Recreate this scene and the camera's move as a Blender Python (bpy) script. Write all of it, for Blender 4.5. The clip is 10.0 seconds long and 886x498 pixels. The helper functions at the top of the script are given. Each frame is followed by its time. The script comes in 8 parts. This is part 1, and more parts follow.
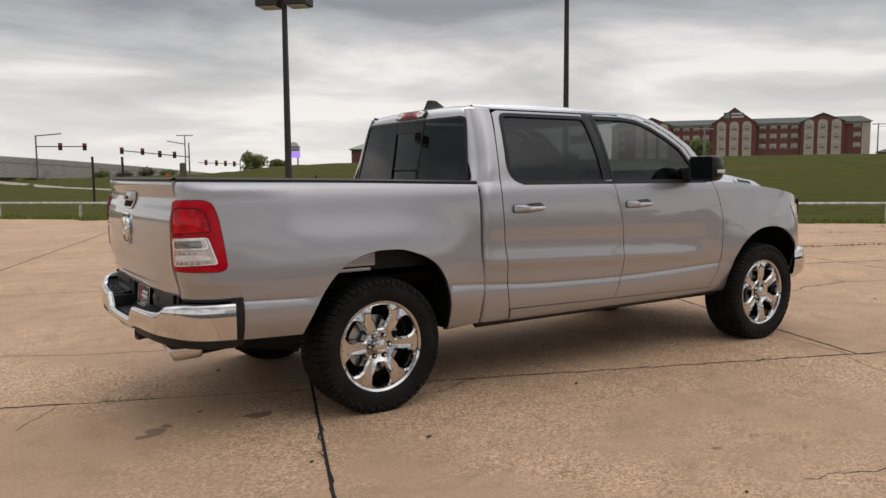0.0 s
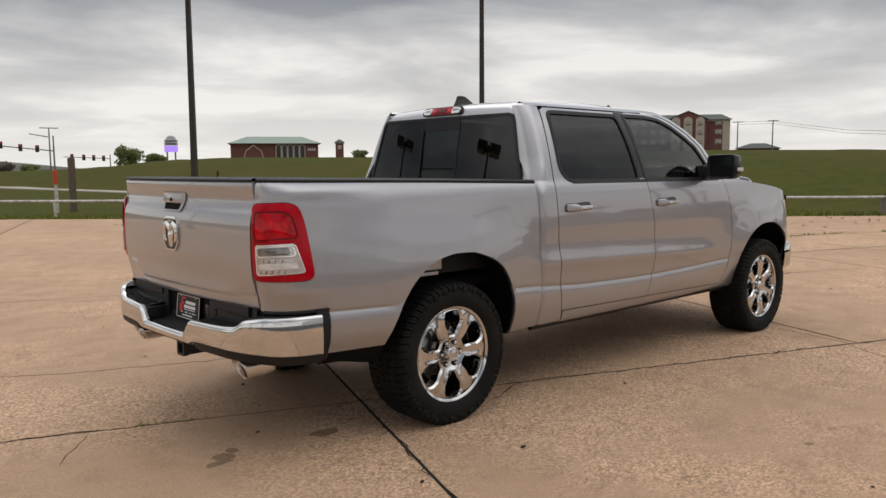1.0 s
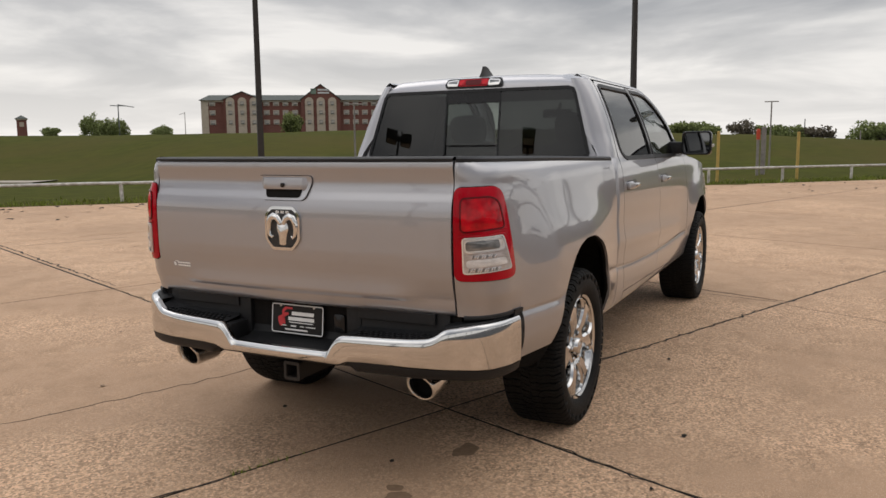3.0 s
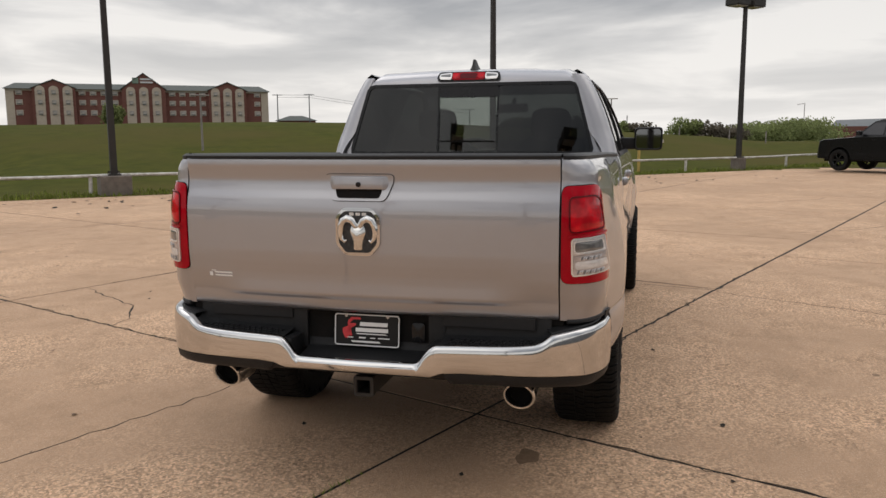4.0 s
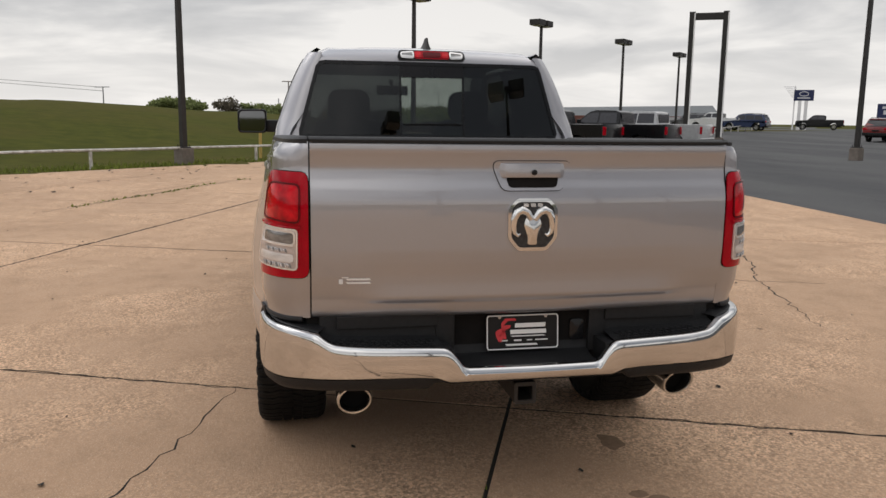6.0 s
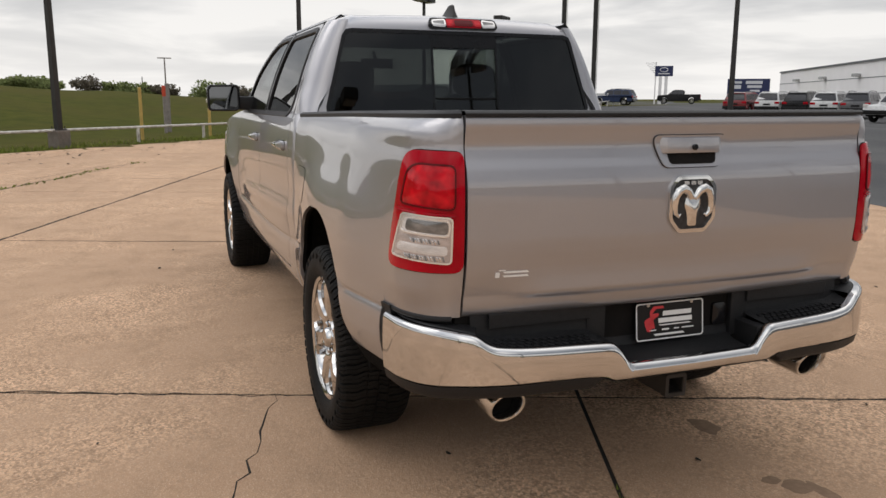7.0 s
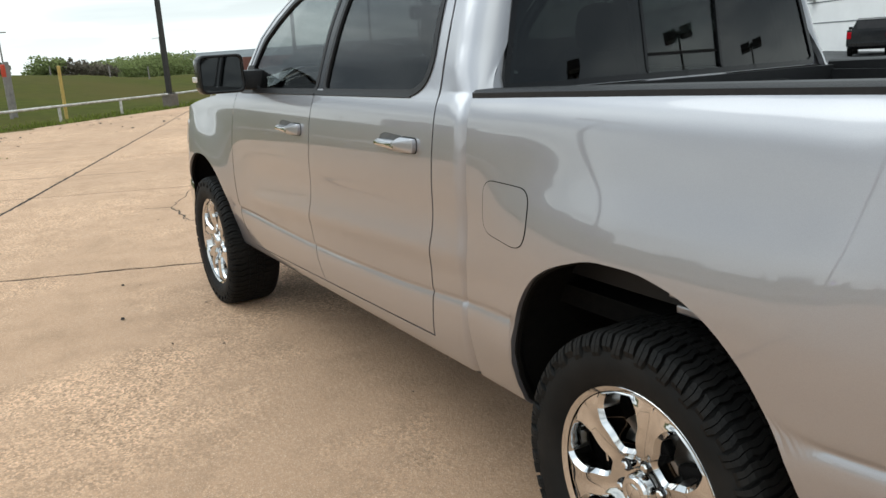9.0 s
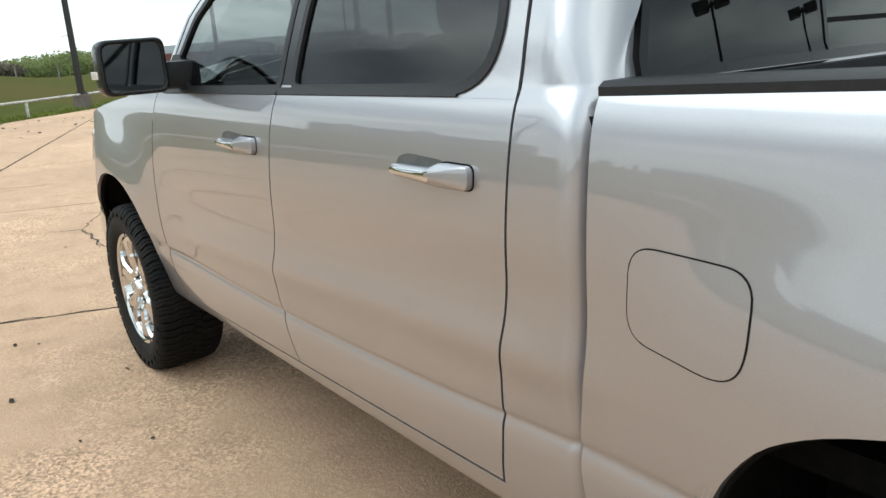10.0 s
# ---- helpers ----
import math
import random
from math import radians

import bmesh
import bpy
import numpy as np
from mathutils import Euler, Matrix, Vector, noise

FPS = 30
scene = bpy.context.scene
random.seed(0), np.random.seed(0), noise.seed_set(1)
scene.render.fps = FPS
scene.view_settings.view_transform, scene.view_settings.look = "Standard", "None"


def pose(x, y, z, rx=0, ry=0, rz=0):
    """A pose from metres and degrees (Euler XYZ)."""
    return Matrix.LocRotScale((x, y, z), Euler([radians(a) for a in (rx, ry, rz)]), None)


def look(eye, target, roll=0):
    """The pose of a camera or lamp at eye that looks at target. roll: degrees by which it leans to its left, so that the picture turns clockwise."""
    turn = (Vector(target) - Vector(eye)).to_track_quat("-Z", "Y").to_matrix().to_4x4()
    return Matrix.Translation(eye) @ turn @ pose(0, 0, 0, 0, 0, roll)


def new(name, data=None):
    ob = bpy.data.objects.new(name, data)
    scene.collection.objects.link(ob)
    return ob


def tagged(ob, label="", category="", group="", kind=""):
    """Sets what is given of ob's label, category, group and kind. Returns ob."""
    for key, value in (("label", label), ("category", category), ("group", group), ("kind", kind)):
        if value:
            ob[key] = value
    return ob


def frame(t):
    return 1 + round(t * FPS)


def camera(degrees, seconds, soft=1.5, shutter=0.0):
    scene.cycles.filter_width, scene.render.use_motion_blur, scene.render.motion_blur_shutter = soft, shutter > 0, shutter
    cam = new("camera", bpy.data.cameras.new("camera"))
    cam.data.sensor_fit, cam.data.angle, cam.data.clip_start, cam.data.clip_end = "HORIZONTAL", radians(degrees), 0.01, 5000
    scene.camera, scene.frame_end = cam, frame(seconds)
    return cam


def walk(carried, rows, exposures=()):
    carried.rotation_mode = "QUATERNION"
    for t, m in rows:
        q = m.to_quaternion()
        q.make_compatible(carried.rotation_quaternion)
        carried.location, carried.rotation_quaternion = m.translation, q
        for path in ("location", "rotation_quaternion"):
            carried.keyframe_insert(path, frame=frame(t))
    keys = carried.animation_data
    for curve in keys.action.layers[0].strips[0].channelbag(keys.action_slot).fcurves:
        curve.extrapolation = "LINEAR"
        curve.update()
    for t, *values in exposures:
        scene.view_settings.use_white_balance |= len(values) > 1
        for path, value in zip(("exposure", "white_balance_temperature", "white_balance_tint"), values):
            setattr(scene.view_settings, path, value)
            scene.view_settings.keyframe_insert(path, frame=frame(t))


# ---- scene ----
cam = camera(58.8, 10.0)
ROWS = [
    (0.0, (-2.247, -4.988, 1.419), (-1.141, -3.333, 1.227), -0.4),
    (0.5, (-2.610, -4.577, 1.449), (-1.385, -3.009, 1.246), -0.3),
    (1.0, (-2.992, -4.148, 1.451), (-1.649, -2.681, 1.244), -0.4),
    (1.5, (-3.271, -3.677, 1.455), (-1.814, -2.324, 1.240), -0.4),
    (2.0, (-3.565, -3.185, 1.449), (-1.994, -1.969, 1.219), -0.4),
    (2.5, (-3.743, -2.658, 1.446), (-2.066, -1.597, 1.198), -0.5),
    (3.0, (-3.905, -2.121, 1.457), (-2.132, -1.235, 1.191), -0.6),
    (4.5, (-4.115, -0.599, 1.477), (-2.155, -0.326, 1.188), 0.0),
    (5.0, (-4.068, -0.115, 1.476), (-2.090, -0.078, 1.183), 0.4),
    (6.5, (-3.660, 1.318, 1.456), (-1.774, 0.751, 1.108), 0.6),
    (7.0, (-3.318, 1.685, 1.441), (-1.482, 0.986, 1.065), 0.2),
    (7.5, (-2.883, 1.962, 1.437), (-1.092, 1.169, 1.033), -0.3),
    (8.0, (-2.389, 2.179, 1.432), (-0.639, 1.307, 1.012), -0.7),
    (8.5, (-1.816, 2.227, 1.456), (-0.103, 1.299, 1.000), -2.0),
    (9.0, (-1.277, 2.245, 1.484), (0.393, 1.258, 1.000), -3.2),
    (9.5, (-0.707, 2.085, 1.469), (0.921, 1.032, 0.979), -3.3),
    (10.0, (-0.178, 1.918, 1.452), (1.393, 0.790, 0.942), -4.1),
]
EXPO = [(0.0, 0.06, 6600, 11), (5.0, 0.09, 6600, 11), (6.5, 0.12, 6550, 11), (7.5, 0.23, 6500, 10), (8.3, 0.39, 6350, 6), (9.0, 0.60, 6050, 1), (10.0, 0.84, 5950, -1)]
walk(cam, [(t, look(e, a, r)) for t, e, a, r in ROWS], EXPO)

# ---- world and light ----
world = bpy.data.worlds.new("overcast_sky")
scene.world = world
world.use_nodes = True
wt = world.node_tree
wt.nodes.clear()


def wnode(kind, **values):
    n = wt.nodes.new(kind)
    for k, v in values.items():
        n.inputs[k].default_value = v
    return n


w_out = wnode("ShaderNodeOutputWorld")
w_bg = wnode("ShaderNodeBackground")
w_sky = wnode("ShaderNodeTexSky")
w_sky.sky_type = "NISHITA"
w_sky.sun_disc = False
w_sky.sun_elevation, w_sky.sun_rotation = radians(51.5), radians(39)
w_sky.air_density, w_sky.dust_density = 1.0, 3.0
w_co = wnode("ShaderNodeTexCoord")
w_sep = wnode("ShaderNodeSeparateXYZ")
wt.links.new(w_co.outputs["Generated"], w_sep.inputs[0])
w_max = wnode("ShaderNodeMath")
w_max.operation = "MAXIMUM"
w_max.inputs[1].default_value = 0.0
wt.links.new(w_sep.outputs["Z"], w_max.inputs[0])
w_add = wnode("ShaderNodeMath")
w_add.operation = "ADD"
w_add.inputs[1].default_value = 0.10
wt.links.new(w_max.outputs[0], w_add.inputs[0])
w_div = []
for axis in ("X", "Y"):
    d = wnode("ShaderNodeMath")
    d.operation = "DIVIDE"
    wt.links.new(w_sep.outputs[axis], d.inputs[0])
    wt.links.new(w_add.outputs[0], d.inputs[1])
    w_div.append(d)
w_com = wnode("ShaderNodeCombineXYZ")
wt.links.new(w_div[0].outputs[0], w_com.inputs["X"])
wt.links.new(w_div[1].outputs[0], w_com.inputs["Y"])
w_noise = wnode("ShaderNodeTexNoise", Scale=0.62, Detail=7.0, Roughness=0.52, Distortion=0.35)
wt.links.new(w_com.outputs[0], w_noise.inputs["Vector"])
w_ramp = wnode("ShaderNodeValToRGB")
el = w_ramp.color_ramp.elements
el[0].position, el[0].color = 0.39, (0.255, 0.275, 0.305, 1)
el[1].position, el[1].color = 0.61, (0.84, 0.83, 0.81, 1)
mid = el.new(0.5)
mid.color = (0.47, 0.48, 0.495, 1)
wt.links.new(w_noise.outputs["Fac"], w_ramp.inputs["Fac"])
# the veil near the horizon is paler and the streaks fade into it
w_hz = wnode("ShaderNodeMapRange")
w_hz.inputs["From Min"].default_value, w_hz.inputs["From Max"].default_value = 0.0, 0.20
w_hz.inputs["To Min"].default_value, w_hz.inputs["To Max"].default_value = 0.85, 0.0
wt.links.new(w_max.outputs[0], w_hz.inputs["Value"])
w_mix = wnode("ShaderNodeMix")
w_mix.data_type = "RGBA"
wt.links.new(w_hz.outputs[0], w_mix.inputs[0])
wt.links.new(w_ramp.outputs["Color"], w_mix.inputs[6])
w_mix.inputs[7].default_value = (0.98, 0.965, 0.935, 1)
# thin cloud overhead lets more light through
w_zen = wnode("ShaderNodeMapRange")
w_zen.inputs["From Min"].default_value, w_zen.inputs["From Max"].default_value = 0.30, 0.95
w_zen.inputs["To Min"].default_value, w_zen.inputs["To Max"].default_value = 1.0, 1.65
wt.links.new(w_max.outputs[0], w_zen.inputs["Value"])
w_scale = wnode("ShaderNodeVectorMath")
w_scale.operation = "SCALE"
wt.links.new(w_mix.outputs[2], w_scale.inputs[0])
# the veil is brighter on the sun's side of the sky, ahead of the truck and to its left
w_tilt = wnode("ShaderNodeMapRange")
w_tilt.inputs["From Min"].default_value, w_tilt.inputs["From Max"].default_value = -1.0, 1.0
w_tilt.inputs["To Min"].default_value, w_tilt.inputs["To Max"].default_value = -0.10, 1.05
w_side = wnode("ShaderNodeVectorMath")
w_side.operation = "DOT_PRODUCT"
w_side.inputs[1].default_value = (0.66, 0.75, 0.0)
wt.links.new(w_co.outputs["Generated"], w_side.inputs[0])
w_lift = wnode("ShaderNodeMapRange")
w_lift.inputs["From Min"].default_value, w_lift.inputs["From Max"].default_value = 0.20, 0.45
w_lift.inputs["To Min"].default_value, w_lift.inputs["To Max"].default_value = 0.0, 1.15
wt.links.new(w_max.outputs[0], w_lift.inputs["Value"])
w_glow = wnode("ShaderNodeMath")
w_glow.operation = "MULTIPLY_ADD"
w_glow.inputs[2].default_value = 1.0
wt.links.new(w_side.outputs["Value"], w_tilt.inputs["Value"])
wt.links.new(w_tilt.outputs[0], w_glow.inputs[0])
wt.links.new(w_lift.outputs[0], w_glow.inputs[1])
w_both = wnode("ShaderNodeMath")
w_both.operation = "MULTIPLY"
wt.links.new(w_zen.outputs[0], w_both.inputs[0])
wt.links.new(w_glow.outputs[0], w_both.inputs[1])
wt.links.new(w_both.outputs[0], w_scale.inputs["Scale"])
w_skys = wnode("ShaderNodeVectorMath")
w_skys.operation = "SCALE"
w_skys.inputs["Scale"].default_value = 0.05
wt.links.new(w_sky.outputs[0], w_skys.inputs[0])
w_sum = wnode("ShaderNodeMix")
w_sum.data_type = "RGBA"
w_sum.inputs[0].default_value = 0.12
wt.links.new(w_scale.outputs[0], w_sum.inputs[6])
wt.links.new(w_skys.outputs[0], w_sum.inputs[7])
wt.links.new(w_sum.outputs[2], w_bg.inputs["Color"])
w_bg.inputs["Strength"].default_value = 1.0
wt.links.new(w_bg.outputs[0], w_out.inputs[0])

sun_data = bpy.data.lights.new("sun", "SUN")
sun_data.energy, sun_data.angle, sun_data.color = 0.40, radians(40), (1.0, 0.96, 0.91)
sun = new("sun", sun_data)
sun.matrix_world = look((0, 0, 30), (-0.50 * 30, -0.62 * 30, 0))


# ---- materials ----
def surf(name, c1, c2=None, scale=8.0, rough=0.6, metal=0.0, bump=0.0, bscale=60.0, coat=0.0, rand=0.0, rough2=None,
         big=None, bigscale=0.4, stretch=(1, 1, 1), transmission=0.0, alpha=1.0, emit=None, detail=5.0, ior=1.45, spec=0.5, crough=0.03, island=False, cior=1.5, thin=0.0):
    """A procedural surface: two tones over grain noise, a broad tone, relief, and a shift from piece to piece."""
    m = bpy.data.materials.new(name)
    m.use_nodes = True
    nt = m.node_tree
    b = nt.nodes["Principled BSDF"]
    c2 = c2 or tuple(v * 0.8 for v in c1)
    co = nt.nodes.new("ShaderNodeTexCoord")
    mp = nt.nodes.new("ShaderNodeMapping")
    mp.inputs["Scale"].default_value = stretch
    nt.links.new(co.outputs["Object"], mp.inputs[0])

    def noise_node(s, d, r=0.6):
        n = nt.nodes.new("ShaderNodeTexNoise")
        n.inputs["Scale"].default_value, n.inputs["Detail"].default_value, n.inputs["Roughness"].default_value = s, d, r
        nt.links.new(mp.outputs[0], n.inputs["Vector"])
        return n

    def mix(fac, a, c, mode="MIX"):
        x = nt.nodes.new("ShaderNodeMix")
        x.data_type, x.blend_type = "RGBA", mode
        for sock, v in ((x.inputs[0], fac), (x.inputs[6], a), (x.inputs[7], c)):
            if isinstance(v, (int, float)):
                sock.default_value = v
            elif isinstance(v, tuple):
                sock.default_value = (*v[:3], 1)
            else:
                nt.links.new(v, sock)
        return x.outputs[2]

    grain = noise_node(scale, detail)
    ramp = nt.nodes.new("ShaderNodeValToRGB")
    ramp.color_ramp.elements[0].position, ramp.color_ramp.elements[1].position = 0.33, 0.68
    ramp.color_ramp.elements[0].color, ramp.color_ramp.elements[1].color = (*c2, 1), (*c1, 1)
    nt.links.new(grain.outputs["Fac"], ramp.inputs[0])
    col = ramp.outputs[0]
    if big:
        bn = noise_node(bigscale, 4.0)
        br = nt.nodes.new("ShaderNodeMapRange")
        br.inputs["From Min"].default_value, br.inputs["From Max"].default_value = 0.42, 0.66
        nt.links.new(bn.outputs["Fac"], br.inputs["Value"])
        col = mix(br.outputs[0], col, tuple(big))
    if rand:
        if island:
            src = nt.nodes.new("ShaderNodeNewGeometry").outputs["Random Per Island"]
        else:
            src = nt.nodes.new("ShaderNodeObjectInfo").outputs["Random"]
        rr = nt.nodes.new("ShaderNodeMapRange")
        rr.inputs["To Min"].default_value, rr.inputs["To Max"].default_value = 1 - rand, 1 + rand
        nt.links.new(src, rr.inputs["Value"])
        hv = nt.nodes.new("ShaderNodeHueSaturation")
        nt.links.new(rr.outputs[0], hv.inputs["Value"])
        nt.links.new(col, hv.inputs["Color"])
        col = hv.outputs[0]
    nt.links.new(col, b.inputs["Base Color"])
    rn = nt.nodes.new("ShaderNodeMapRange")
    rn.inputs["To Min"].default_value, rn.inputs["To Max"].default_value = rough, rough2 if rough2 is not None else min(1.0, rough * 1.25)
    nt.links.new(grain.outputs["Fac"], rn.inputs["Value"])
    nt.links.new(rn.outputs[0], b.inputs["Roughness"])
    b.inputs["Metallic"].default_value = metal
    b.inputs["Coat Weight"].default_value = coat
    b.inputs["Coat Roughness"].default_value = crough
    b.inputs["Coat IOR"].default_value = cior
    b.inputs["Transmission Weight"].default_value = transmission
    b.inputs["IOR"].default_value = ior
    b.inputs["Alpha"].default_value = alpha
    b.inputs["Specular IOR Level"].default_value = spec
    if bump:
        bn2 = noise_node(bscale, 3.0)
        bp = nt.nodes.new("ShaderNodeBump")
        bp.inputs["Strength"].default_value, bp.inputs["Distance"].default_value = min(1.0, bump), 0.01 * max(1.0, bump)
        nt.links.new(bn2.outputs["Fac"], bp.inputs["Height"])
        nt.links.new(bp.outputs[0], b.inputs["Normal"])
    if emit:
        b.inputs["Emission Color"].default_value = (*emit[:3], 1)
        b.inputs["Emission Strength"].default_value = emit[3]
    if thin:
        # light shows through a thin leaf
        tl, mx = nt.nodes.new("ShaderNodeBsdfTranslucent"), nt.nodes.new("ShaderNodeMixShader")
        mx.inputs[0].default_value = thin
        nt.links.new(col, tl.inputs["Color"])
        nt.links.new(b.outputs[0], mx.inputs[1])
        nt.links.new(tl.outputs[0], mx.inputs[2])
        nt.links.new(mx.outputs[0], nt.nodes["Material Output"].inputs[0])
    return m


M = {}
M["paint"] = surf("silver_paint", (0.402, 0.395, 0.414), (0.354, 0.347, 0.364), scale=900, rough=0.36, rough2=0.42, metal=0.84, coat=1.0, cior=1.75, spec=0.5, detail=2)
M["black_plastic"] = surf("black_plastic", (0.016, 0.016, 0.017), (0.010, 0.010, 0.011), scale=60, rough=0.45, spec=0.35, bump=0.15, bscale=700)
M["gloss_black"] = surf("gloss_black", (0.010, 0.010, 0.011), (0.008, 0.008, 0.009), rough=0.2, coat=0.15, spec=0.3)
M["rubber"] = surf("tyre_rubber", (0.008, 0.008, 0.0078), (0.005, 0.005, 0.005), scale=30, rough=0.62, bump=0.2, bscale=300, big=(0.012, 0.011, 0.010), bigscale=6, spec=0.22)
M["emblem_ground"] = surf("emblem_ground", (0.06, 0.06, 0.062), (0.03, 0.03, 0.031), scale=60, rough=0.3, metal=0.5)
M["chrome"] = surf("chrome", (0.66, 0.655, 0.65), (0.62, 0.615, 0.61), scale=12, rough=0.04, rough2=0.09, metal=1.0)
M["steel"] = surf("brushed_steel", (0.55, 0.54, 0.52), (0.42, 0.41, 0.40), scale=90, rough=0.28, metal=1.0, stretch=(1, 8, 8))
# near-black for the underbody, and for shade put into gaps and recesses
M["dark"] = surf("underbody_and_shade", (0.007, 0.007, 0.007), (0.012, 0.010, 0.009), scale=12, rough=0.9, spec=0.2, bump=0.3, bscale=50)
M["soot"] = surf("sooty_pipe", (0.006, 0.006, 0.006), rough=0.9, spec=0.1)
M["liner"] = surf("wheel_liner", (0.006, 0.006, 0.006), (0.010, 0.009, 0.008), scale=40, rough=0.95, bump=0.4, bscale=200, spec=0.08)
M["red_lens"] = surf("red_lens", (0.45, 0.001, 0.012), (0.33, 0.001, 0.009), scale=7, rough=0.10, coat=0.5, spec=0.08, cior=1.35)
M["red_deep"] = surf("deep_red_plastic", (0.12, 0.001, 0.004), rough=0.3, coat=0.4, spec=0.1, cior=1.4)
M["tip_steel"] = surf("polished_tip_steel", (0.80, 0.79, 0.77), (0.66, 0.65, 0.63), scale=40, rough=0.13, rough2=0.2, metal=1.0)
# dark grey for the shade in the upper half of the silver handle cup
M["cup"] = surf("handle_recess", (0.10, 0.10, 0.10), (0.05, 0.05, 0.05), scale=20, rough=0.4)
M["red_glow"] = surf("red_reflector", (0.72, 0.004, 0.014), (0.26, 0.001, 0.006), scale=15, rough=0.12, coat=0.7, cior=1.4, spec=0.1, detail=2)
M["clear_lens"] = surf("clear_lens", (0.80, 0.76, 0.73), (0.55, 0.52, 0.50), scale=16, rough=0.14, metal=0.15, coat=0.8, bump=0.25, bscale=90, stretch=(1, 1, 2.5))
M["grey_lens"] = surf("smoked_clear_lens", (0.30, 0.295, 0.29), (0.10, 0.10, 0.10), scale=14, rough=0.12, metal=0.4, coat=0.8, stretch=(1, 1, 2.5))
M["pale_lens"] = surf("fluted_clear_lens", (0.62, 0.55, 0.52), (0.40, 0.35, 0.33), scale=24, rough=0.15, metal=0.3, coat=0.5, stretch=(1, 1, 3))
M["bezel_bright"] = surf("bright_bezel", (0.90, 0.88, 0.86), (0.82, 0.80, 0.78), scale=30, rough=0.15, metal=0.6)
M["bezel"] = surf("satin_bezel", (0.72, 0.70, 0.69), rough=0.18, metal=0.9)
M["interior"] = surf("dark_cabin_cloth", (0.008, 0.008, 0.0082), (0.005, 0.005, 0.0052), scale=80, rough=0.9, spec=0.2)
M["mirror_face"] = surf("mirror_face", (0.17, 0.175, 0.18), (0.16, 0.165, 0.17), rough=0.02, rough2=0.03, metal=1.0)
M["plate"] = surf("plate_black", (0.010, 0.010, 0.011), rough=0.35, spec=0.3)
M["white_print"] = surf("white_print", (0.80, 0.80, 0.79), (0.74, 0.74, 0.73), rough=0.45)
M["red_print"] = surf("red_print", (0.66, 0.045, 0.055), rough=0.4)


def concrete_mat():
    """Worn tan concrete: broad blotches, mid stains, exposed aggregate and pits, each slab a shade of its own."""
    m = bpy.data.materials.new("tan_concrete")
    m.use_nodes = True
    nt = m.node_tree
    b = nt.nodes["Principled BSDF"]
    co = nt.nodes.new("ShaderNodeTexCoord")

    def nz(scale, detail, rough=0.6, kind="ShaderNodeTexNoise"):
        n_ = nt.nodes.new(kind)
        n_.inputs["Scale"].default_value = scale
        if kind == "ShaderNodeTexNoise":
            n_.inputs["Detail"].default_value, n_.inputs["Roughness"].default_value = detail, rough
        nt.links.new(co.outputs["Object"], n_.inputs["Vector"])
        return n_.outputs[0]

    def rng(v, a, c, lo=0.0, hi=1.0):
        r = nt.nodes.new("ShaderNodeMapRange")
        for k, val in zip(("From Min", "From Max", "To Min", "To Max"), (a, c, lo, hi)):
            r.inputs[k].default_value = val
        nt.links.new(v, r.inputs["Value"])
        return r.outputs[0]

    def mixc(f, a, c):
        x = nt.nodes.new("ShaderNodeMix")
        x.data_type = "RGBA"
        for sock, v in ((x.inputs[0], f), (x.inputs[6], a), (x.inputs[7], c)):
            if isinstance(v, tuple):
                sock.default_value = (*v, 1)
            elif isinstance(v, float):
                sock.default_value = v
            else:
                nt.links.new(v, sock)
        return x.outputs[2]

    def mul(a, c):
        x = nt.nodes.new("ShaderNodeMath")
        x.operation = "MULTIPLY"
        nt.links.new(a, x.inputs[0])
        if isinstance(c, float):
            x.inputs[1].default_value = c
        else:
            nt.links.new(c, x.inputs[1])
        return x.outputs[0]

    broad, mid_, fine, agg = nz(0.38, 5.0), nz(3.2, 7.0, 0.65), nz(46, 5.0, 0.7), nz(150, 3.0, 0.7)
    col = mixc(rng(broad, 0.35, 0.65), (0.424, 0.269, 0.166), (0.495, 0.318, 0.200))
    col = mixc(mul(rng(mid_, 0.47, 0.70), 0.42), col, (0.27, 0.176, 0.110))
    worn = rng(nz(0.55, 4.0), 0.44, 0.62, 0.25, 1.0)
    col = mixc(mul(rng(fine, 0.52, 0.74), worn), col, (0.65, 0.465, 0.32))
    col = mixc(mul(rng(fine, 0.42, 0.28), 0.3), col, (0.20, 0.138, 0.092))
    col = mixc(mul(rng(agg, 0.55, 0.64), 0.6), col, (0.66, 0.535, 0.42))
    col = mixc(mul(rng(agg, 0.40, 0.32), 0.35), col, (0.16, 0.115, 0.085))
    # single grains of the exposed aggregate, each of its own tone
    vor = nt.nodes.new("ShaderNodeTexVoronoi")
    vor.inputs["Scale"].default_value = 88
    nt.links.new(co.outputs["Object"], vor.inputs["Vector"])
    sp = nt.nodes.new("ShaderNodeSeparateColor")
    nt.links.new(vor.outputs["Color"], sp.inputs[0])
    gr = nt.nodes.new("ShaderNodeHueSaturation")
    bare = rng(nz(0.42, 5.0, 0.62), 0.46, 0.57, 0.10, 1.0)
    md = nt.nodes.new("ShaderNodeMix")
    md.inputs[2].default_value = 1.0
    nt.links.new(bare, md.inputs[0])
    nt.links.new(rng(sp.outputs[0], 0.0, 1.0, 0.62, 1.62), md.inputs[3])
    nt.links.new(md.outputs[0], gr.inputs["Value"])
    nt.links.new(col, gr.inputs["Color"])
    col = gr.outputs[0]
    info = nt.nodes.new("ShaderNodeObjectInfo")
    hv = nt.nodes.new("ShaderNodeHueSaturation")
    nt.links.new(rng(info.outputs["Random"], 0.0, 1.0, 0.94, 1.06), hv.inputs["Value"])
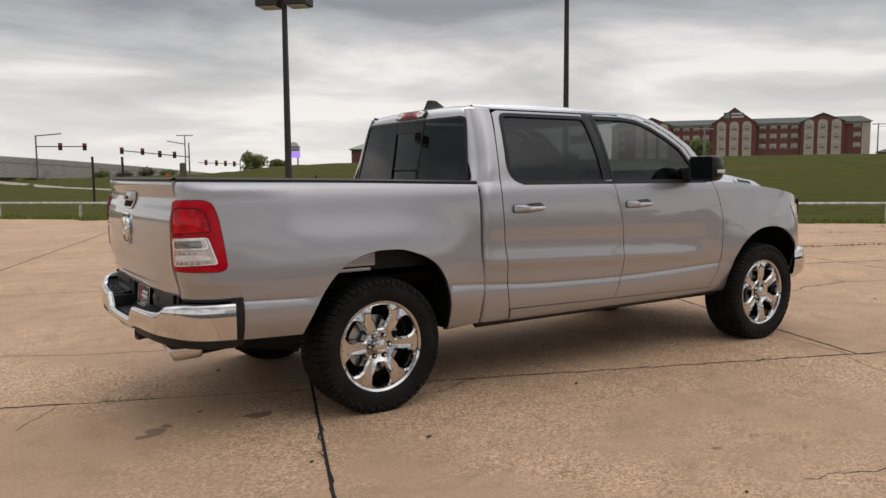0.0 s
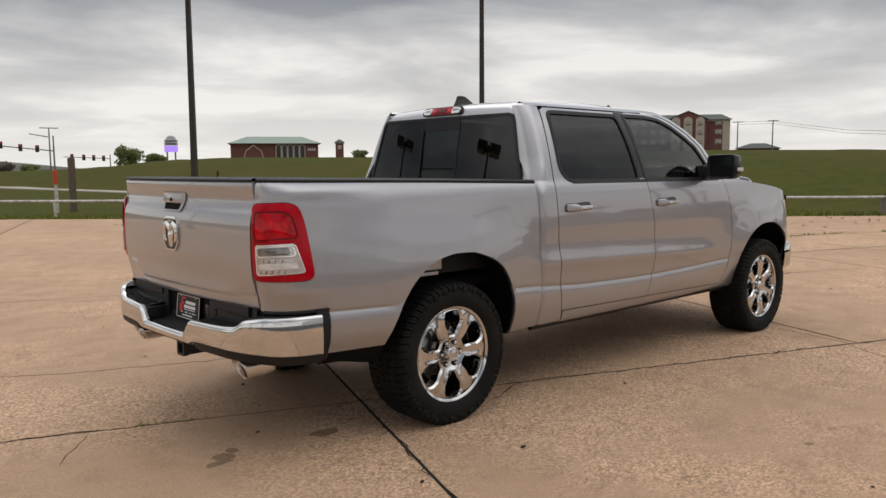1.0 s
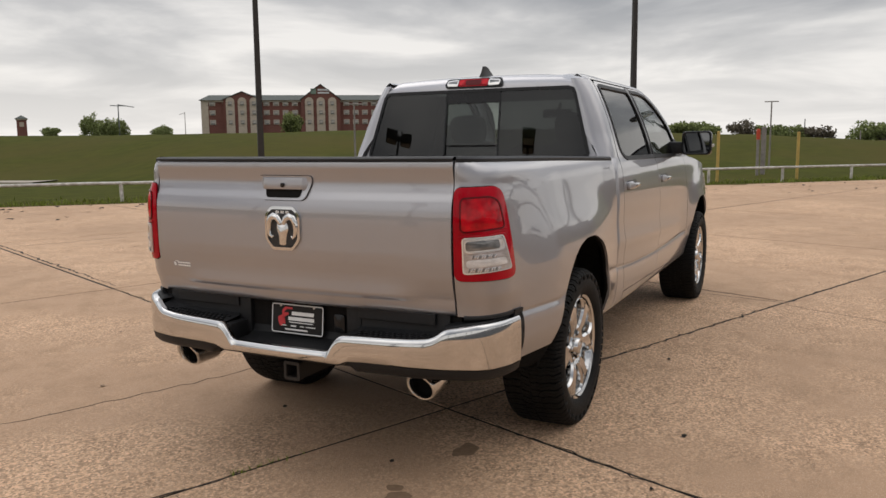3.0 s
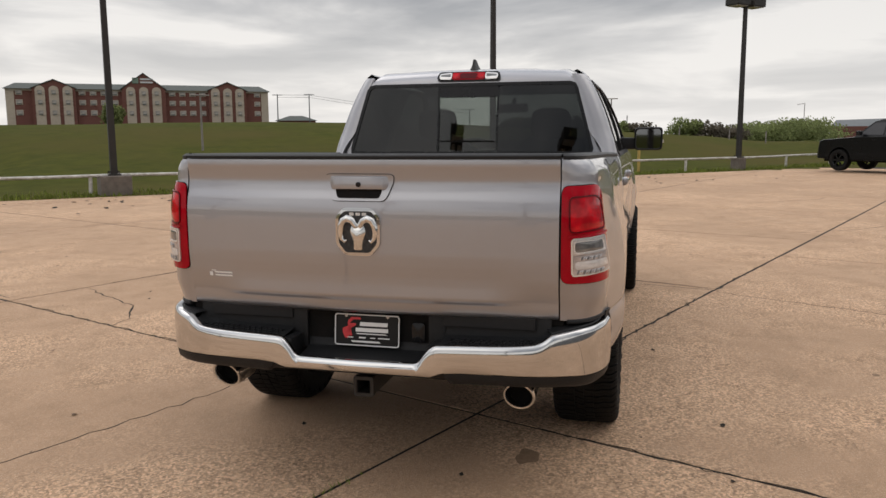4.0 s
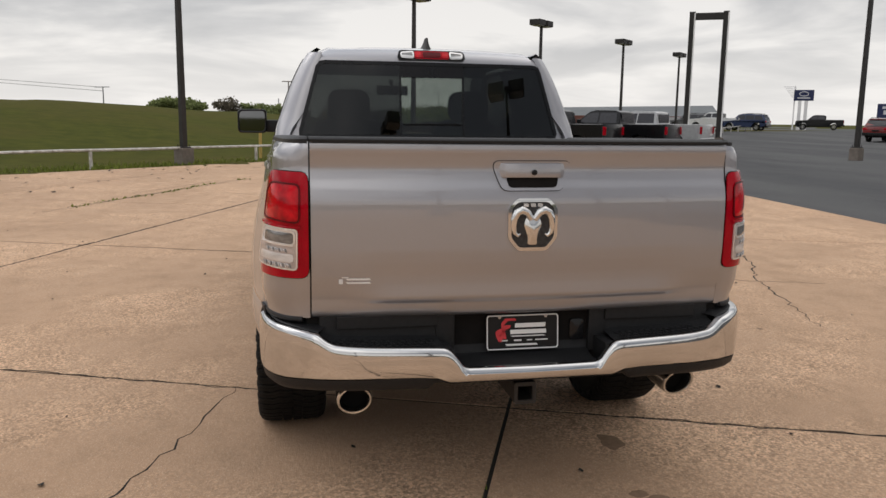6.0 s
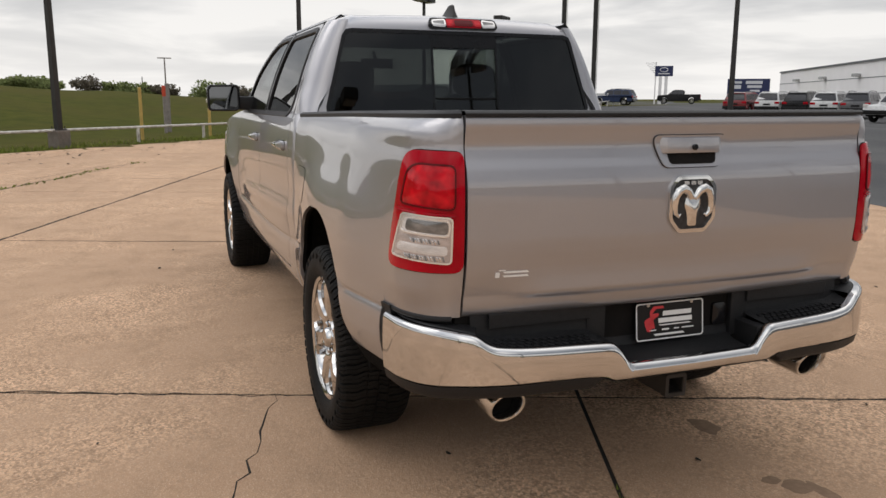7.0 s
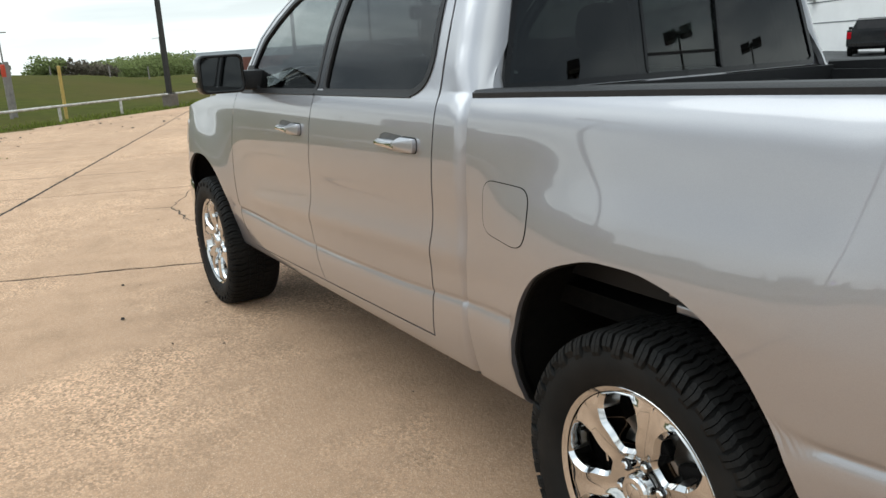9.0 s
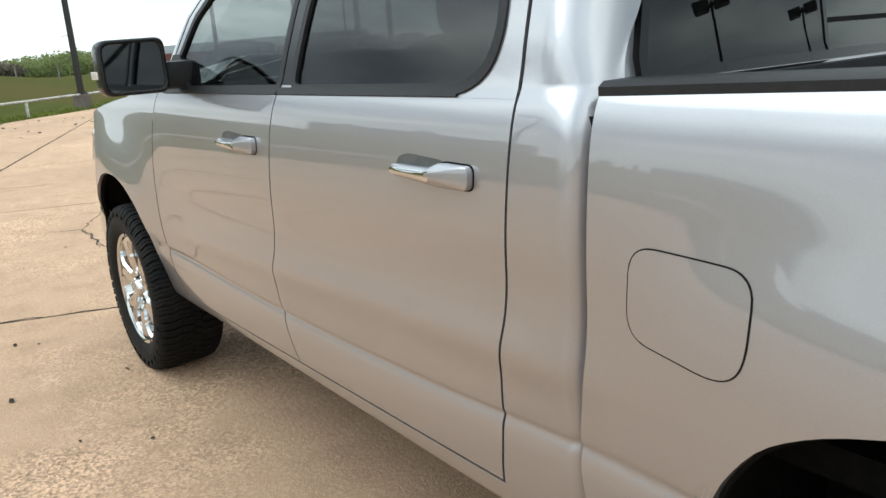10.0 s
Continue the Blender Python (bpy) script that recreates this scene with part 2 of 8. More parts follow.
    nt.links.new(col, hv.inputs["Color"])
    nt.links.new(hv.outputs[0], b.inputs["Base Color"])
    nt.links.new(rng(mid_, 0.3, 0.7, 0.70, 0.95), b.inputs["Roughness"])
    b.inputs["Specular IOR Level"].default_value = 0.2
    bp = nt.nodes.new("ShaderNodeBump")
    bp.inputs["Strength"].default_value, bp.inputs["Distance"].default_value = 0.6, 0.006
    nt.links.new(agg, bp.inputs["Height"])
    bp2 = nt.nodes.new("ShaderNodeBump")
    bp2.inputs["Strength"].default_value, bp2.inputs["Distance"].default_value = 0.5, 0.012
    nt.links.new(fine, bp2.inputs["Height"])
    nt.links.new(bp.outputs[0], bp2.inputs["Normal"])
    nt.links.new(bp2.outputs[0], b.inputs["Normal"])
    return m


M["concrete"] = concrete_mat()
M["joint"] = surf("joint_dirt", (0.026, 0.021, 0.016), (0.014, 0.012, 0.010), scale=30, rough=0.95)
M["stain"] = surf("oil_stain", (0.19, 0.115, 0.068), (0.26, 0.165, 0.10), scale=25, rough=0.7)
M["asphalt"] = surf("asphalt", (0.062, 0.062, 0.064), (0.040, 0.040, 0.042), scale=1.6, rough=0.85, bump=0.5, bscale=120, big=(0.085, 0.084, 0.083), bigscale=0.15, stretch=(0.35, 1.6, 1))
M["grass"] = surf("grass", (0.074, 0.078, 0.012), (0.045, 0.051, 0.007), scale=1.3, rough=0.9, bump=1.0, bscale=9, big=(0.078, 0.066, 0.016), bigscale=0.07, spec=0.06)
M["grass_blade"] = surf("grass_blade", (0.20, 0.235, 0.045), (0.115, 0.145, 0.026), scale=0.8, rough=0.8, rand=0.3, island=True, spec=0.2)
M["path"] = surf("pale_path", (0.42, 0.37, 0.31), rough=0.85, scale=2)
M["white_pipe"] = surf("white_pipe_paint", (0.70, 0.68, 0.65), (0.36, 0.32, 0.28), scale=7, rough=0.6, stretch=(1, 1, 1), detail=8)
M["pole"] = surf("dark_pole_paint", (0.030, 0.026, 0.023), (0.018, 0.016, 0.015), scale=4, rough=0.5)
M["base_concrete"] = surf("pole_base_concrete", (0.20, 0.17, 0.145), (0.13, 0.11, 0.095), scale=6, rough=0.9, bump=0.4)
M["lamp_glass"] = surf("lamp_glass", (0.45, 0.45, 0.44), rough=0.3)
M["yellow"] = surf("yellow_post", (0.52, 0.36, 0.10), (0.42, 0.29, 0.09), scale=6, rough=0.6)
M["grey_post"] = surf("weathered_post", (0.30, 0.27, 0.25), (0.20, 0.18, 0.165), scale=5, rough=0.8)
M["orange"] = surf("orange_red", (0.60, 0.07, 0.03), rough=0.5)
M["wood"] = surf("weathered_wood", (0.16, 0.12, 0.09), (0.09, 0.07, 0.055), scale=9, rough=0.9, stretch=(4, 4, 0.6))
M["brick"] = surf("red_brick", (0.195, 0.082, 0.066), (0.155, 0.064, 0.052), scale=6, rough=0.9, big=(0.17, 0.075, 0.060), bigscale=0.2)
M["cream"] = surf("cream_stucco", (0.50, 0.43, 0.35), (0.44, 0.375, 0.31), scale=2, rough=0.9)
M["roof_grey"] = surf("dark_roof_shingle", (0.115, 0.125, 0.115), (0.09, 0.10, 0.092), scale=3, rough=0.9)
M["roof_green"] = surf("green_metal_roof", (0.20, 0.27, 0.22), (0.17, 0.235, 0.19), scale=2, rough=0.5)
M["window"] = surf("far_window", (0.50, 0.46, 0.42), (0.25, 0.235, 0.22), scale=0.9, rough=0.2)
M["dark_window"] = surf("dark_window", (0.03, 0.03, 0.035), rough=0.15)
M["far_white"] = surf("white_building_panel", (0.88, 0.86, 0.845), (0.83, 0.81, 0.795), scale=0.6, rough=0.7)
M["far_grey"] = surf("grey_building", (0.17, 0.18, 0.185), (0.14, 0.15, 0.155), scale=0.5, rough=0.8)
M["bridge"] = surf("bridge_concrete", (0.40, 0.37, 0.33), (0.31, 0.285, 0.255), scale=0.8, rough=0.9, stretch=(1, 1, 3))
M["leaf"] = surf("leaves", (0.28, 0.32, 0.13), (0.17, 0.20, 0.08), scale=1.2, rough=0.7, rand=0.35, island=True, spec=0.2, thin=0.45)
M["leaf_dry"] = surf("bare_twigs", (0.19, 0.165, 0.125), (0.12, 0.102, 0.076), scale=1.2, rough=0.8, rand=0.3, island=True, spec=0.2, thin=0.3)
M["bark"] = surf("bark", (0.07, 0.055, 0.042), (0.04, 0.032, 0.026), scale=5, rough=0.95)
M["sign_blue"] = surf("navy_sign", (0.02, 0.03, 0.10), rough=0.4)
M["screen"] = surf("sign_screen", (0.3, 0.2, 0.6), rough=0.5, emit=(0.42, 0.25, 0.9, 0.8))
M["sign_white"] = surf("sign_white", (0.7, 0.7, 0.72), rough=0.5)
for cname, c in {"car_black": (0.006, 0.006, 0.007), "car_white": (0.72, 0.72, 0.71), "car_red": (0.20, 0.010, 0.012), "car_blue": (0.02, 0.035, 0.09),
                 "car_grey": (0.12, 0.12, 0.125), "car_silver": (0.42, 0.42, 0.42)}.items():
    M[cname] = surf(cname + "_paint", c, rough=0.25, coat=0.7 if max(c) > 0.05 else 0.3, metal=0.0, spec=0.3 if max(c) > 0.05 else 0.15)


def tinted_glass(name, tint, rough=0.0, face=0.05):
    """Automotive glass: a mirror-like face over a darkened see-through body."""
    m = bpy.data.materials.new(name)
    m.use_nodes = True
    nt = m.node_tree
    nt.nodes.remove(nt.nodes["Principled BSDF"])
    out = nt.nodes["Material Output"]
    tr = nt.nodes.new("ShaderNodeBsdfTransparent")
    nz = nt.nodes.new("ShaderNodeTexNoise")
    nz.inputs["Scale"].default_value = 3.0
    rp = nt.nodes.new("ShaderNodeValToRGB")
    rp.color_ramp.elements[0].color = (*[v * 0.92 for v in tint], 1)
    rp.color_ramp.elements[1].color = (*tint, 1)
    nt.links.new(nz.outputs["Fac"], rp.inputs[0])
    nt.links.new(rp.outputs[0], tr.inputs["Color"])
    gl = nt.nodes.new("ShaderNodeBsdfGlossy")
    gl.inputs["Roughness"].default_value = rough
    fr = nt.nodes.new("ShaderNodeLayerWeight")
    pw = nt.nodes.new("ShaderNodeMath")
    pw.operation = "POWER"
    pw.inputs[1].default_value = 5.0
    nt.links.new(fr.outputs["Facing"], pw.inputs[0])
    ma = nt.nodes.new("ShaderNodeMath")
    ma.operation = "MULTIPLY_ADD"
    ma.inputs[1].default_value, ma.inputs[2].default_value = 1.0 - face, face
    nt.links.new(pw.outputs[0], ma.inputs[0])
    mx = nt.nodes.new("ShaderNodeMixShader")
    nt.links.new(ma.outputs[0], mx.inputs[0])
    nt.links.new(tr.outputs[0], mx.inputs[1])
    nt.links.new(gl.outputs[0], mx.inputs[2])
    nt.links.new(mx.outputs[0], out.inputs[0])
    return m


M["privacy"] = tinted_glass("privacy_glass", (0.22, 0.235, 0.237), face=0.055)
M["slider_glass"] = tinted_glass("slider_glass", (0.46, 0.495, 0.470), face=0.06)
M["back_glass"] = tinted_glass("dark_back_glass", (0.18, 0.195, 0.187), face=0.06)
M["front_glass"] = tinted_glass("front_side_glass", (0.52, 0.545, 0.540), face=0.06)
M["windshield"] = tinted_glass("windshield_glass", (0.88, 0.90, 0.89))


# ---- mesh helpers ----
def mesh_of(bm, name, material, smooth=None):
    me = bpy.data.meshes.new(name)
    bmesh.ops.recalc_face_normals(bm, faces=bm.faces)
    bm.to_mesh(me)
    bm.free()
    for m in (material if isinstance(material, (list, tuple)) else [material]):
        me.materials.append(M[m] if isinstance(m, str) else m)
    if smooth is not None:
        me.shade_smooth()
        if smooth < 180:
            me.set_sharp_from_angle(angle=radians(smooth))
    return me


def thing(name, label, category, group="", kind="", at=(0, 0, 0), turn=0.0):
    ob = new(name)
    ob.empty_display_size = 0.1
    ob.location = at
    ob.rotation_euler = (0, 0, radians(turn))
    return tagged(ob, label, category, group, kind)


def part(name, bm, material, parent=None, label="", smooth=None):
    ob = new(name, mesh_of(bm, name, material, smooth))
    if parent:
        ob.parent = parent
    if label:
        tagged(ob, label)
    return ob


def solo(name, bm, material, label, category, group="", kind="", smooth=None):
    ob = new(name, mesh_of(bm, name, material, smooth))
    return tagged(ob, label, category, group, kind)


def box(bm, lo, hi, bevel=0.0, m=None):
    vs = [bm.verts.new((x, y, z)) for x in (lo[0], hi[0]) for y in (lo[1], hi[1]) for z in (lo[2], hi[2])]
    fs = [bm.faces.new([vs[i] for i in f]) for f in ((0, 1, 3, 2), (4, 6, 7, 5), (0, 4, 5, 1), (2, 3, 7, 6), (0, 2, 6, 4), (1, 5, 7, 3))]
    if bevel:
        es = list({e for f in fs for e in f.edges})
        r = bmesh.ops.bevel(bm, geom=es, offset=bevel, segments=2, affect="EDGES", profile=0.6)
        vs = list({v for f in r["faces"] for v in f.verts} | {v for v in vs if v.is_valid})
    if m is not None:
        bmesh.ops.transform(bm, matrix=m, verts=[v for v in vs if v.is_valid])
    return vs


def tube(bm, path, radius, n=10, cap=True):
    """A round tube along a path; radius is one number or one a point."""
    pts = [Vector(p) for p in path]
    rad = radius if isinstance(radius, (list, tuple)) else [radius] * len(pts)
    rings = []
    for i, p in enumerate(pts):
        d = (pts[min(i + 1, len(pts) - 1)] - pts[max(i - 1, 0)]).normalized()
        a = d.orthogonal().normalized() if i == 0 else (a - d * a.dot(d)).normalized()
        b = d.cross(a)
        rings.append([bm.verts.new(p + (a * math.cos(k * math.tau / n) + b * math.sin(k * math.tau / n)) * rad[i]) for k in range(n)])
    for r0, r1 in zip(rings, rings[1:]):
        for k in range(n):
            bm.faces.new((r0[k], r0[(k + 1) % n], r1[(k + 1) % n], r1[k]))
    if cap:
        bm.faces.new(rings[0][::-1])
        bm.faces.new(rings[-1])
    return rings


def prism(bm, poly, z0, z1, zfun=None):
    """A flat polygon (x, y) stood up from z0 to z1."""
    lo = [bm.verts.new((x, y, z0)) for x, y in poly]
    hi = [bm.verts.new((x, y, z1)) for x, y in poly]
    n = len(poly)
    bm.faces.new(lo[::-1])
    bm.faces.new(hi)
    for i in range(n):
        bm.faces.new((lo[i], lo[(i + 1) % n], hi[(i + 1) % n], hi[i]))
    return lo, hi


def grid(bm, pts):
    """A sheet from rows of points."""
    vs = [[bm.verts.new(p) for p in row] for row in pts]
    for r0, r1 in zip(vs, vs[1:]):
        for k in range(len(r0) - 1):
            bm.faces.new((r0[k], r0[k + 1], r1[k + 1], r1[k]))
    return vs


# ---- the ground ----
R2 = math.sqrt(2)


def su(s, u):
    """Along and across the pipe rail, which runs at 45 degrees."""
    return ((u + s) / R2, (u - s) / R2)


AZ = [-180, -60, -30, -14, -7, -2, 2, 5, 8, 12, 17, 22, 27, 35, 38, 51, 62, 67, 70, 73, 76, 85, 95, 180]
EL = [-0.3, -0.3, -0.6, -0.7, -0.45, 0.0, 0.25, 0.42, 0.5, 0.75, 0.95, 1.03, 1.1, 1.05, 0.95, 0.82, 0.84, 0.62, 0.25, 0.08, 0.0, -0.25, -0.4, -0.3]
TOE_AZ = [45, 54, 61, 69, 75, 85, 95]
TOE_R = [25, 37, 43, 55, 68, 120, 130]


def terrain(x, y):
    dx, dy = x + 3.0, y + 2.0
    r, a = math.hypot(dx, dy), math.degrees(math.atan2(dy, dx))
    el_ = float(np.interp(a, AZ, EL))
    if a < 45:
        rt = 24.3 / max(0.35, math.cos(radians(45 - a))) if a > -30 else 69.4
    else:
        rt = float(np.interp(a, TOE_AZ, TOE_R))
    rc = rt + 27
    zc = max(0.0, 1.45 + math.tan(radians(el_)) * rc)
    rise = max(0.0, (r - 20) * 0.0058) * min(1.0, max(0.0, (-6 - a) / 8)) if -100 < a < -6 else 0.0
    if r < rc:
        t = min(1.0, max(0.0, (r - rt) / (rc - rt)))
        z = zc * (t * t * (3 - 2 * t) * 0.55 + t * 0.45)
    else:
        z = max(0.0, 1.45 + math.tan(radians(el_ - 0.06)) * min(r, 420)) if zc > 0.02 else 0.0
        z = min(z, zc + (r - rc) * 0.03)
    return z + min(rise, 0.9)


def lot_dent(x, y):
    """The soil lies a little lower under the paving."""
    u = (x + y) / R2
    if math.hypot(x, y) > 130:
        return 0.0
    edge = -8.1 - (x - 7) * 0.118
    if u < 17.0 and y > edge:
        return -0.10
    return -0.10 if y <= edge and u < 22 else 0.0


bm = bmesh.new()
radii = [0, 6, 11, 14, 16, 17.5, 18.5, 19.5, 20.5, 21.5, 22.5, 23.5, 24.5, 25.5, 27, 28.5, 30, 32, 34, 36, 38, 41, 44, 47, 50, 54, 58, 63, 69, 76, 84, 95, 108, 125, 150, 190, 250, 330, 420, 600, 1000, 1800, 3200]
angles = [a for a in range(-180, -30, 6)] + [a * 0.75 for a in range(-40, 134)] + [a for a in range(102, 180, 6)]
rows = []
for r in radii:
    row = []
    for a in angles:
        x, y = -3 + r * math.cos(radians(a)), -2 + r * math.sin(radians(a))
        wob = 0.05 * noise.noise(Vector((x * 0.25, y * 0.25, 0))) if 19 < r < 90 else 0
        row.append((x, y, terrain(x, y) + lot_dent(x, y) + wob - 0.01))
    rows.append(row + row[:1])
centre = bm.verts.new((-3, -2, -0.11))
vs = [[bm.verts.new(p) for p in row[:-1]] for row in rows[1:]]
n = len(angles)
for k in range(n):
    bm.faces.new((centre, vs[0][k], vs[0][(k + 1) % n]))
for r0, r1 in zip(vs, vs[1:]):
    for k in range(n):
        bm.faces.new((r0[k], r1[k], r1[(k + 1) % n], r0[(k + 1) % n]))
solo("ground", bm, "grass", "rough mown grass on a long low embankment", "ground", kind="structure", smooth=180)

# ---- asphalt yard beyond the concrete ----
bm = bmesh.new()
cols = [-60, -30, -15, -5, 0, 5, 9, 13, 17, 21, 26, 31, 38, 46, 56, 70, 85, 100, 120, 150, 190]
deps = [0, 3, 8, 14, 20, 28, 38, 50, 65, 85, 110, 140]
rows = []
for d in deps:
    row = []
    for x in cols:
        y0 = -8.1 - (min(x, 25.5) - 7) * 0.118 - max(0, min(x, 34) - 25.5) * 0.98 - max(0, x - 34) * 0.60
        px, py = x + d * 0.0, y0 - d
        row.append((px, py, terrain(px, py) - 0.012))
    rows.append(row)
grid(bm, rows)
solo("asphalt_yard", bm, "asphalt", "dark worn asphalt of the vehicle yard", "asphalt", kind="structure", smooth=180)

# ---- pale footpath over the grass ----
bm = bmesh.new()
line = [(18.2, 27.5), (17.0, 31.5), (16.2, 40), (15.6, 50), (14.6, 62), (13.2, 85), (10, 120), (4, 170)]
rows = []
line = [(a[0] + (c[0] - a[0]) * k / 6, a[1] + (c[1] - a[1]) * k / 6) for a, c in zip(line, line[1:]) for k in range(6)] + line[-1:]
for i, (x, y) in enumerate(line):
    za, zc = terrain(x - 0.75, y - 0.2), terrain(x + 0.75, y + 0.2)
    rows.append([(x - 0.80, y - 0.2, za - 0.15), (x - 0.75, y - 0.2, za + 0.06), (x + 0.75, y + 0.2, zc + 0.06), (x + 0.80, y + 0.2, zc - 0.15)])
grid(bm, rows)
solo("footpath", bm, "path", "pale concrete footpath along the grass", "path", kind="structure")


# ---- light poles on the rail line ----
def light_pole(name, x, y, height, turn, label, foot=0.38):
    z0 = max(-0.02, terrain(x, y) - 0.03)
    t = thing(name, label, "light pole", "lot light poles", at=(x, y, z0), turn=turn)
    b = bmesh.new()
    box(b, (-foot, -foot, 0), (foot, foot, 0.52), 0.03)
    part("footing", b, "base_concrete", t, "weathered square concrete footing")
    b = bmesh.new()
    box(b, (-0.16, -0.16, 0.52), (0.16, 0.16, 0.56), 0.006)
    part("base_plate", b, "pole", t)
    for sx in (-1, 1):
        for sy in (-1, 1):
            b = bmesh.new()
            tube(b, [(sx * 0.12, sy * 0.12, 0.55), (sx * 0.12, sy * 0.12, 0.64)], 0.016, 6)
            part("bolt", b, "pole", t)
    b = bmesh.new()
    w0, w1 = 0.085, 0.062
    lo = [(-w0, -w0, 0.55), (w0, -w0, 0.55), (w0, w0, 0.55), (-w0, w0, 0.55)]
    hi = [(-w1, -w1, height), (w1, -w1, height), (w1, w1, height), (-w1, w1, height)]
    a, c = [b.verts.new(p) for p in lo], [b.verts.new(p) for p in hi]
    b.faces.new(a[::-1]), b.faces.new(c)
    for i in range(4):
        b.faces.new((a[i], a[(i + 1) % 4], c[(i + 1) % 4], c[i]))
    part("shaft", b, "pole", t)
    b = bmesh.new()
    box(b, (-0.05, -0.12, height - 0.20), (0.05, 0.12, height - 0.05), 0.01)
    box(b, (-0.04, -0.30, height - 0.15), (0.04, 0.30, height - 0.09))
    part("bracket", b, "pole", t)
    for sy in (-1, 1):
        b = bmesh.new()
        box(b, (-0.33, sy * 0.47 - 0.36, height - 0.26), (0.33, sy * 0.47 + 0.36, height + 0.05), 0.03)
        h = part("lamp_head", b, "pole", t, "dark box floodlight head")
        b = bmesh.new()
        box(b, (-0.27, sy * 0.47 - 0.29, height - 0.285), (0.27, sy * 0.47 + 0.29, height - 0.2605))
        part("lens", b, "lamp_glass", h)
    return t


POLES = [(7.56, 18.42), (13.68, 12.33), (22.09, 3.91), (30.8, -4.8), (39.4, -13.4), (48.3, -22.3), (57.2, -31.2)]
for x, y in POLES:
    light_pole("light_pole", x, y, 6.85, 45, "dark square light pole with twin floodlights on concrete footing", 0.22 if 20 < x < 35 else 0.38)
for x, y, h, a in ((-13.0, -6.2, 6.85, 25), (-15.2, -18.2, 6.85, 50), (-16.0, -27.0, 6.85, 58), (-16.4, -1.2, 6.85, 80), (-15.9, 4.5, 6.85, 75), (-19.2, -13.6, 6.85, 120), (-14.6, 12.4, 6.85, -40), (-12.1, 20.0, 6.85, -57)):
    light_pole("light_pole", x, y, h, a, "dark square light pole with twin floodlights on concrete footing")
light_pole("light_pole", 24.1, -21.8, 8.6, 20, "tall dark light pole standing in the asphalt yard", 0.2)


# ---- white pipe rail ----
rail = thing("pipe_rail", "low white painted pipe rail with chipped paint along the lot edge", "rail", kind="structure")
b = bmesh.new()
pts = []
for i in range(0, 84):
    s = -30 + i * 1.55
    x, y = su(s, 18.38)
    pts.append((x, y, 0.50 + terrain(x, y) + 0.015 * noise.noise(Vector((s * 0.4, 0, 0)))))
tube(b, pts, 0.042, 8)
part("rail_pipe", b, "white_pipe", rail, smooth=60)
for k in range(-14, 26):
    s = 15.87 + 3.1 * k
    x, y = su(s, 18.38)
    b = bmesh.new()
    lean = 0.02 * math.sin(k * 2.3)
    tube(b, [(x, y, -0.1), (x + lean, y, 0.50 + terrain(x, y))], 0.048, 8)
    part("rail_post", b, "white_pipe", rail, smooth=60)


def marker_post(name, label, x, y, h, r, mats, turn=0.0, top=None, square=False):
    t = thing(name, label, "post", at=(x, y, terrain(x, y) - 0.05))
    b = bmesh.new()
    z1 = h + 0.05
    zc = z1 if top is None else z1 * (1 - top)
    if square:
        box(b, (-r, -r, 0), (r, r, zc), 0.012)
    else:
        tube(b, [(0, 0, 0), (0.01, 0, zc * 0.5), (0, 0, zc)], r, 10)
    part("post", b, mats[0], t, smooth=None if square else 50)
    b = bmesh.new()
    if top is None:
        tube(b, [(0, 0, z1), (0, 0, z1 + 0.015), (0, 0, z1 + 0.03)], [r * 1.06, r * 1.0, r * 0.5], 10)
        part("cap", b, mats[-1], t)
    else:
        tube(b, [(0, 0, zc), (0, 0, z1 - 0.02), (0, 0, z1)], [r * 1.25, r * 1.25, r * 0.8], 10)
        part("marker_sleeve", b, mats[-1], t)
    return t


marker_post("marker_post", "slim faded yellow marker post in the grass", 25.4, 1.65, 1.75, 0.055, ["yellow"])
marker_post("marker_post", "slim faded yellow marker post in the grass", 28.4, -0.8, 1.72, 0.055, ["yellow"])
marker_post("utility_marker", "grey utility marker post with a red top", 30.2, 0.75, 1.85, 0.06, ["grey_post", "orange"], top=0.22)
marker_post("wooden_post", "weathered grey wooden post", 30.9, 0.6, 1.9, 0.09, ["grey_post"], square=True)
marker_post("utility_marker", "white utility marker post with an orange top", 5.5, 24.8, 1.45, 0.06, ["white_pipe", "orange"], top=0.33)
marker_post("wooden_post", "dark weathered wooden post", 6.2, 25.3, 1.85, 0.10, ["wood"], square=True)
marker_post("fence_post", "short slim black metal post beside the white rail", 10.4, 22.6, 1.35, 0.04, ["pole"])
marker_post("fence_post", "slim black metal post in the grass", 4.9, 36.0, 2.3, 0.06, ["pole"])
marker_post("fence_post", "slim black metal post in the grass", 6.3, 36.2, 2.3, 0.06, ["pole"])


# ---- the pickup truck: x ahead from the rear axle, y to its left ----
def curve(xs, ys):
    """A smooth line through knots."""
    xs, ys = list(xs), list(ys)
    n_ = len(xs)
    d = [(ys[i + 1] - ys[i]) / (xs[i + 1] - xs[i]) for i in range(n_ - 1)]
    m = [d[0]] + [0 if d[i - 1] * d[i] <= 0 else 2 * d[i - 1] * d[i] / (d[i - 1] + d[i]) for i in range(1, n_ - 1)] + [d[-1]]

    def f(x):
        if x <= xs[0]:
            return ys[0]
        if x >= xs[-1]:
            return ys[-1]
        i = 0
        while xs[i + 1] < x:
            i += 1
        h = xs[i + 1] - xs[i]
        t = (x - xs[i]) / h
        return ((2 * t ** 3 - 3 * t * t + 1) * ys[i] + (t ** 3 - 2 * t * t + t) * h * m[i] + (3 * t * t - 2 * t ** 3) * ys[i + 1] + (t ** 3 - t * t) * h * m[i + 1])
    return f


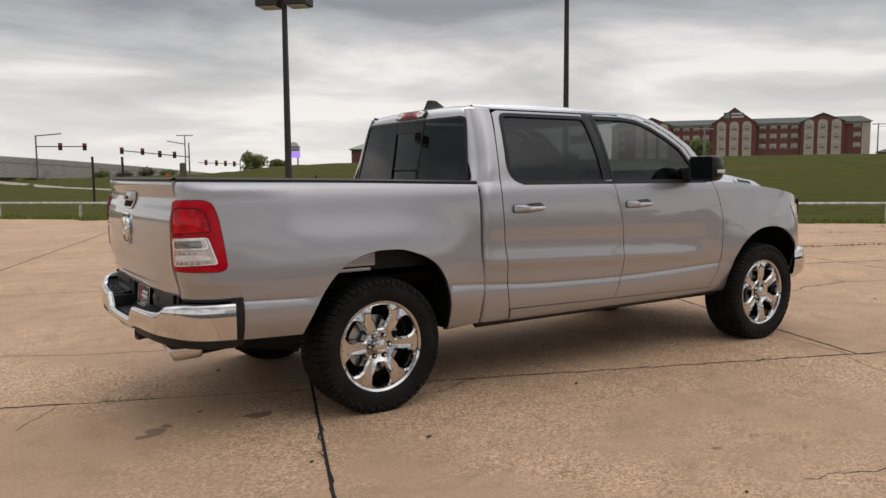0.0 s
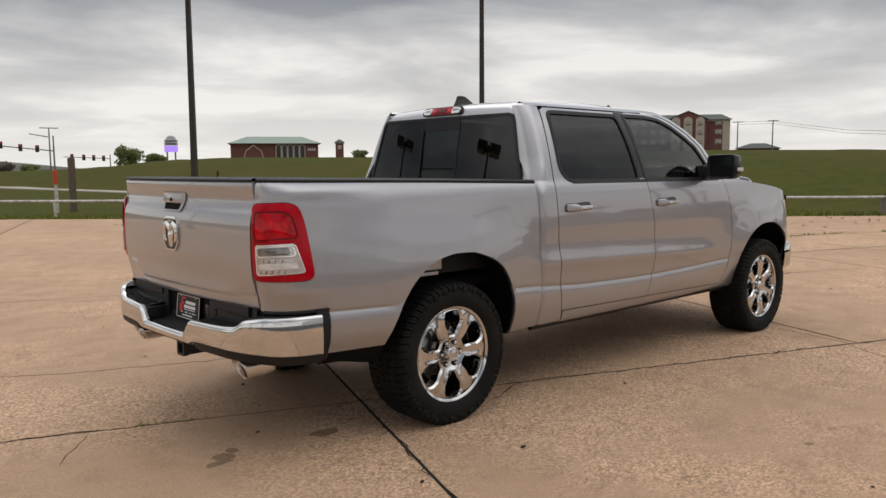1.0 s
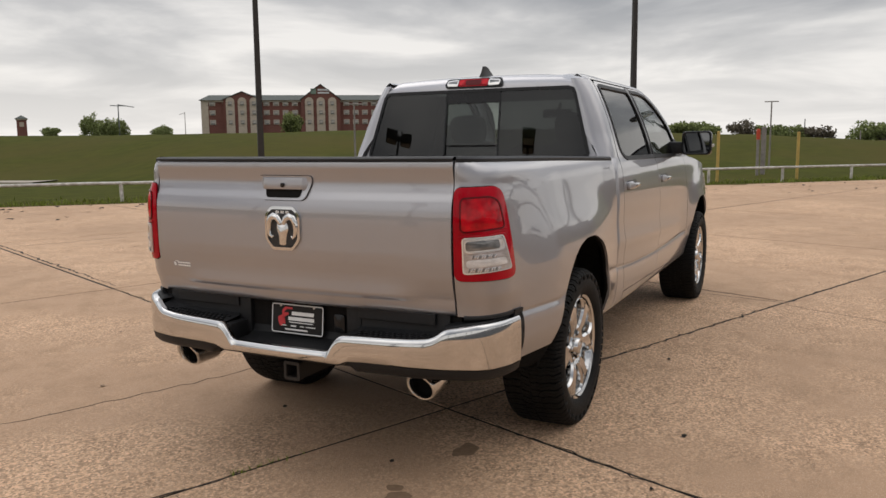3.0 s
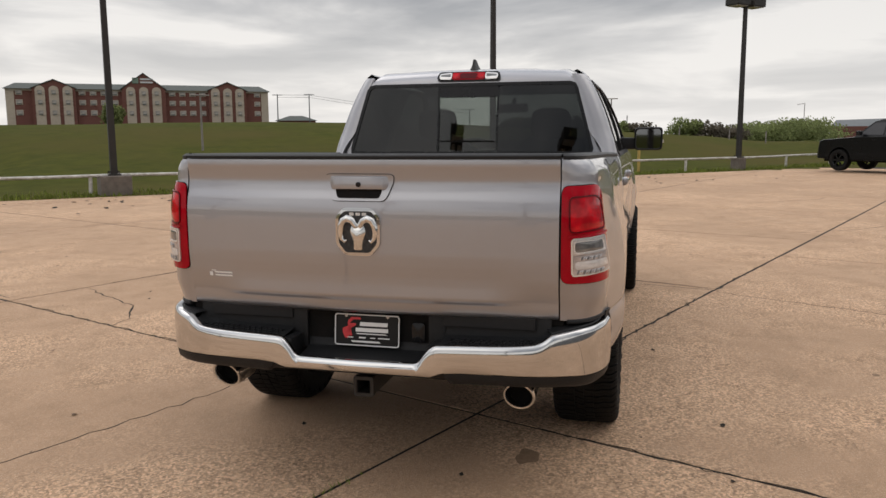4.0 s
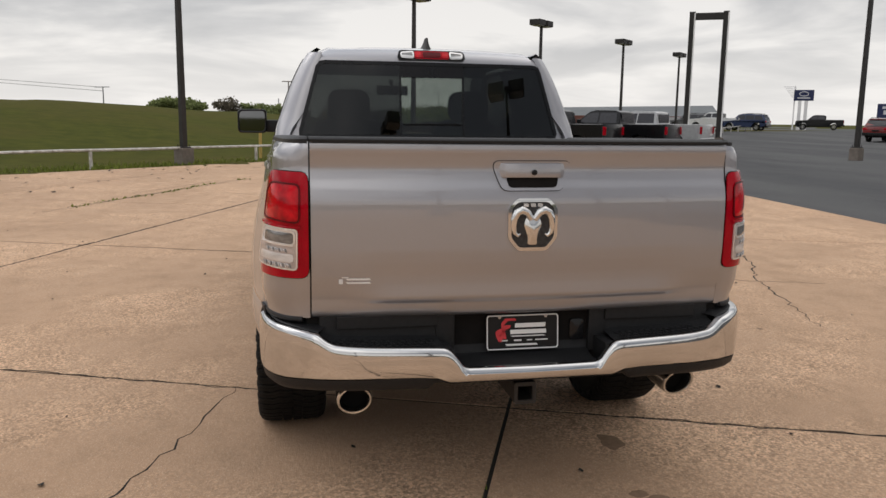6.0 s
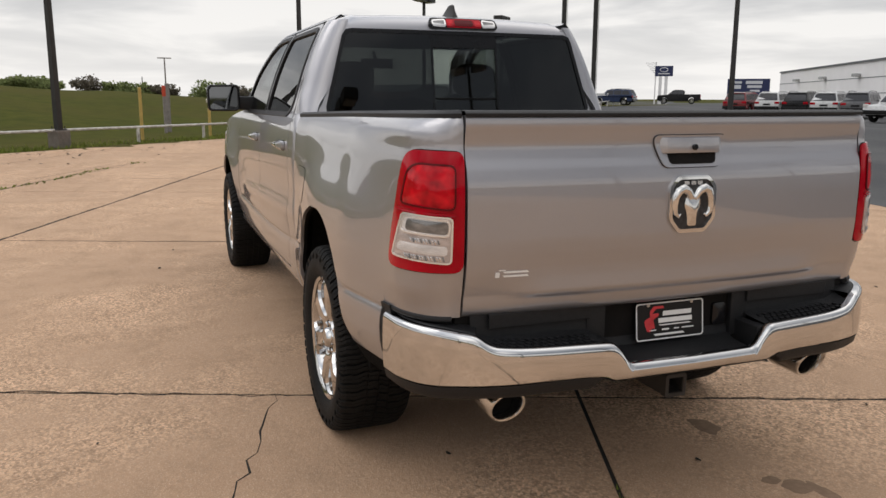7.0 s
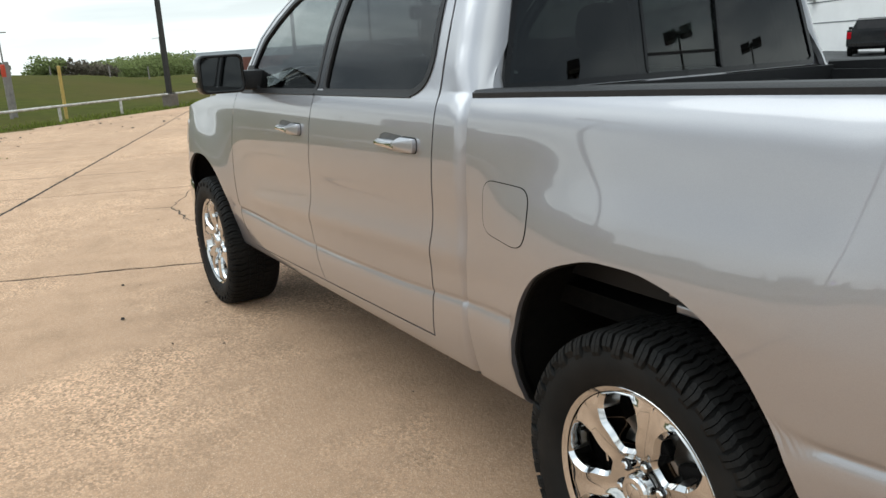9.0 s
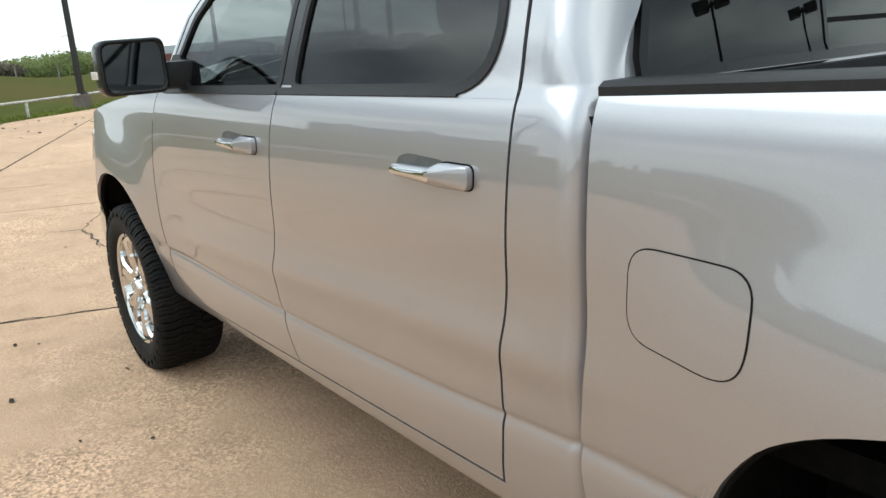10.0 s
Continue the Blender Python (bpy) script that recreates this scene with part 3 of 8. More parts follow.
def smooth01(t):
    t = min(1.0, max(0.0, t))
    return t * t * (3 - 2 * t)


SIDE = curve([0.36, 0.42, 0.455, 0.50, 0.57, 0.615, 0.650, 0.676, 0.692, 0.703, 0.716, 0.78, 0.84, 0.92, 1.02, 1.12, 1.20, 1.28, 1.33, 1.365, 1.385, 1.395],
             [0.86, 0.898, 0.932, 0.945, 0.9545, 0.9572, 0.9580, 0.9562, 0.9526, 0.9490, 0.9538, 0.9585, 0.9622, 0.9650, 0.9645, 0.9610, 0.9555, 0.9455, 0.931, 0.910, 0.886, 0.866])
CREASE = curve([-1.3, -0.43, 0.45, 0.8, 1.3, 2.0, 3.1, 3.3, 4.4], [0.760, 0.742, 0.728, 0.702, 0.672, 0.660, 0.684, 0.70, 0.72])
GREEN = curve([1.33, 1.36, 1.45, 1.60, 1.75, 1.82, 1.85, 1.868, 1.882], [0.931, 0.916, 0.890, 0.840, 0.775, 0.735, 0.712, 0.690, 0.655])


def side_half(x, z):
    """Half the width of the body at x and height z."""
    w = smooth01((z - 0.45) / 0.15) * smooth01((1.1 - z) / 0.3)
    y = SIDE(z - (CREASE(x) - 0.707) * w)
    for ax, az_, rx_, rz_ in ((0.0, 0.44, 0.50, 0.54), (3.74, 0.42, 0.49, 0.53)):
        if ax < 1 and x < ax:
            rx_ = 3.0
        r = math.hypot((x - ax) / rx_, (max(z, az_) - az_) / rz_) - 1
        k = math.exp(-((r + 1) / 1.27) ** 4)
        y += (0.060 if ax < 1 else 0.062) * k * (smooth01((z - 0.40) / 0.24) if ax < 1 else smooth01((z - 0.5) / 0.3)) * smooth01((1.36 - z) / 0.3)
    # the doors are scooped: drawn in at mid height, then flaring out to a soft shoulder above the lower crease
    if 0.55 < x < 3.1:
        zc = 0.895 - 0.034 * (x - 0.9)
        k = smooth01((x - 0.55) / 0.40) * smooth01((3.1 - x) / 0.40)
        y += k * (0.0075 * math.exp(-((z - zc + 0.055) / 0.045) ** 2) - 0.0070 * math.exp(-((z - zc - 0.075) / 0.085) ** 2))
    y -= 0.008 * smooth01((z - 0.95) / 0.22) * smooth01((0.72 - x) / 0.25) * smooth01((x + 0.60) / 0.35)
    y += (0.018 * smooth01((z - 1.05) / 0.22) - 0.008 * smooth01((1.12 - z) / 0.22) + 0.014 * smooth01((z - 1.28) / 0.07)) * smooth01((-0.45 - x) / 0.45)
    return y - 0.020 * smooth01((-0.35 - x) / 0.6) - 0.031 * smooth01((-0.42 - x) / 0.55)


TAIL_X, TAIL_A, TAIL_B, TAIL_L = -0.92, 0.215, 0.140, 0.28
CORNER = curve([0.74, 0.81, 0.875, 0.95, 1.12, 1.25, 1.30, 1.36, 1.395], [0.004, 0.012, 0.026, 0.036, 0.041, 0.034, 0.024, 0.023, 0.014])
NOSE_X, NOSE_A, NOSE_B, NOSE_L = 4.02, 0.46, 0.42, 0.66


def body(s, z):
    """The skin of the left side; past the tail and the nose it turns the corner."""
    roll = 0.028 * smooth01((0.86 - z) / 0.10) * smooth01((-0.76 - s) / 0.34) if s < -0.76 else 0.0
    if s < TAIL_X:
        th = (TAIL_X - s) / TAIL_L * math.pi / 2
        y = side_half(TAIL_X, z) - roll
        return Vector((TAIL_X - (0.183 + CORNER(z)) * math.sin(th), 0.7868 + (y - 0.7868) * math.cos(th), z))
    if s > NOSE_X:
        th = (s - NOSE_X) / NOSE_L * math.pi / 2
        y = side_half(NOSE_X, z)
        return Vector((NOSE_X + NOSE_A * math.sin(th), y - NOSE_B + NOSE_B * math.cos(th), z))
    return Vector((s, side_half(s, z) - roll, z))


GLASS_Y = curve([1.30, 1.367, 1.60, 1.788, 1.87], [0.79, 0.780, 0.722, 0.660, 0.625])


def glass_x(z):
    return 0.765 + (z - 1.367) * 0.155


def cab(s, z):
    """The left skin of the greenhouse; at its rear it rounds into the back window."""
    xc = glass_x(z) + 0.10
    m = smooth01((z - 1.26) / 0.26)
    flat = Vector((s, side_half(s, min(z, 1.36)) - 0.07 * max(0.0, (0.80 - s) / 0.055) ** 2, z))
    if m <= 0:
        return flat
    y, yg = GREEN(z) if z > 1.33 else side_half(s, z), GLASS_Y(z)
    if s < xc:
        th = (xc - s) / 0.10 * math.pi / 2
        th = min(th, math.pi / 2)
        return flat.lerp(Vector((xc - 0.10 * math.sin(th), yg + (y - yg) * math.cos(th), z)), m)
    return Vector((s, y, z))


def gate_x(y, z):
    plan = -1.110 - 0.045 * (1 - (y / 0.80) ** 2)
    flat = 1 - smooth01((abs(y) - 0.50) / 0.20)
    return plan - GATE(z) - (SCOOP(z) - GATE(z)) * flat


GATE = curve([0.762, 0.772, 0.81, 0.826, 0.835, 0.845, 0.875, 0.93, 1.02, 1.12, 1.18, 1.225, 1.265, 1.30, 1.335, 1.365, 1.383, 1.395],
             [-0.020, 0.000, 0.0105, 0.0120, 0.0130, 0.0170, 0.026, 0.037, 0.043, 0.043, 0.041, 0.033, 0.020, 0.014, 0.018, 0.0225, 0.0215, 0.012])


SCOOP = curve([0.762, 0.772, 0.806, 0.818, 0.824, 0.832, 0.845, 0.885, 0.915, 0.945, 0.975, 1.02, 1.12, 1.18, 1.225, 1.265, 1.30, 1.335, 1.365, 1.383, 1.395],
              [-0.020, 0.002, 0.0165, 0.0195, 0.0225, 0.0275, 0.0315, 0.0310, 0.0325, 0.0365, 0.0405, 0.0435, 0.043, 0.041, 0.033, 0.020, 0.014, 0.018, 0.0225, 0.0215, 0.012])


def gate(y, z):
    return Vector((gate_x(y, z), y, z))


def normal_of(f, s, z, inside):
    e = 0.004
    p = f(s, z)
    nn = (f(s + e, z) - f(s - e, z)).cross(f(s, z + e) - f(s, z - e))
    if nn.length < 1e-9:
        nn = p - inside
    nn.normalize()
    return -nn if nn.dot(p - inside) < 0 else nn


INSIDE = Vector((1.5, 0, 0.9))


def rim_faces(bm_, loop, back):
    k = len(loop)
    for i in range(k):
        bm_.faces.new((loop[i], loop[(i + 1) % k], back[(i + 1) % k], back[i]))


def panel(bm_, f, us, zb, zt, sg=1, xl=None, xr=None, nv=18, thick=0.02, lift=0.0, waist=None):
    """A pressed panel on the skin f between two edges, with its edges turned in. us are places, or shares between xl(z) and xr(z)."""
    rows = []
    for u in us:
        col = []
        for j in range(nv + 1):
            v = j / nv
            if xl:
                xm_ = xl(0.9) + (xr(0.9) - xl(0.9)) * u
                z = zb(xm_) + (zt(xm_) - zb(xm_)) * v
                s = xl(z) + (xr(z) - xl(z)) * u
            else:
                s = u
                z = zb(s) + (zt(s) - zb(s)) * v
                if waist:
                    w = max(waist, zb(s) + 0.02)
                    z = zb(s) + (w - zb(s)) * v / 0.45 if v < 0.45 else w + (zt(s) - w) * (v - 0.45) / 0.55
            col.append((s, z))
        rows.append(col)

    def place(s, z, off):
        p = f(s, z) + normal_of(f, s, z, INSIDE) * off
        return (p.x, sg * p.y, p.z)
    vs = [[bm_.verts.new(place(s, z, lift)) for s, z in col] for col in rows]
    for r0, r1 in zip(vs, vs[1:]):
        for j in range(nv):
            bm_.faces.new((r0[j], r0[j + 1], r1[j + 1], r1[j]))
    edge = [(i, 0) for i in range(len(rows))] + [(len(rows) - 1, j) for j in range(1, nv + 1)] + [(i, nv) for i in range(len(rows) - 2, -1, -1)] + [(0, j) for j in range(nv - 1, 0, -1)]
    back = [bm_.verts.new(place(*rows[i][j], lift - thick)) for i, j in edge]
    rim_faces(bm_, [vs[i][j] for i, j in edge], back)


def resample(loop, n_):
    """n_ points evenly round a closed loop."""
    pts = [Vector(p) for p in loop]
    k = len(pts)
    lens = [(pts[(i + 1) % k] - pts[i]).length for i in range(k)]
    total, out, i, acc = sum(lens), [], 0, 0.0
    for j in range(n_):
        d = total * j / n_
        while acc + lens[i] < d - 1e-9:
            acc += lens[i]
            i += 1
        out.append(pts[i].lerp(pts[(i + 1) % k], (d - acc) / lens[i]))
    return out


def rounded(loop, r=0.02, n_=4):
    """The loop with its corners rounded off."""
    pts, out = [Vector(p) for p in loop], []
    k = len(pts)
    for i in range(k):
        p, a, c = pts[i], pts[i - 1], pts[(i + 1) % k]
        ra, rc_ = min(r, (a - p).length * 0.48), min(r, (c - p).length * 0.48)
        p0, p1 = p + (a - p).normalized() * ra, p + (c - p).normalized() * rc_
        for j in range(n_ + 1):
            t = j / n_
            out.append(p0 * (1 - t) ** 2 + p * 2 * t * (1 - t) + p1 * t * t)
    return out


def grow(loop, d):
    """The loop moved outward by d."""
    pts = [Vector(p) for p in loop]
    k = len(pts)
    area = sum(pts[i].x * pts[(i + 1) % k].y - pts[(i + 1) % k].x * pts[i].y for i in range(k))
    sg = 1 if area > 0 else -1
    out = []
    for i in range(k):
        t = (pts[(i + 1) % k] - pts[i - 1]).normalized()
        out.append(pts[i] + Vector((t.y, -t.x)) * d * sg)
    return out


def patch(bm_, f, loop, sg=1, lift=0.0, thick=0.01, rings=5, n_=56, both=False, inside=INSIDE, dome=0.0):
    """A piece with the given outline lying on the skin f, with thickness."""
    pts = resample(loop, n_)
    c = sum(pts, Vector((0, 0))) / n_

    def place(q, off):
        p = f(q.x, q.y) + normal_of(f, q.x, q.y, inside) * off
        return (p.x, sg * p.y, p.z)
    sheets = []
    for off in ([lift, lift - thick] if both else [lift]):
        vs = [[bm_.verts.new(place(q.lerp(c, k / rings), off + dome * (1 - (1 - k / rings) ** 2))) for q in pts] for k in range(rings)]
        mid_ = bm_.verts.new(place(c, off + dome))
        for r0, r1 in zip(vs, vs[1:]):
            for i in range(n_):
                bm_.faces.new((r0[i], r0[(i + 1) % n_], r1[(i + 1) % n_], r1[i]))
        for i in range(n_):
            bm_.faces.new((vs[-1][i], vs[-1][(i + 1) % n_], mid_))
        sheets.append(vs[0])
    back = sheets[1] if both else [bm_.verts.new(place(q, lift - thick)) for q in pts]
    rim_faces(bm_, sheets[0], back)


def ring(bm_, f, outer, inner, sg=1, lift=0.0, thick=0.012, n_=64, inside=INSIDE, steps=3):
    """A frame between two outlines on the skin f. Both start at matching places."""
    po, pi_ = resample(outer, n_), resample(inner, n_)

    def place(q, off):
        p = f(q.x, q.y) + normal_of(f, q.x, q.y, inside) * off
        return (p.x, sg * p.y, p.z)
    vs = [[bm_.verts.new(place(a.lerp(c, k / steps), lift)) for a, c in zip(po, pi_)] for k in range(steps + 1)]
    for r0, r1 in zip(vs, vs[1:]):
        for i in range(n_):
            bm_.faces.new((r0[i], r0[(i + 1) % n_], r1[(i + 1) % n_], r1[i]))
    rim_faces(bm_, vs[0], [bm_.verts.new(place(q, lift - thick)) for q in po])
    rim_faces(bm_, vs[-1], [bm_.verts.new(place(q, lift - thick)) for q in pi_])


def lathe(bm_, prof, n_=48, axis="y", closed=False):
    """A turned body from (along, radius) pairs about the y axis."""
    rings_ = []
    for a, r in prof:
        rings_.append([bm_.verts.new((r * math.cos(k * math.tau / n_), a, r * math.sin(k * math.tau / n_))) for k in range(n_)])
    for r0, r1 in zip(rings_, rings_[1:]):
        for k in range(n_):
            bm_.faces.new((r0[k], r0[(k + 1) % n_], r1[(k + 1) % n_], r1[k]))
    return rings_


truck = thing("pickup_truck", "silver crew-cab pickup truck with chrome wheels and rear bumper", "pickup truck")

# door and arch lines, all as x for a height or height for an x
DOOR_REAR = curve([0.45, 0.52, 0.62, 0.80, 1.0, 1.30, 1.35, 1.585, 1.80, 1.85], [1.0, 0.992, 0.975, 0.970, 0.948, 0.924, 0.930, 0.951, 0.982, 0.99])
DOOR_MID = curve([0.45, 0.525, 0.62, 0.75, 0.944, 1.258, 1.345, 1.60, 1.85], [1.945, 1.965, 2.005, 2.035, 2.035, 1.975, 1.957, 1.935, 1.910])
DOOR_FRONT = curve([0.45, 0.49, 0.60, 0.75, 1.0, 1.2, 1.335], [3.00, 3.03, 3.11, 3.15, 3.165, 3.125, 3.065])
ARCH_R = curve([-0.505, -0.497, -0.47, -0.425, -0.37, -0.32, -0.22, -0.12, 0.0, 0.1, 0.24, 0.36, 0.44, 0.475, 0.490, 0.498],
               [0.535, 0.56, 0.62, 0.70, 0.785, 0.845, 0.920, 0.958, 0.976, 0.974, 0.940, 0.880, 0.785, 0.69, 0.56, 0.43])
ARCH_F = curve([3.245, 3.26, 3.30, 3.36, 3.45, 3.56, 3.68, 3.78, 3.90, 4.02, 4.10, 4.16, 4.20, 4.215],
               [0.46, 0.56, 0.68, 0.78, 0.862, 0.92, 0.950, 0.954, 0.94, 0.89, 0.825, 0.74, 0.64, 0.56])
DOOR_BOTTOM = curve([0.9, 3.1], [0.522, 0.488])
BELT = curve([0.9, 3.1], [1.346, 1.336])
WIN_R = rounded([(1.018, 1.455), (1.040, 1.395), (1.105, 1.360), (1.875, 1.356), (1.845, 1.60), (1.812, 1.803), (1.085, 1.803), (1.055, 1.79), (1.034, 1.62)], 0.035)
WIN_F = rounded([(1.965, 1.356), (2.885, 1.350), (2.86, 1.45), (2.76, 1.587), (2.63, 1.672), (2.49, 1.747), (2.36, 1.792), (2.20, 1.808), (1.905, 1.808), (1.935, 1.60)], 0.02)


RAIL = curve([-1.2, -0.8, -0.05, 0.3, 0.73], [1.385, 1.379, 1.366, 1.358, 1.348])


def bed_bottom(s):
    if s < -0.845:
        return 0.766
    if s < -0.505:
        return 0.535
    if s <= 0.498:
        return ARCH_R(s)
    return 0.430 + 0.02 * smooth01((s - 0.498) / 0.2)


DOOR_CUTS = {1: (curve([0.45, 0.56, 0.64, 0.70, 0.77, 0.84, 0.92, 1.05, 1.2, 1.3, 1.5, 1.85], [1.012, 0.999, 0.990, 0.989, 0.983, 0.972, 0.960, 0.948, 0.938, 0.933, 0.944, 0.99]),
                 curve([0.45, 0.525, 0.62, 0.72, 0.78, 0.85, 0.92, 1.05, 1.2, 1.258, 1.345, 1.60, 1.85], [1.97, 1.995, 2.040, 2.072, 2.068, 2.050, 2.040, 2.020, 2.000, 1.988, 1.967, 1.937, 1.910])),
             -1: (curve([0.45, 0.52, 0.62, 0.80, 0.92, 1.05, 1.2, 1.30, 1.35, 1.585, 1.80, 1.85], [0.985, 0.977, 0.965, 0.954, 0.940, 0.930, 0.922, 0.920, 0.927, 0.951, 0.982, 0.99]), DOOR_MID)}


def bed_seam(z):
    """How far the bed's front edge and the cab's rear edge step forward at a height."""
    return 0.026 * math.exp(-((z - 0.71) / 0.13) ** 2)


for sg, side_name in ((1, "left"), (-1, "right")):
    DOOR_REAR, DOOR_MID = DOOR_CUTS[sg]
    # bed side
    bm = bmesh.new()
    us = [TAIL_X - TAIL_L * k / 16 for k in range(16, 0, -1)] + [-0.92, -0.90, -0.87, -0.846, -0.8449, -0.80, -0.74, -0.68, -0.62, -0.56, -0.52, -0.5055]
    us += [-0.505 + 1.003 * (1 - math.cos(math.pi * k / 46)) / 2 for k in range(47)]
    us += [0.51, 0.55, 0.60, 0.65, 0.69, 0.72, 0.728, 0.7335]
    panel(bm, body, us, bed_bottom, lambda s: RAIL(s) + 0.004, sg, nv=170, thick=0.022, waist=0.81)
    for v in bm.verts:
        v.co.x += bed_seam(v.co.z) * smooth01((v.co.x - 0.52) / 0.21)
    bed_side = part("bed_side", bm, "paint", truck, smooth=38)
    # cab corner with the C pillar
    bm = bmesh.new()

    def corner_l(z):
        return 0.7455 + bed_seam(z) + (glass_x(max(z, 1.33)) - 0.7455) * smooth01((z - 1.30) / 0.17)
    panel(bm, cab, [0.0, 0.03, 0.06, 0.09, 0.12, 0.16, 0.2, 0.28, 0.36, 0.44, 0.52, 0.6, 0.7, 0.8, 0.9, 1.0], lambda s: 0.448, lambda s: 1.846, sg, corner_l, lambda z: DOOR_REAR(z) - 0.004, nv=230, thick=0.02)
    part("cab_corner", bm, "paint", truck, smooth=38)
    # rocker below the doors
    bm = bmesh.new()
    panel(bm, body, [0.99 + 2.25 * k / 30 for k in range(31)], lambda s: 0.440, lambda s: DOOR_BOTTOM(s) - 0.006, sg, nv=6, thick=0.03)
    part("rocker_panel", bm, "paint", truck, smooth=38)
    bm = bmesh.new()
    panel(bm, body, [0.75 + 2.45 * k / 24 for k in range(25)], lambda s: 0.402, lambda s: 0.434, sg, nv=3, thick=0.05, lift=-0.012)
    part("pinch_weld", bm, "black_plastic", truck)
    # doors
    for nm, xl, xr, win in (("rear_door", lambda z: DOOR_REAR(z) + 0.003, lambda z: DOOR_MID(z) - 0.003, WIN_R),
                            ("front_door", lambda z: DOOR_MID(z) + 0.003, lambda z: DOOR_FRONT(z) - 0.003, WIN_F)):
        bm = bmesh.new()
        panel(bm, body, [k / 34 for k in range(35)], DOOR_BOTTOM, BELT, sg, xl, xr, nv=180, thick=0.03)
        door = part(nm, bm, "paint", truck, smooth=38)
        # window frame: its outer edge follows the door cut, its inner one the glass
        bm = bmesh.new()
        if nm == "rear_door":
            outer = [(DOOR_REAR(1.346) + 0.003, 1.338), (DOOR_MID(1.346) - 0.003, 1.338), (DOOR_MID(1.6) - 0.003, 1.6), (DOOR_MID(1.838) - 0.003, 1.838), (DOOR_REAR(1.84) + 0.05, 1.838),
                     (DOOR_REAR(1.82) + 0.008, 1.82), (DOOR_REAR(1.6) + 0.003, 1.6)]
        else:
            outer = [(DOOR_MID(1.352) + 0.003, 1.338), (2.965, 1.336), (2.93, 1.45), (2.83, 1.60), (2.69, 1.70), (2.53, 1.782), (2.38, 1.828), (2.2, 1.840), (DOOR_MID(1.838) + 0.003, 1.838), (DOOR_MID(1.6) + 0.003, 1.6)]
        cx = sum(p[0] for p in outer) / len(outer)
        k = 72
        angs = [math.tau * i / k for i in range(k)]

        def cast(loop, o, a):
            d = Vector((math.cos(a), math.sin(a)))
            best = None
            for i in range(len(loop)):
                p, q = Vector(loop[i]), Vector(loop[(i + 1) % len(loop)])
                e = q - p
                den = d.x * e.y - d.y * e.x
                if abs(den) < 1e-12:
                    continue
                w = p - o
                t, u = (w.x * e.y - w.y * e.x) / den, (w.x * d.y - w.y * d.x) / den
                if t > 0 and -1e-9 <= u <= 1 + 1e-9 and (best is None or t < best):
                    best = t
            return o + d * best
        o = Vector((sum(p[0] for p in win) / len(win), 1.575))
        angs = sorted(angs + [math.atan2(q[1] - o.y, q[0] - o.x) % math.tau for q in outer])
        k = len(angs)
        lo_, li_ = [cast(outer, o, a) for a in angs], [cast(grow(win, 0.012), o, a) for a in angs]
        rows = [[q.lerp(r, j / 3) for q, r in zip(lo_, li_)] for j in range(4)]

        def put(q, off):
            p = cab(q.x, q.y) + normal_of(cab, q.x, q.y, INSIDE) * off
            return (p.x, sg * p.y, p.z)
        vs = [[bm.verts.new(put(q, 0.0012)) for q in row] for row in rows]
        for r0, r1 in zip(vs, vs[1:]):
            for i in range(k):
                bm.faces.new((r0[i], r0[(i + 1) % k], r1[(i + 1) % k], r1[i]))
        rim_faces(bm, vs[0], [bm.verts.new(put(q, -0.025)) for q in lo_])
        rim_faces(bm, vs[-1], [bm.verts.new(put(q, -0.02)) for q in li_])
        part("window_frame", bm, "paint", door, smooth=38)
        bm = bmesh.new()
        ring(bm, cab, grow(win, 0.018), grow(win, -0.006), sg, lift=0.006, thick=0.018, n_=120, steps=2)
        part("window_seal", bm, "black_plastic", door, smooth=40)
        bm = bmesh.new()
        patch(bm, cab, win, sg, lift=-0.004, thick=0.005, rings=6, n_=80, both=True)
        part("window_glass", bm, "privacy" if nm == "rear_door" else "front_glass", door, "dark tinted side glass", smooth=60).visible_shadow = False
        # belt moulding
        bm = bmesh.new()
        x0, x1 = (1.115, DOOR_MID(1.35) - 0.004) if nm == "rear_door" else (DOOR_MID(1.35) + 0.004, 2.99)
        panel(bm, cab, [x0 + (x1 - x0) * i / 16 for i in range(17)], lambda s: BELT(s) - 0.006, lambda s: BELT(s) + 0.013, sg, nv=4, thick=0.014, lift=0.0062)
        part("belt_moulding", bm, "black_plastic", door, smooth=40)
        # applique on the centre pillar
        bm = bmesh.new()
        if nm == "rear_door":
            panel(bm, cab, [0, 0.25, 0.5, 0.75, 1.0], lambda s: 1.362, lambda s: 1.834, sg, lambda z: 1.866 - (z - 1.362) * 0.132 + 0.01, lambda z: DOOR_MID(z) - 0.0045, nv=20, thick=0.008, lift=0.004)
        else:
            panel(bm, cab, [0, 0.3, 0.6, 1.0], lambda s: 1.362, lambda s: 1.834, sg, lambda z: DOOR_MID(z) + 0.0045, lambda z: DOOR_MID(z) + 0.016, nv=20, thick=0.008, lift=0.004)
        part("pillar_trim", bm, "gloss_black", door, smooth=40)
        # handle
        hx0, hx1 = (1.03, 1.315) if nm == "rear_door" else (2.085, 2.37)
        hx0, hx1 = (hx0 + 0.011, hx1 + 0.011) if sg > 0 else (hx0 - 0.028, hx1 - 0.036)
        hz = 1.186
        paddle = rounded([(hx0, hz - 0.027), (hx0, hz + 0.021), (hx0 + 0.095, hz + 0.022), (hx0 + 0.135, hz + 0.009), (hx1 - 0.012, hz + 0.008), (hx1, hz - 0.002), (hx1 - 0.012, hz - 0.018), (hx0 + 0.10, hz - 0.029)], 0.014)
        bm = bmesh.new()
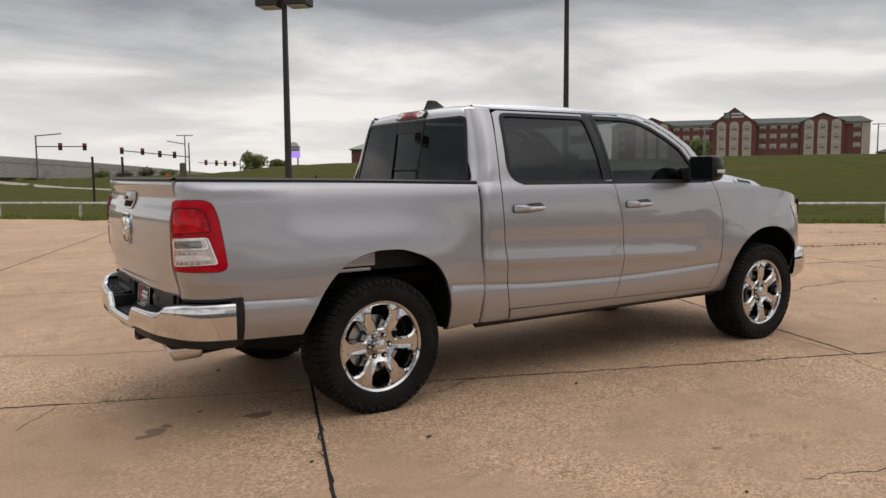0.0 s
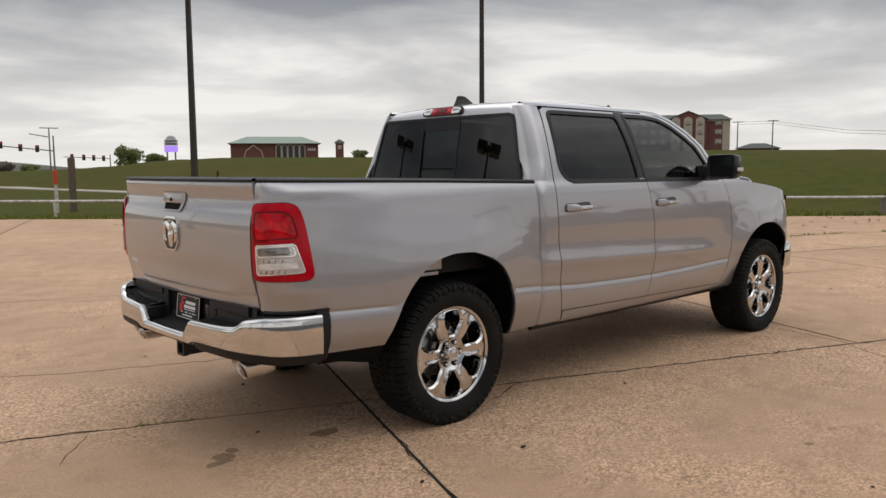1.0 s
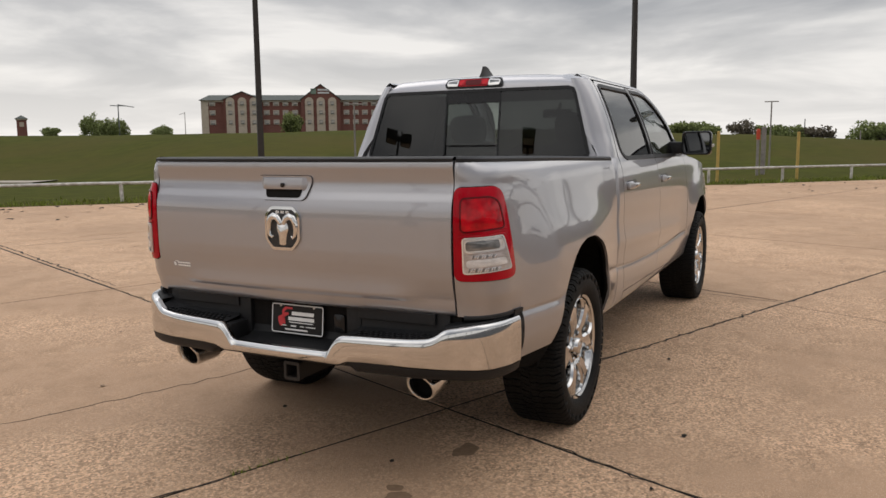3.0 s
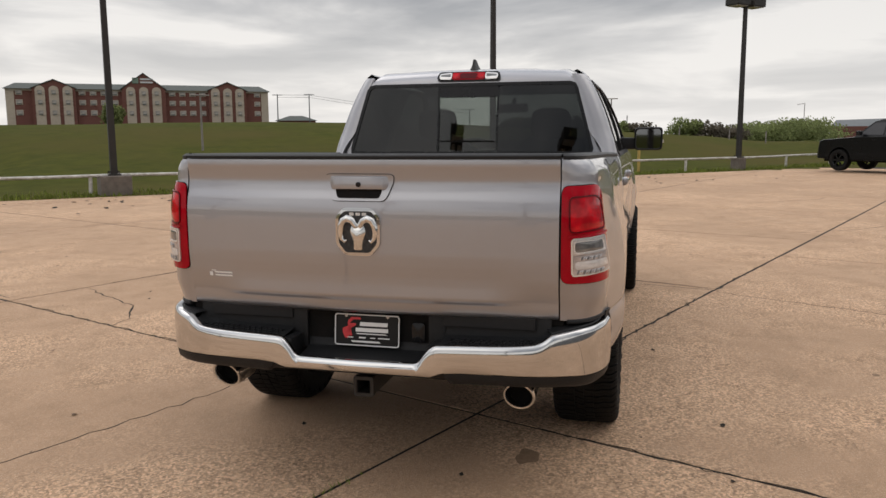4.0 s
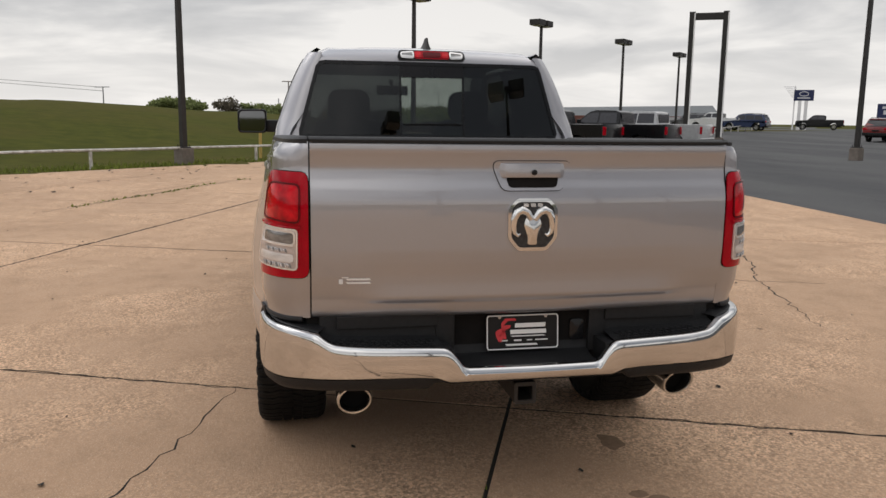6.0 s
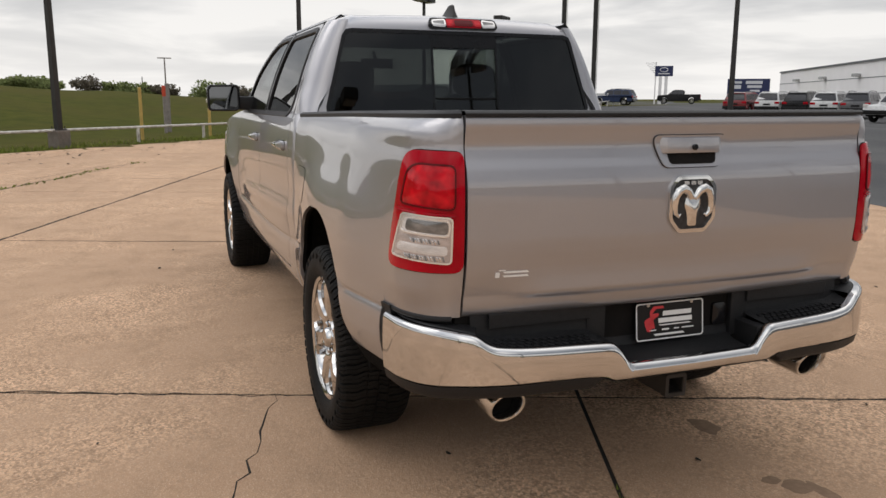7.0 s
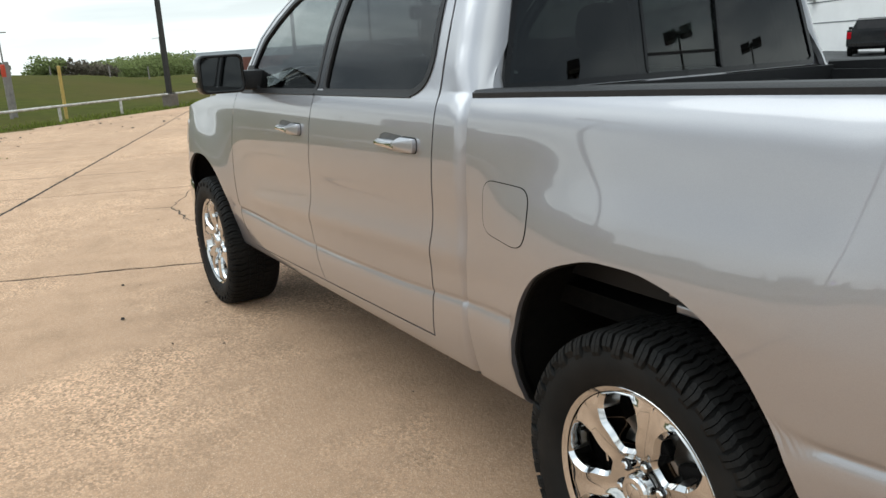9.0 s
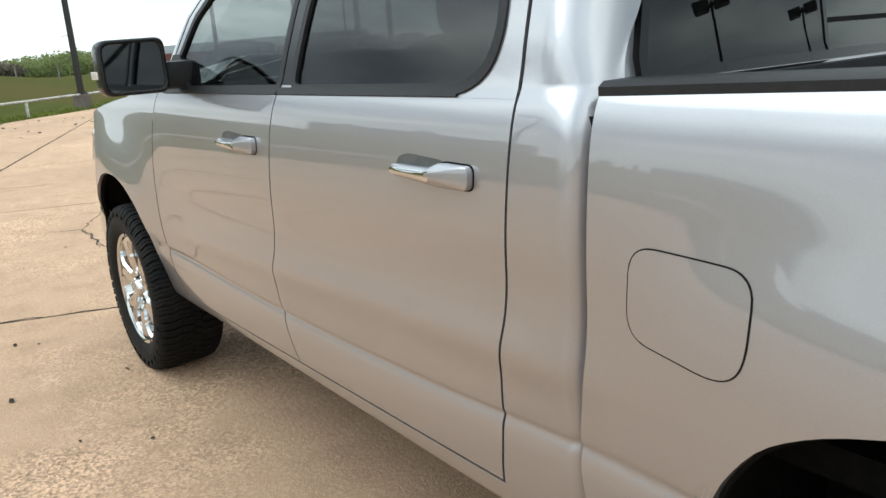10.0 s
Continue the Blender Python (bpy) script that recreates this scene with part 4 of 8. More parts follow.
        patch(bm, body, grow(paddle, 0.0035), sg, lift=0.0008, thick=0.004, rings=3, n_=60)
        part("handle_gasket", bm, "dark", door)
        # flat dark patch: shade of the cup above the handle, set as colour
        bm = bmesh.new()
        patch(bm, body, rounded([(hx0 + 0.10, hz + 0.0), (hx0 + 0.10, hz + 0.026), (hx1 - 0.055, hz + 0.033), (hx1 - 0.014, hz + 0.022), (hx1 - 0.01, hz)], 0.014), sg, lift=0.0016, thick=0.004, rings=3, n_=40)
        part("handle_cup", bm, "cup", door)
        bm = bmesh.new()
        patch(bm, body, paddle, sg, lift=0.016, thick=0.018, rings=7, n_=72, dome=0.014)
        hd = part("door_handle", bm, "paint", door, "silver pull handle with a chrome strip", smooth=60)
        bm = bmesh.new()
        patch(bm, body, rounded([(hx0 + 0.115, hz - 0.019), (hx0 + 0.115, hz + 0.003), (hx1 - 0.022, hz + 0.002), (hx1 - 0.018, hz - 0.011)], 0.004), sg, lift=0.0292, thick=0.008, rings=3, n_=40, dome=0.002)
        part("chrome_strip", bm, "chrome", hd, smooth=60)
    # roof rail and windscreen pillar
    bm = bmesh.new()
    low = [(0.90, 1.849), (1.4, 1.849), (1.9, 1.849), (2.2, 1.848), (2.39, 1.835), (2.545, 1.788), (2.705, 1.705), (2.845, 1.604), (2.945, 1.452), (2.99, 1.35)]
    upp = [(0.90, 1.8745), (1.4, 1.880), (1.9, 1.880), (2.2, 1.876), (2.42, 1.862), (2.62, 1.815), (2.80, 1.735), (2.96, 1.63), (3.09, 1.48), (3.16, 1.345)]
    rows = []
    for i in range(46):
        t = i / 45 * (len(low) - 1)
        k, fr = min(int(t), len(low) - 2), t - min(int(t), len(low) - 2)
        a, c = Vector(low[k]).lerp(Vector(low[k + 1]), fr), Vector(upp[k]).lerp(Vector(upp[k + 1]), fr)
        row = []
        for j in range(6):
            q = a.lerp(c, j / 5)
            p = cab(q.x, q.y)
            inn = 0.06 * smooth01((q.x - 2.3) / 0.5) * (j / 5) ** 2
            row.append((p.x, sg * (p.y - inn), p.z))
        q = Vector(row[-1])
        row.append((q.x - 0.01, q.y - sg * 0.02, q.z - 0.012))
        rows.append(row)
    grid(bm, rows)
    part("roof_rail", bm, "paint", truck, smooth=45)
    bm = bmesh.new()
    panel(bm, cab, [0, 0.5, 1.0], lambda s: 1.349, lambda s: 1.47, sg, lambda z: 2.715 + (z - 1.349) * 1.15, lambda z: 2.985 - (z - 1.349) * 0.42, nv=6, thick=0.02, lift=0.009)
    part("mirror_sail", bm, "black_plastic", truck)
    # roof ditch moulding
    bm = bmesh.new()
    tube(bm, [(0.93, sg * 0.665, 1.826), (1.0, sg * 0.665, 1.841), (1.2, sg * 0.665, 1.864), (1.9, sg * 0.665, 1.864), (2.25, sg * 0.665, 1.852)], [0.003, 0.006, 0.007, 0.007, 0.007], 8)
    part("roof_moulding", bm, "black_plastic", truck, smooth=50)
    # front wing
    bm = bmesh.new()

    def wing_bottom(s):
        if s < 3.245:
            return 0.455
        if s <= 4.215:
            return ARCH_F(s)
        return 0.74

    WING = curve([3.0, 3.1, 3.5, 3.9, 4.11, 4.32, 4.5, 4.7], [1.345, 1.342, 1.310, 1.265, 1.226, 1.166, 1.125, 1.10])
    us = [0.0, 0.3, 0.6, 0.9]
    rows = []
    svals = [3.245 + 0.97 * (1 - math.cos(math.pi * k / 40)) / 2 for k in range(41)] + [4.2155, 4.26, 4.32, 4.38, 4.44, 4.5, 4.56, 4.62, 4.68]
    nv = 36
    for i, s0 in enumerate([None] + [3.20] + svals):
        col = []
        for j in range(nv + 1):
            v = j / nv
            if s0 is None:
                z = 0.462 + (WING(3.09) - 0.462) * v
                col.append((DOOR_FRONT(z) + 0.003, z))
            else:
                z = wing_bottom(s0) + (WING(s0) - wing_bottom(s0)) * v
                lim = DOOR_FRONT(z) + 0.003 + 0.01 * i
                col.append((max(s0, lim), z))
        rows.append(col)
    vs = [[bm.verts.new(Vector((body(s, z).x, sg * body(s, z).y, z))) for s, z in col] for col in rows]
    for r0, r1 in zip(vs, vs[1:]):
        for j in range(nv):
            bm.faces.new((r0[j], r0[j + 1], r1[j + 1], r1[j]))
    edge = [(i, 0) for i in range(len(rows))]
    bk = [bm.verts.new(vs[i][j].co + Vector((0, -sg * 0.03, 0.0))) for i, j in edge]
    for i in range(len(edge) - 1):
        bm.faces.new((vs[edge[i][0]][0], vs[edge[i + 1][0]][0], bk[i + 1], bk[i]))
    part("front_wing", bm, "paint", truck, smooth=38)
    # headlamp
    bm = bmesh.new()
    patch(bm, body, rounded([(4.07, 1.150), (4.60, 1.075), (4.62, 0.93), (4.35, 0.945), (4.16, 0.985)], 0.03), sg, lift=0.006, thick=0.02, rings=4, n_=40)
    hl = part("headlamp", bm, "clear_lens", truck, "clear wraparound headlamp")
    bm = bmesh.new()
    patch(bm, body, rounded([(4.12, 1.13), (4.58, 1.065), (4.58, 1.045), (4.14, 1.105)], 0.008), sg, lift=0.0085, thick=0.004, rings=2, n_=30)
    part("light_strip", bm, "chrome", hl)
    # tail lamp round the corner
    lamp_out = rounded([(-1.196, 1.283), (-1.0, 1.287), (-0.960, 1.268), (-0.939, 1.19), (-0.915, 0.985), (-0.908, 0.935), (-0.933, 0.914), (-1.196, 0.918)], 0.03)
    bm = bmesh.new()
    patch(bm, body, grow(lamp_out, 0.004), sg, lift=0.002, thick=0.006, rings=4, n_=70)
    lamp = part("tail_lamp", bm, "gloss_black", truck, "red and clear tail lamp wrapped round the bed corner")
    bm = bmesh.new()
    patch(bm, body, lamp_out, sg, lift=0.009, thick=0.010, rings=8, n_=90, dome=0.007)
    part("red_housing", bm, "red_lens", lamp, smooth=40)
    brake = rounded([(-1.166, 1.246), (-1.03, 1.250), (-0.990, 1.228), (-0.968, 1.118), (-1.166, 1.108)], 0.024)
    bm = bmesh.new()
    ring(bm, body, brake, grow(brake, -0.006), sg, lift=0.0172, thick=0.005, n_=60, steps=3)
    part("brake_rim", bm, "red_deep", lamp, smooth=40)
    bm = bmesh.new()
    patch(bm, body, grow(brake, -0.0055), sg, lift=0.0150, thick=0.004, rings=6, n_=60, dome=0.006)
    part("brake_lens", bm, "red_glow", lamp, smooth=40)
    bm = bmesh.new()
    patch(bm, body, rounded([(-1.172, 1.103), (-0.954, 1.108), (-0.952, 1.098), (-1.172, 1.093)], 0.004), sg, lift=0.0178, thick=0.004, rings=2, n_=30)
    part("red_bar", bm, "red_lens", lamp, smooth=40)
    white = rounded([(-1.158, 1.090), (-0.986, 1.094), (-0.952, 0.954), (-1.158, 0.946)], 0.014)
    bm = bmesh.new()
    patch(bm, body, white, sg, lift=0.0168, thick=0.004, rings=5, n_=60, dome=0.001)
    bezel = part("reverse_bezel", bm, "pale_lens", lamp, "clear lower lens over pale reflectors", smooth=40)
    upper = rounded([(-1.146, 1.080), (-0.998, 1.083), (-0.990, 1.038), (-1.146, 1.034)], 0.012)
    lower = rounded([(-1.150, 1.024), (-0.980, 1.028), (-0.962, 0.960), (-1.150, 0.953)], 0.012)
    bm = bmesh.new()
    ring(bm, body, grow(white, 0.0005), grow(white, -0.0048), sg, lift=0.0192, thick=0.004, n_=70, steps=2)
    part("bezel_rim", bm, "bezel_bright", lamp, smooth=40)
    bm = bmesh.new()
    ring(bm, body, grow(upper, 0.0045), grow(upper, -0.001), sg, lift=0.0212, thick=0.004, n_=60, steps=2)
    part("bezel_rim", bm, "bezel_bright", lamp, smooth=40)
    for nm, loop, mt, up in (("reverse_lens", upper, "clear_lens", 0.0186), ("signal_lens", lower, "pale_lens", 0.0186),
                             ("reverse_bulb_window", rounded([(-1.144, 1.076), (-1.012, 1.078), (-1.008, 1.042), (-1.144, 1.038)], 0.010), "grey_lens", 0.0200),
                             ("signal_reflector", rounded([(-1.144, 1.002), (-0.986, 1.005), (-0.977, 0.977), (-1.144, 0.973)], 0.010), "clear_lens", 0.0200)):
        bm = bmesh.new()
        patch(bm, body, loop, sg, lift=up, thick=0.003, rings=4, n_=48, dome=0.0015)
        part(nm, bm, mt, lamp, smooth=40)
    for z0, z1, s0, st, nf in ((1.008, 1.021, -1.122, 0.0085, 11), (0.955, 0.970, -1.138, 0.0085, 15)):
        for k in range(nf):
            bm = bmesh.new()
            a0 = s0 + st * k
            patch(bm, body, [(a0, z0), (a0 + st * 0.55, z0), (a0 + st * 1.05, z1), (a0 + st * 0.5, z1)], sg, lift=0.0212, thick=0.003, rings=2, n_=12, dome=0.001)
            part("lens_flute", bm, "bezel" if k % 3 else "grey_lens", lamp)
    # rail cap along the bed and round its corner
    bm = bmesh.new()
    rows = []
    for i in range(41):
        s0 = -1.192 + (0.735 + 1.192) * i / 40
        rz = RAIL(s0)
        p = body(s0, rz + 0.002)
        nn = normal_of(body, s0, 1.32, INSIDE)
        nn.z = 0
        nn.normalize()
        inw = min(0.094, 0.094 if s0 > -0.95 else 0.094 - 0.05 * smooth01((-0.95 - s0) / 0.2))
        rows.append([(p.x + nn.x * d, sg * (p.y + nn.y * d), zz) for d, zz in ((0.003, rz - 0.002), (0.003, rz + 0.013), (-0.010, rz + 0.022), (-inw + 0.014, rz + 0.023), (-inw + 0.002, rz + 0.015), (-inw, rz - 0.05))])
    grid(bm, rows)
    part("bed_rail_cap", bm, "black_plastic", truck, smooth=40)
    # wheel arch liner
    for ax, arch, lo, hi_ in ((0, ARCH_R, -0.505, 0.498), (3.74, ARCH_F, 3.245, 4.215)):
        bm = bmesh.new()
        rows = []
        for i in range(41):
            x = lo + (hi_ - lo) * (1 - math.cos(math.pi * i / 40)) / 2
            z = arch(x)
            y = side_half(x, z)
            cx, cz = (lo + hi_) / 2, 0.45
            g = 1.05
            deep = 0.52 if ax or x > 0.02 else y - 0.10
            rows.append([(x, sg * (y - 0.014), z - 0.001), (x + (cx - x) * 0.012, sg * (y - 0.016), z - 0.006 * min(1, max(0, (z - 0.42) * 8))), (x + (cx - x) * 0.012, sg * (y - 0.03), z - 0.006 * min(1, max(0, (z - 0.42) * 8))), (cx + (x - cx) * g, sg * (y - 0.06), cz + (z - cz) * g), (cx + (x - cx) * g, sg * deep, cz + (z - cz) * g)])
        grid(bm, rows)
        part("arch_liner", bm, "liner", truck, smooth=40)
    # painted load-bed wall seen through the rear half of the arch, with its folded flange
    bm = bmesh.new()
    box(bm, (-0.54, min(sg * 0.805, sg * 0.825), 0.866), (0.04, max(sg * 0.805, sg * 0.825), 1.04), 0.004)
    inner = part("inner_bed_wall", bm, "paint", truck, "silver inner bed wall above the wheel")
    bm = bmesh.new()
    box(bm, (-0.54, min(sg * 0.80, sg * 0.842), 0.838), (0.0, max(sg * 0.80, sg * 0.842), 0.860), 0.005)
    part("wall_flange", bm, "paint", inner)
    # mud flap
    bm = bmesh.new()
    box(bm, (-0.540, min(sg * 0.76, sg * 0.925), 0.425), (-0.508, max(sg * 0.76, sg * 0.925), 0.60), 0.01, Matrix.Identity(4))
    part("mud_flap", bm, "liner", truck, smooth=40)
    bm = bmesh.new()
    panel(bm, body, [-0.86 + 0.35 * k / 8 for k in range(9)], lambda s: 0.434 + 0.040 * smooth01((-0.52 - s) / 0.26), lambda s: 0.538, sg, nv=6, thick=0.05, lift=-0.003)
    part("lower_trim", bm, "liner", truck, smooth=40)
    # exhaust tip
    bm = bmesh.new()
    o = Vector((0, sg * 0.635, 0.464))
    n_ = 28
    prof = [(-0.975, 0.050), (-0.985, 0.058), (-1.00, 0.060), (-1.140, 0.064), (-1.150, 0.0635), (-1.155, 0.0605), (-1.155, 0.055), (-1.150, 0.0515), (-1.10, 0.050), (-0.99, 0.050), (-0.985, 0.0005)]
    rings_ = []
    for x, r in prof:
        rr = []
        for k in range(n_):
            a = math.tau * k / n_
            slant = -0.030 * math.sin(a) * smooth01((-x - 0.95) / 0.15)
            rr.append(bm.verts.new((x - slant * -1 * 1.0 + 0.0, o.y + r * math.cos(a), o.z + r * math.sin(a) - (x + 0.9) * 0.0)))
        rings_.append(rr)
    for r0, r1 in zip(rings_, rings_[1:]):
        for k in range(n_):
            bm.faces.new((r0[k], r0[(k + 1) % n_], r1[(k + 1) % n_], r1[k]))
    tip = part("exhaust_tip", bm, "tip_steel", truck, "bright steel exhaust tip", smooth=40)
    bm = bmesh.new()
    tube(bm, [(-1.085, o.y, o.z), (-1.05, o.y, o.z)], 0.0495, 24)
    part("pipe_mouth", bm, "soot", tip)
    bm = bmesh.new()
    tube(bm, [(-0.99, o.y, o.z), (-0.75, o.y, o.z + 0.02), (-0.55, sg * 0.56, o.z + 0.08)], 0.045, 14)
    part("exhaust_pipe", bm, "dark", truck, smooth=40)
    # door mirror
    bm = bmesh.new()
    def shell(d):
        return rounded([(sg * 1.105 - 0.112 + d, 1.345 + d), (sg * 1.105 + 0.116 - d, 1.345 + d), (sg * 1.105 + 0.116 - d, 1.533 - d), (sg * 1.105 - 0.112 + d, 1.537 - d)], 0.036 - d * 0.3, 6)
    rows = [[(x_, q[0], q[1]) for q in shell(d)] for x_, d in ((2.716, 0.0165), (2.703, 0.0150), (2.698, 0.0125), (2.6965, 0.008), (2.699, 0.003), (2.706, 0.0), (2.765, 0.0), (2.81, 0.006), (2.842, 0.020), (2.860, 0.042), (2.866, 0.066))]
    grid(bm, [row + [row[0]] for row in rows])
    bmesh.ops.remove_doubles(bm, verts=bm.verts, dist=0.0003)
    bm.faces.new([bm.verts.new(p) for p in rows[-1]])
    mir = part("door_mirror", bm, "gloss_black", truck, "black door mirror", smooth=50)
    bm = bmesh.new()
    patch(bm, lambda a, z: Vector((2.708, a, z)), shell(0.0150), 1, lift=0.001, thick=0.004, rings=3, n_=60, inside=Vector((3.0, sg * 1.1, 1.44)))
    part("mirror_glass", bm, "mirror_face", mir)
    bm = bmesh.new()
    box(bm, (2.735, min(sg * 0.86, sg * 1.010), 1.352), (2.835, max(sg * 0.86, sg * 1.010), 1.452), 0.022)
    part("mirror_arm", bm, "black_plastic", mir, smooth=50)
    bm = bmesh.new()
    box(bm, (2.745, sg * 1.214 - 0.012, 1.405), (2.83, sg * 1.214 + 0.010, 1.432), 0.004)
    part("signal_strip", bm, "clear_lens", mir)
    # badge on the bonnet side
    bm = bmesh.new()
    lp = rounded([(3.46, 1.322), (3.66, 1.300), (3.665, 1.336), (3.47, 1.358)], 0.01)

    def hood_side(x, z):
        return Vector((x, 0.905 - (z - 1.285) * 1.15, z))
    patch(bm, hood_side, lp, sg, lift=0.006, thick=0.02, rings=1, n_=24)
    bd = part("bonnet_badge", bm, "bezel", truck, "small bright badge")
    bm = bmesh.new()
    for k in range(3):
        a = 3.53 + 0.05 * k
        patch(bm, hood_side, [(a - 0.03, 1.324 - 0.006 * k), (a + 0.01, 1.320 - 0.006 * k), (a + 0.012, 1.341 - 0.006 * k), (a - 0.028, 1.346 - 0.006 * k)], sg, lift=0.009, thick=0.004, rings=1, n_=12)
    part("badge_bars", bm, "gloss_black", bd)


# roof
ROOF = curve([0.832, 0.840, 0.858, 0.90, 1.0, 1.2, 1.5, 1.9, 2.15, 2.3, 2.42], [1.797, 1.828, 1.853, 1.876, 1.896, 1.912, 1.916, 1.906, 1.890, 1.874, 1.852])
bm = bmesh.new()
rows = []
for x in [0.832, 0.834, 0.838, 0.843, 0.85, 0.86, 0.875, 0.895, 0.92, 0.96, 1.0, 1.08, 1.16, 1.25, 1.35, 1.5, 1.65, 1.8, 1.95, 2.1, 2.2, 2.3, 2.36, 2.42]:
    row = []
    for j in range(41):
        v = -1 + 2 * j / 40
        half = 0.662
        y = half * v
        bow = 0.028 * (1 - v * v) if x < 2.2 else 0.0
        groove = 0.006 * (smooth01((abs(v) - 0.62) / 0.05) - smooth01((abs(v) - 0.80) / 0.05)) * smooth01((x - 0.95) / 0.1)
        edge = 0.030 * smooth01((abs(v) - 0.90) / 0.10)
        row.append((x - bow * (1 - smooth01((x - 0.85) / 0.4)), y, ROOF(x) - 0.016 * v * v - edge * smooth01((x - 0.84) / 0.05) - groove))
    rows.append(row)
grid(bm, rows)
part("roof", bm, "paint", truck, smooth=40)
bm = bmesh.new()
rows = [[(x, -0.70 + 1.4 * j / 8, z) for j in range(9)] for x, z in ((0.85, 1.79), (1.0, 1.845), (1.6, 1.86), (2.2, 1.835), (2.36, 1.80))]
grid(bm, rows)
part("headliner", bm, "interior", truck)


# back window: three panes in a thin frame
def back_glass(y, z):
    return Vector((glass_x(z) + 0.004 - 0.030 * (1 - (y / 0.75) ** 2), y, z))


BACK_IN = Vector((2.0, 0, 1.6))
outer = rounded([(-0.782, 1.362), (0.782, 1.362), (0.662, 1.795), (-0.662, 1.795)], 0.03)
bm = bmesh.new()
ring(bm, back_glass, grow(outer, 0.006), grow(outer, -0.014), 1, lift=0.006, thick=0.02, n_=100, inside=BACK_IN, steps=2)
back_window = part("back_window", bm, "gloss_black", truck, "dark tinted back window with a sliding centre pane", smooth=40)
for nm, lp in (("fixed_pane", [(0.192, 1.372), (0.770, 1.372), (0.654, 1.786), (0.192, 1.786)]), ("fixed_pane", [(-0.770, 1.372), (-0.192, 1.372), (-0.192, 1.786), (-0.654, 1.786)]),
               ("sliding_pane", [(-0.186, 1.372), (0.186, 1.372), (0.186, 1.730), (-0.186, 1.730)])):
    bm = bmesh.new()
    patch(bm, back_glass, lp, 1, lift=0.0 if nm == "fixed_pane" else -0.008, thick=0.004, rings=6, n_=60, both=True, inside=BACK_IN)
    part(nm, bm, "back_glass" if nm == "fixed_pane" else "slider_glass", back_window, smooth=60).visible_shadow = False
bm = bmesh.new()
patch(bm, back_glass, [(-0.19, 1.712), (0.19, 1.712), (0.19, 1.788), (-0.19, 1.788)], 1, lift=0.001, thick=0.006, rings=2, n_=40, inside=BACK_IN)
part("pane_header", bm, "gloss_black", back_window)
for y in (-0.189, 0.189):
    bm = bmesh.new()
    patch(bm, back_glass, [(y - 0.006, 1.368), (y + 0.006, 1.368), (y + 0.006, 1.788), (y - 0.006, 1.788)], 1, lift=0.003, thick=0.01, rings=1, n_=24, inside=BACK_IN)
    part("pane_strip", bm, "gloss_black", back_window)
bm = bmesh.new()
patch(bm, back_glass, [(-0.186, 1.435), (0.186, 1.435), (0.186, 1.445), (-0.186, 1.445)], 1, lift=-0.004, thick=0.01, rings=1, n_=24, inside=BACK_IN)
part("pane_sill", bm, "dark", back_window)

# high brake lamp
def roof_back(y, z):
    x = 0.832 + (0.003 if z < 1.828 else 0.003 + (z - 1.828) * 0.75)
    return Vector((x - 0.028 * (1 - (y / 0.662) ** 2), y, z))


bm = bmesh.new()
patch(bm, roof_back, rounded([(-0.205, 1.832), (-0.195, 1.812), (0.195, 1.812), (0.205, 1.832), (0.190, 1.866), (-0.190, 1.866)], 0.012), 1, lift=0.010, thick=0.03, rings=3, n_=50, inside=BACK_IN)
chm = part("high_brake_lamp", bm, "gloss_black", truck, "high brake lamp with red centre and clear ends")
for sg in (-1, 1):
    cargo = rounded([(sg * 0.108, 1.823), (sg * 0.184, 1.826), (sg * 0.184, 1.849), (sg * 0.108, 1.856)], 0.010)
    bm = bmesh.new()
    patch(bm, roof_back, cargo, 1, lift=0.013, thick=0.005, rings=2, n_=36, inside=BACK_IN)
    cl = part("cargo_lens", bm, "grey_lens", chm)
    bm = bmesh.new()
    ring(bm, roof_back, grow(cargo, 0.002), grow(cargo, -0.0065), 1, lift=0.0155, thick=0.006, n_=40, inside=BACK_IN, steps=2)
    part("cargo_rim", bm, "bezel_bright", cl, smooth=40)
bm = bmesh.new()
patch(bm, roof_back, rounded([(-0.104, 1.820), (0.104, 1.820), (0.104, 1.859), (-0.104, 1.859)], 0.006), 1, lift=0.014, thick=0.006, rings=2, n_=36, inside=BACK_IN)
brake_top = part("brake_lens", bm, "red_lens", chm)
for y0, y1, mt in ((-0.098, -0.062, "red_glow"), (-0.054, 0.054, "red_deep"), (0.062, 0.098, "red_glow")):
    bm = bmesh.new()
    patch(bm, roof_back, rounded([(y0, 1.826), (y1, 1.826), (y1, 1.853), (y0, 1.853)], 0.006), 1, lift=0.0152, thick=0.003, rings=2, n_=24, inside=BACK_IN)
    part("lens_cell", bm, mt, brake_top)
# antenna fin
bm = bmesh.new()
rows = []
for i in range(13):
    t = i / 12
    x0, x1 = 0.925 + 0.030 * t, 1.135 - 0.105 * t ** 1.25
    w = 0.008 + 0.028 * (1 - t) ** 2.2
    if i == 12:
        x0, x1, w = x0 + 0.012, x1 - 0.012, 0.004
    rows.append([(x0 + (x1 - x0) * (1 - math.cos(a)) / 2, w * math.copysign(abs(math.sin(a)) ** 0.7, math.sin(a)), 1.888 + 0.072 * t) for a in [math.tau * k / 24 for k in range(25)]])
vs = grid(bm, rows)
bm.faces.new([v for v in vs[-1][:-1]])
part("antenna_fin", bm, "pole", truck, "dark antenna fin on the roof", smooth=50)

# windscreen
bm = bmesh.new()
rows = []
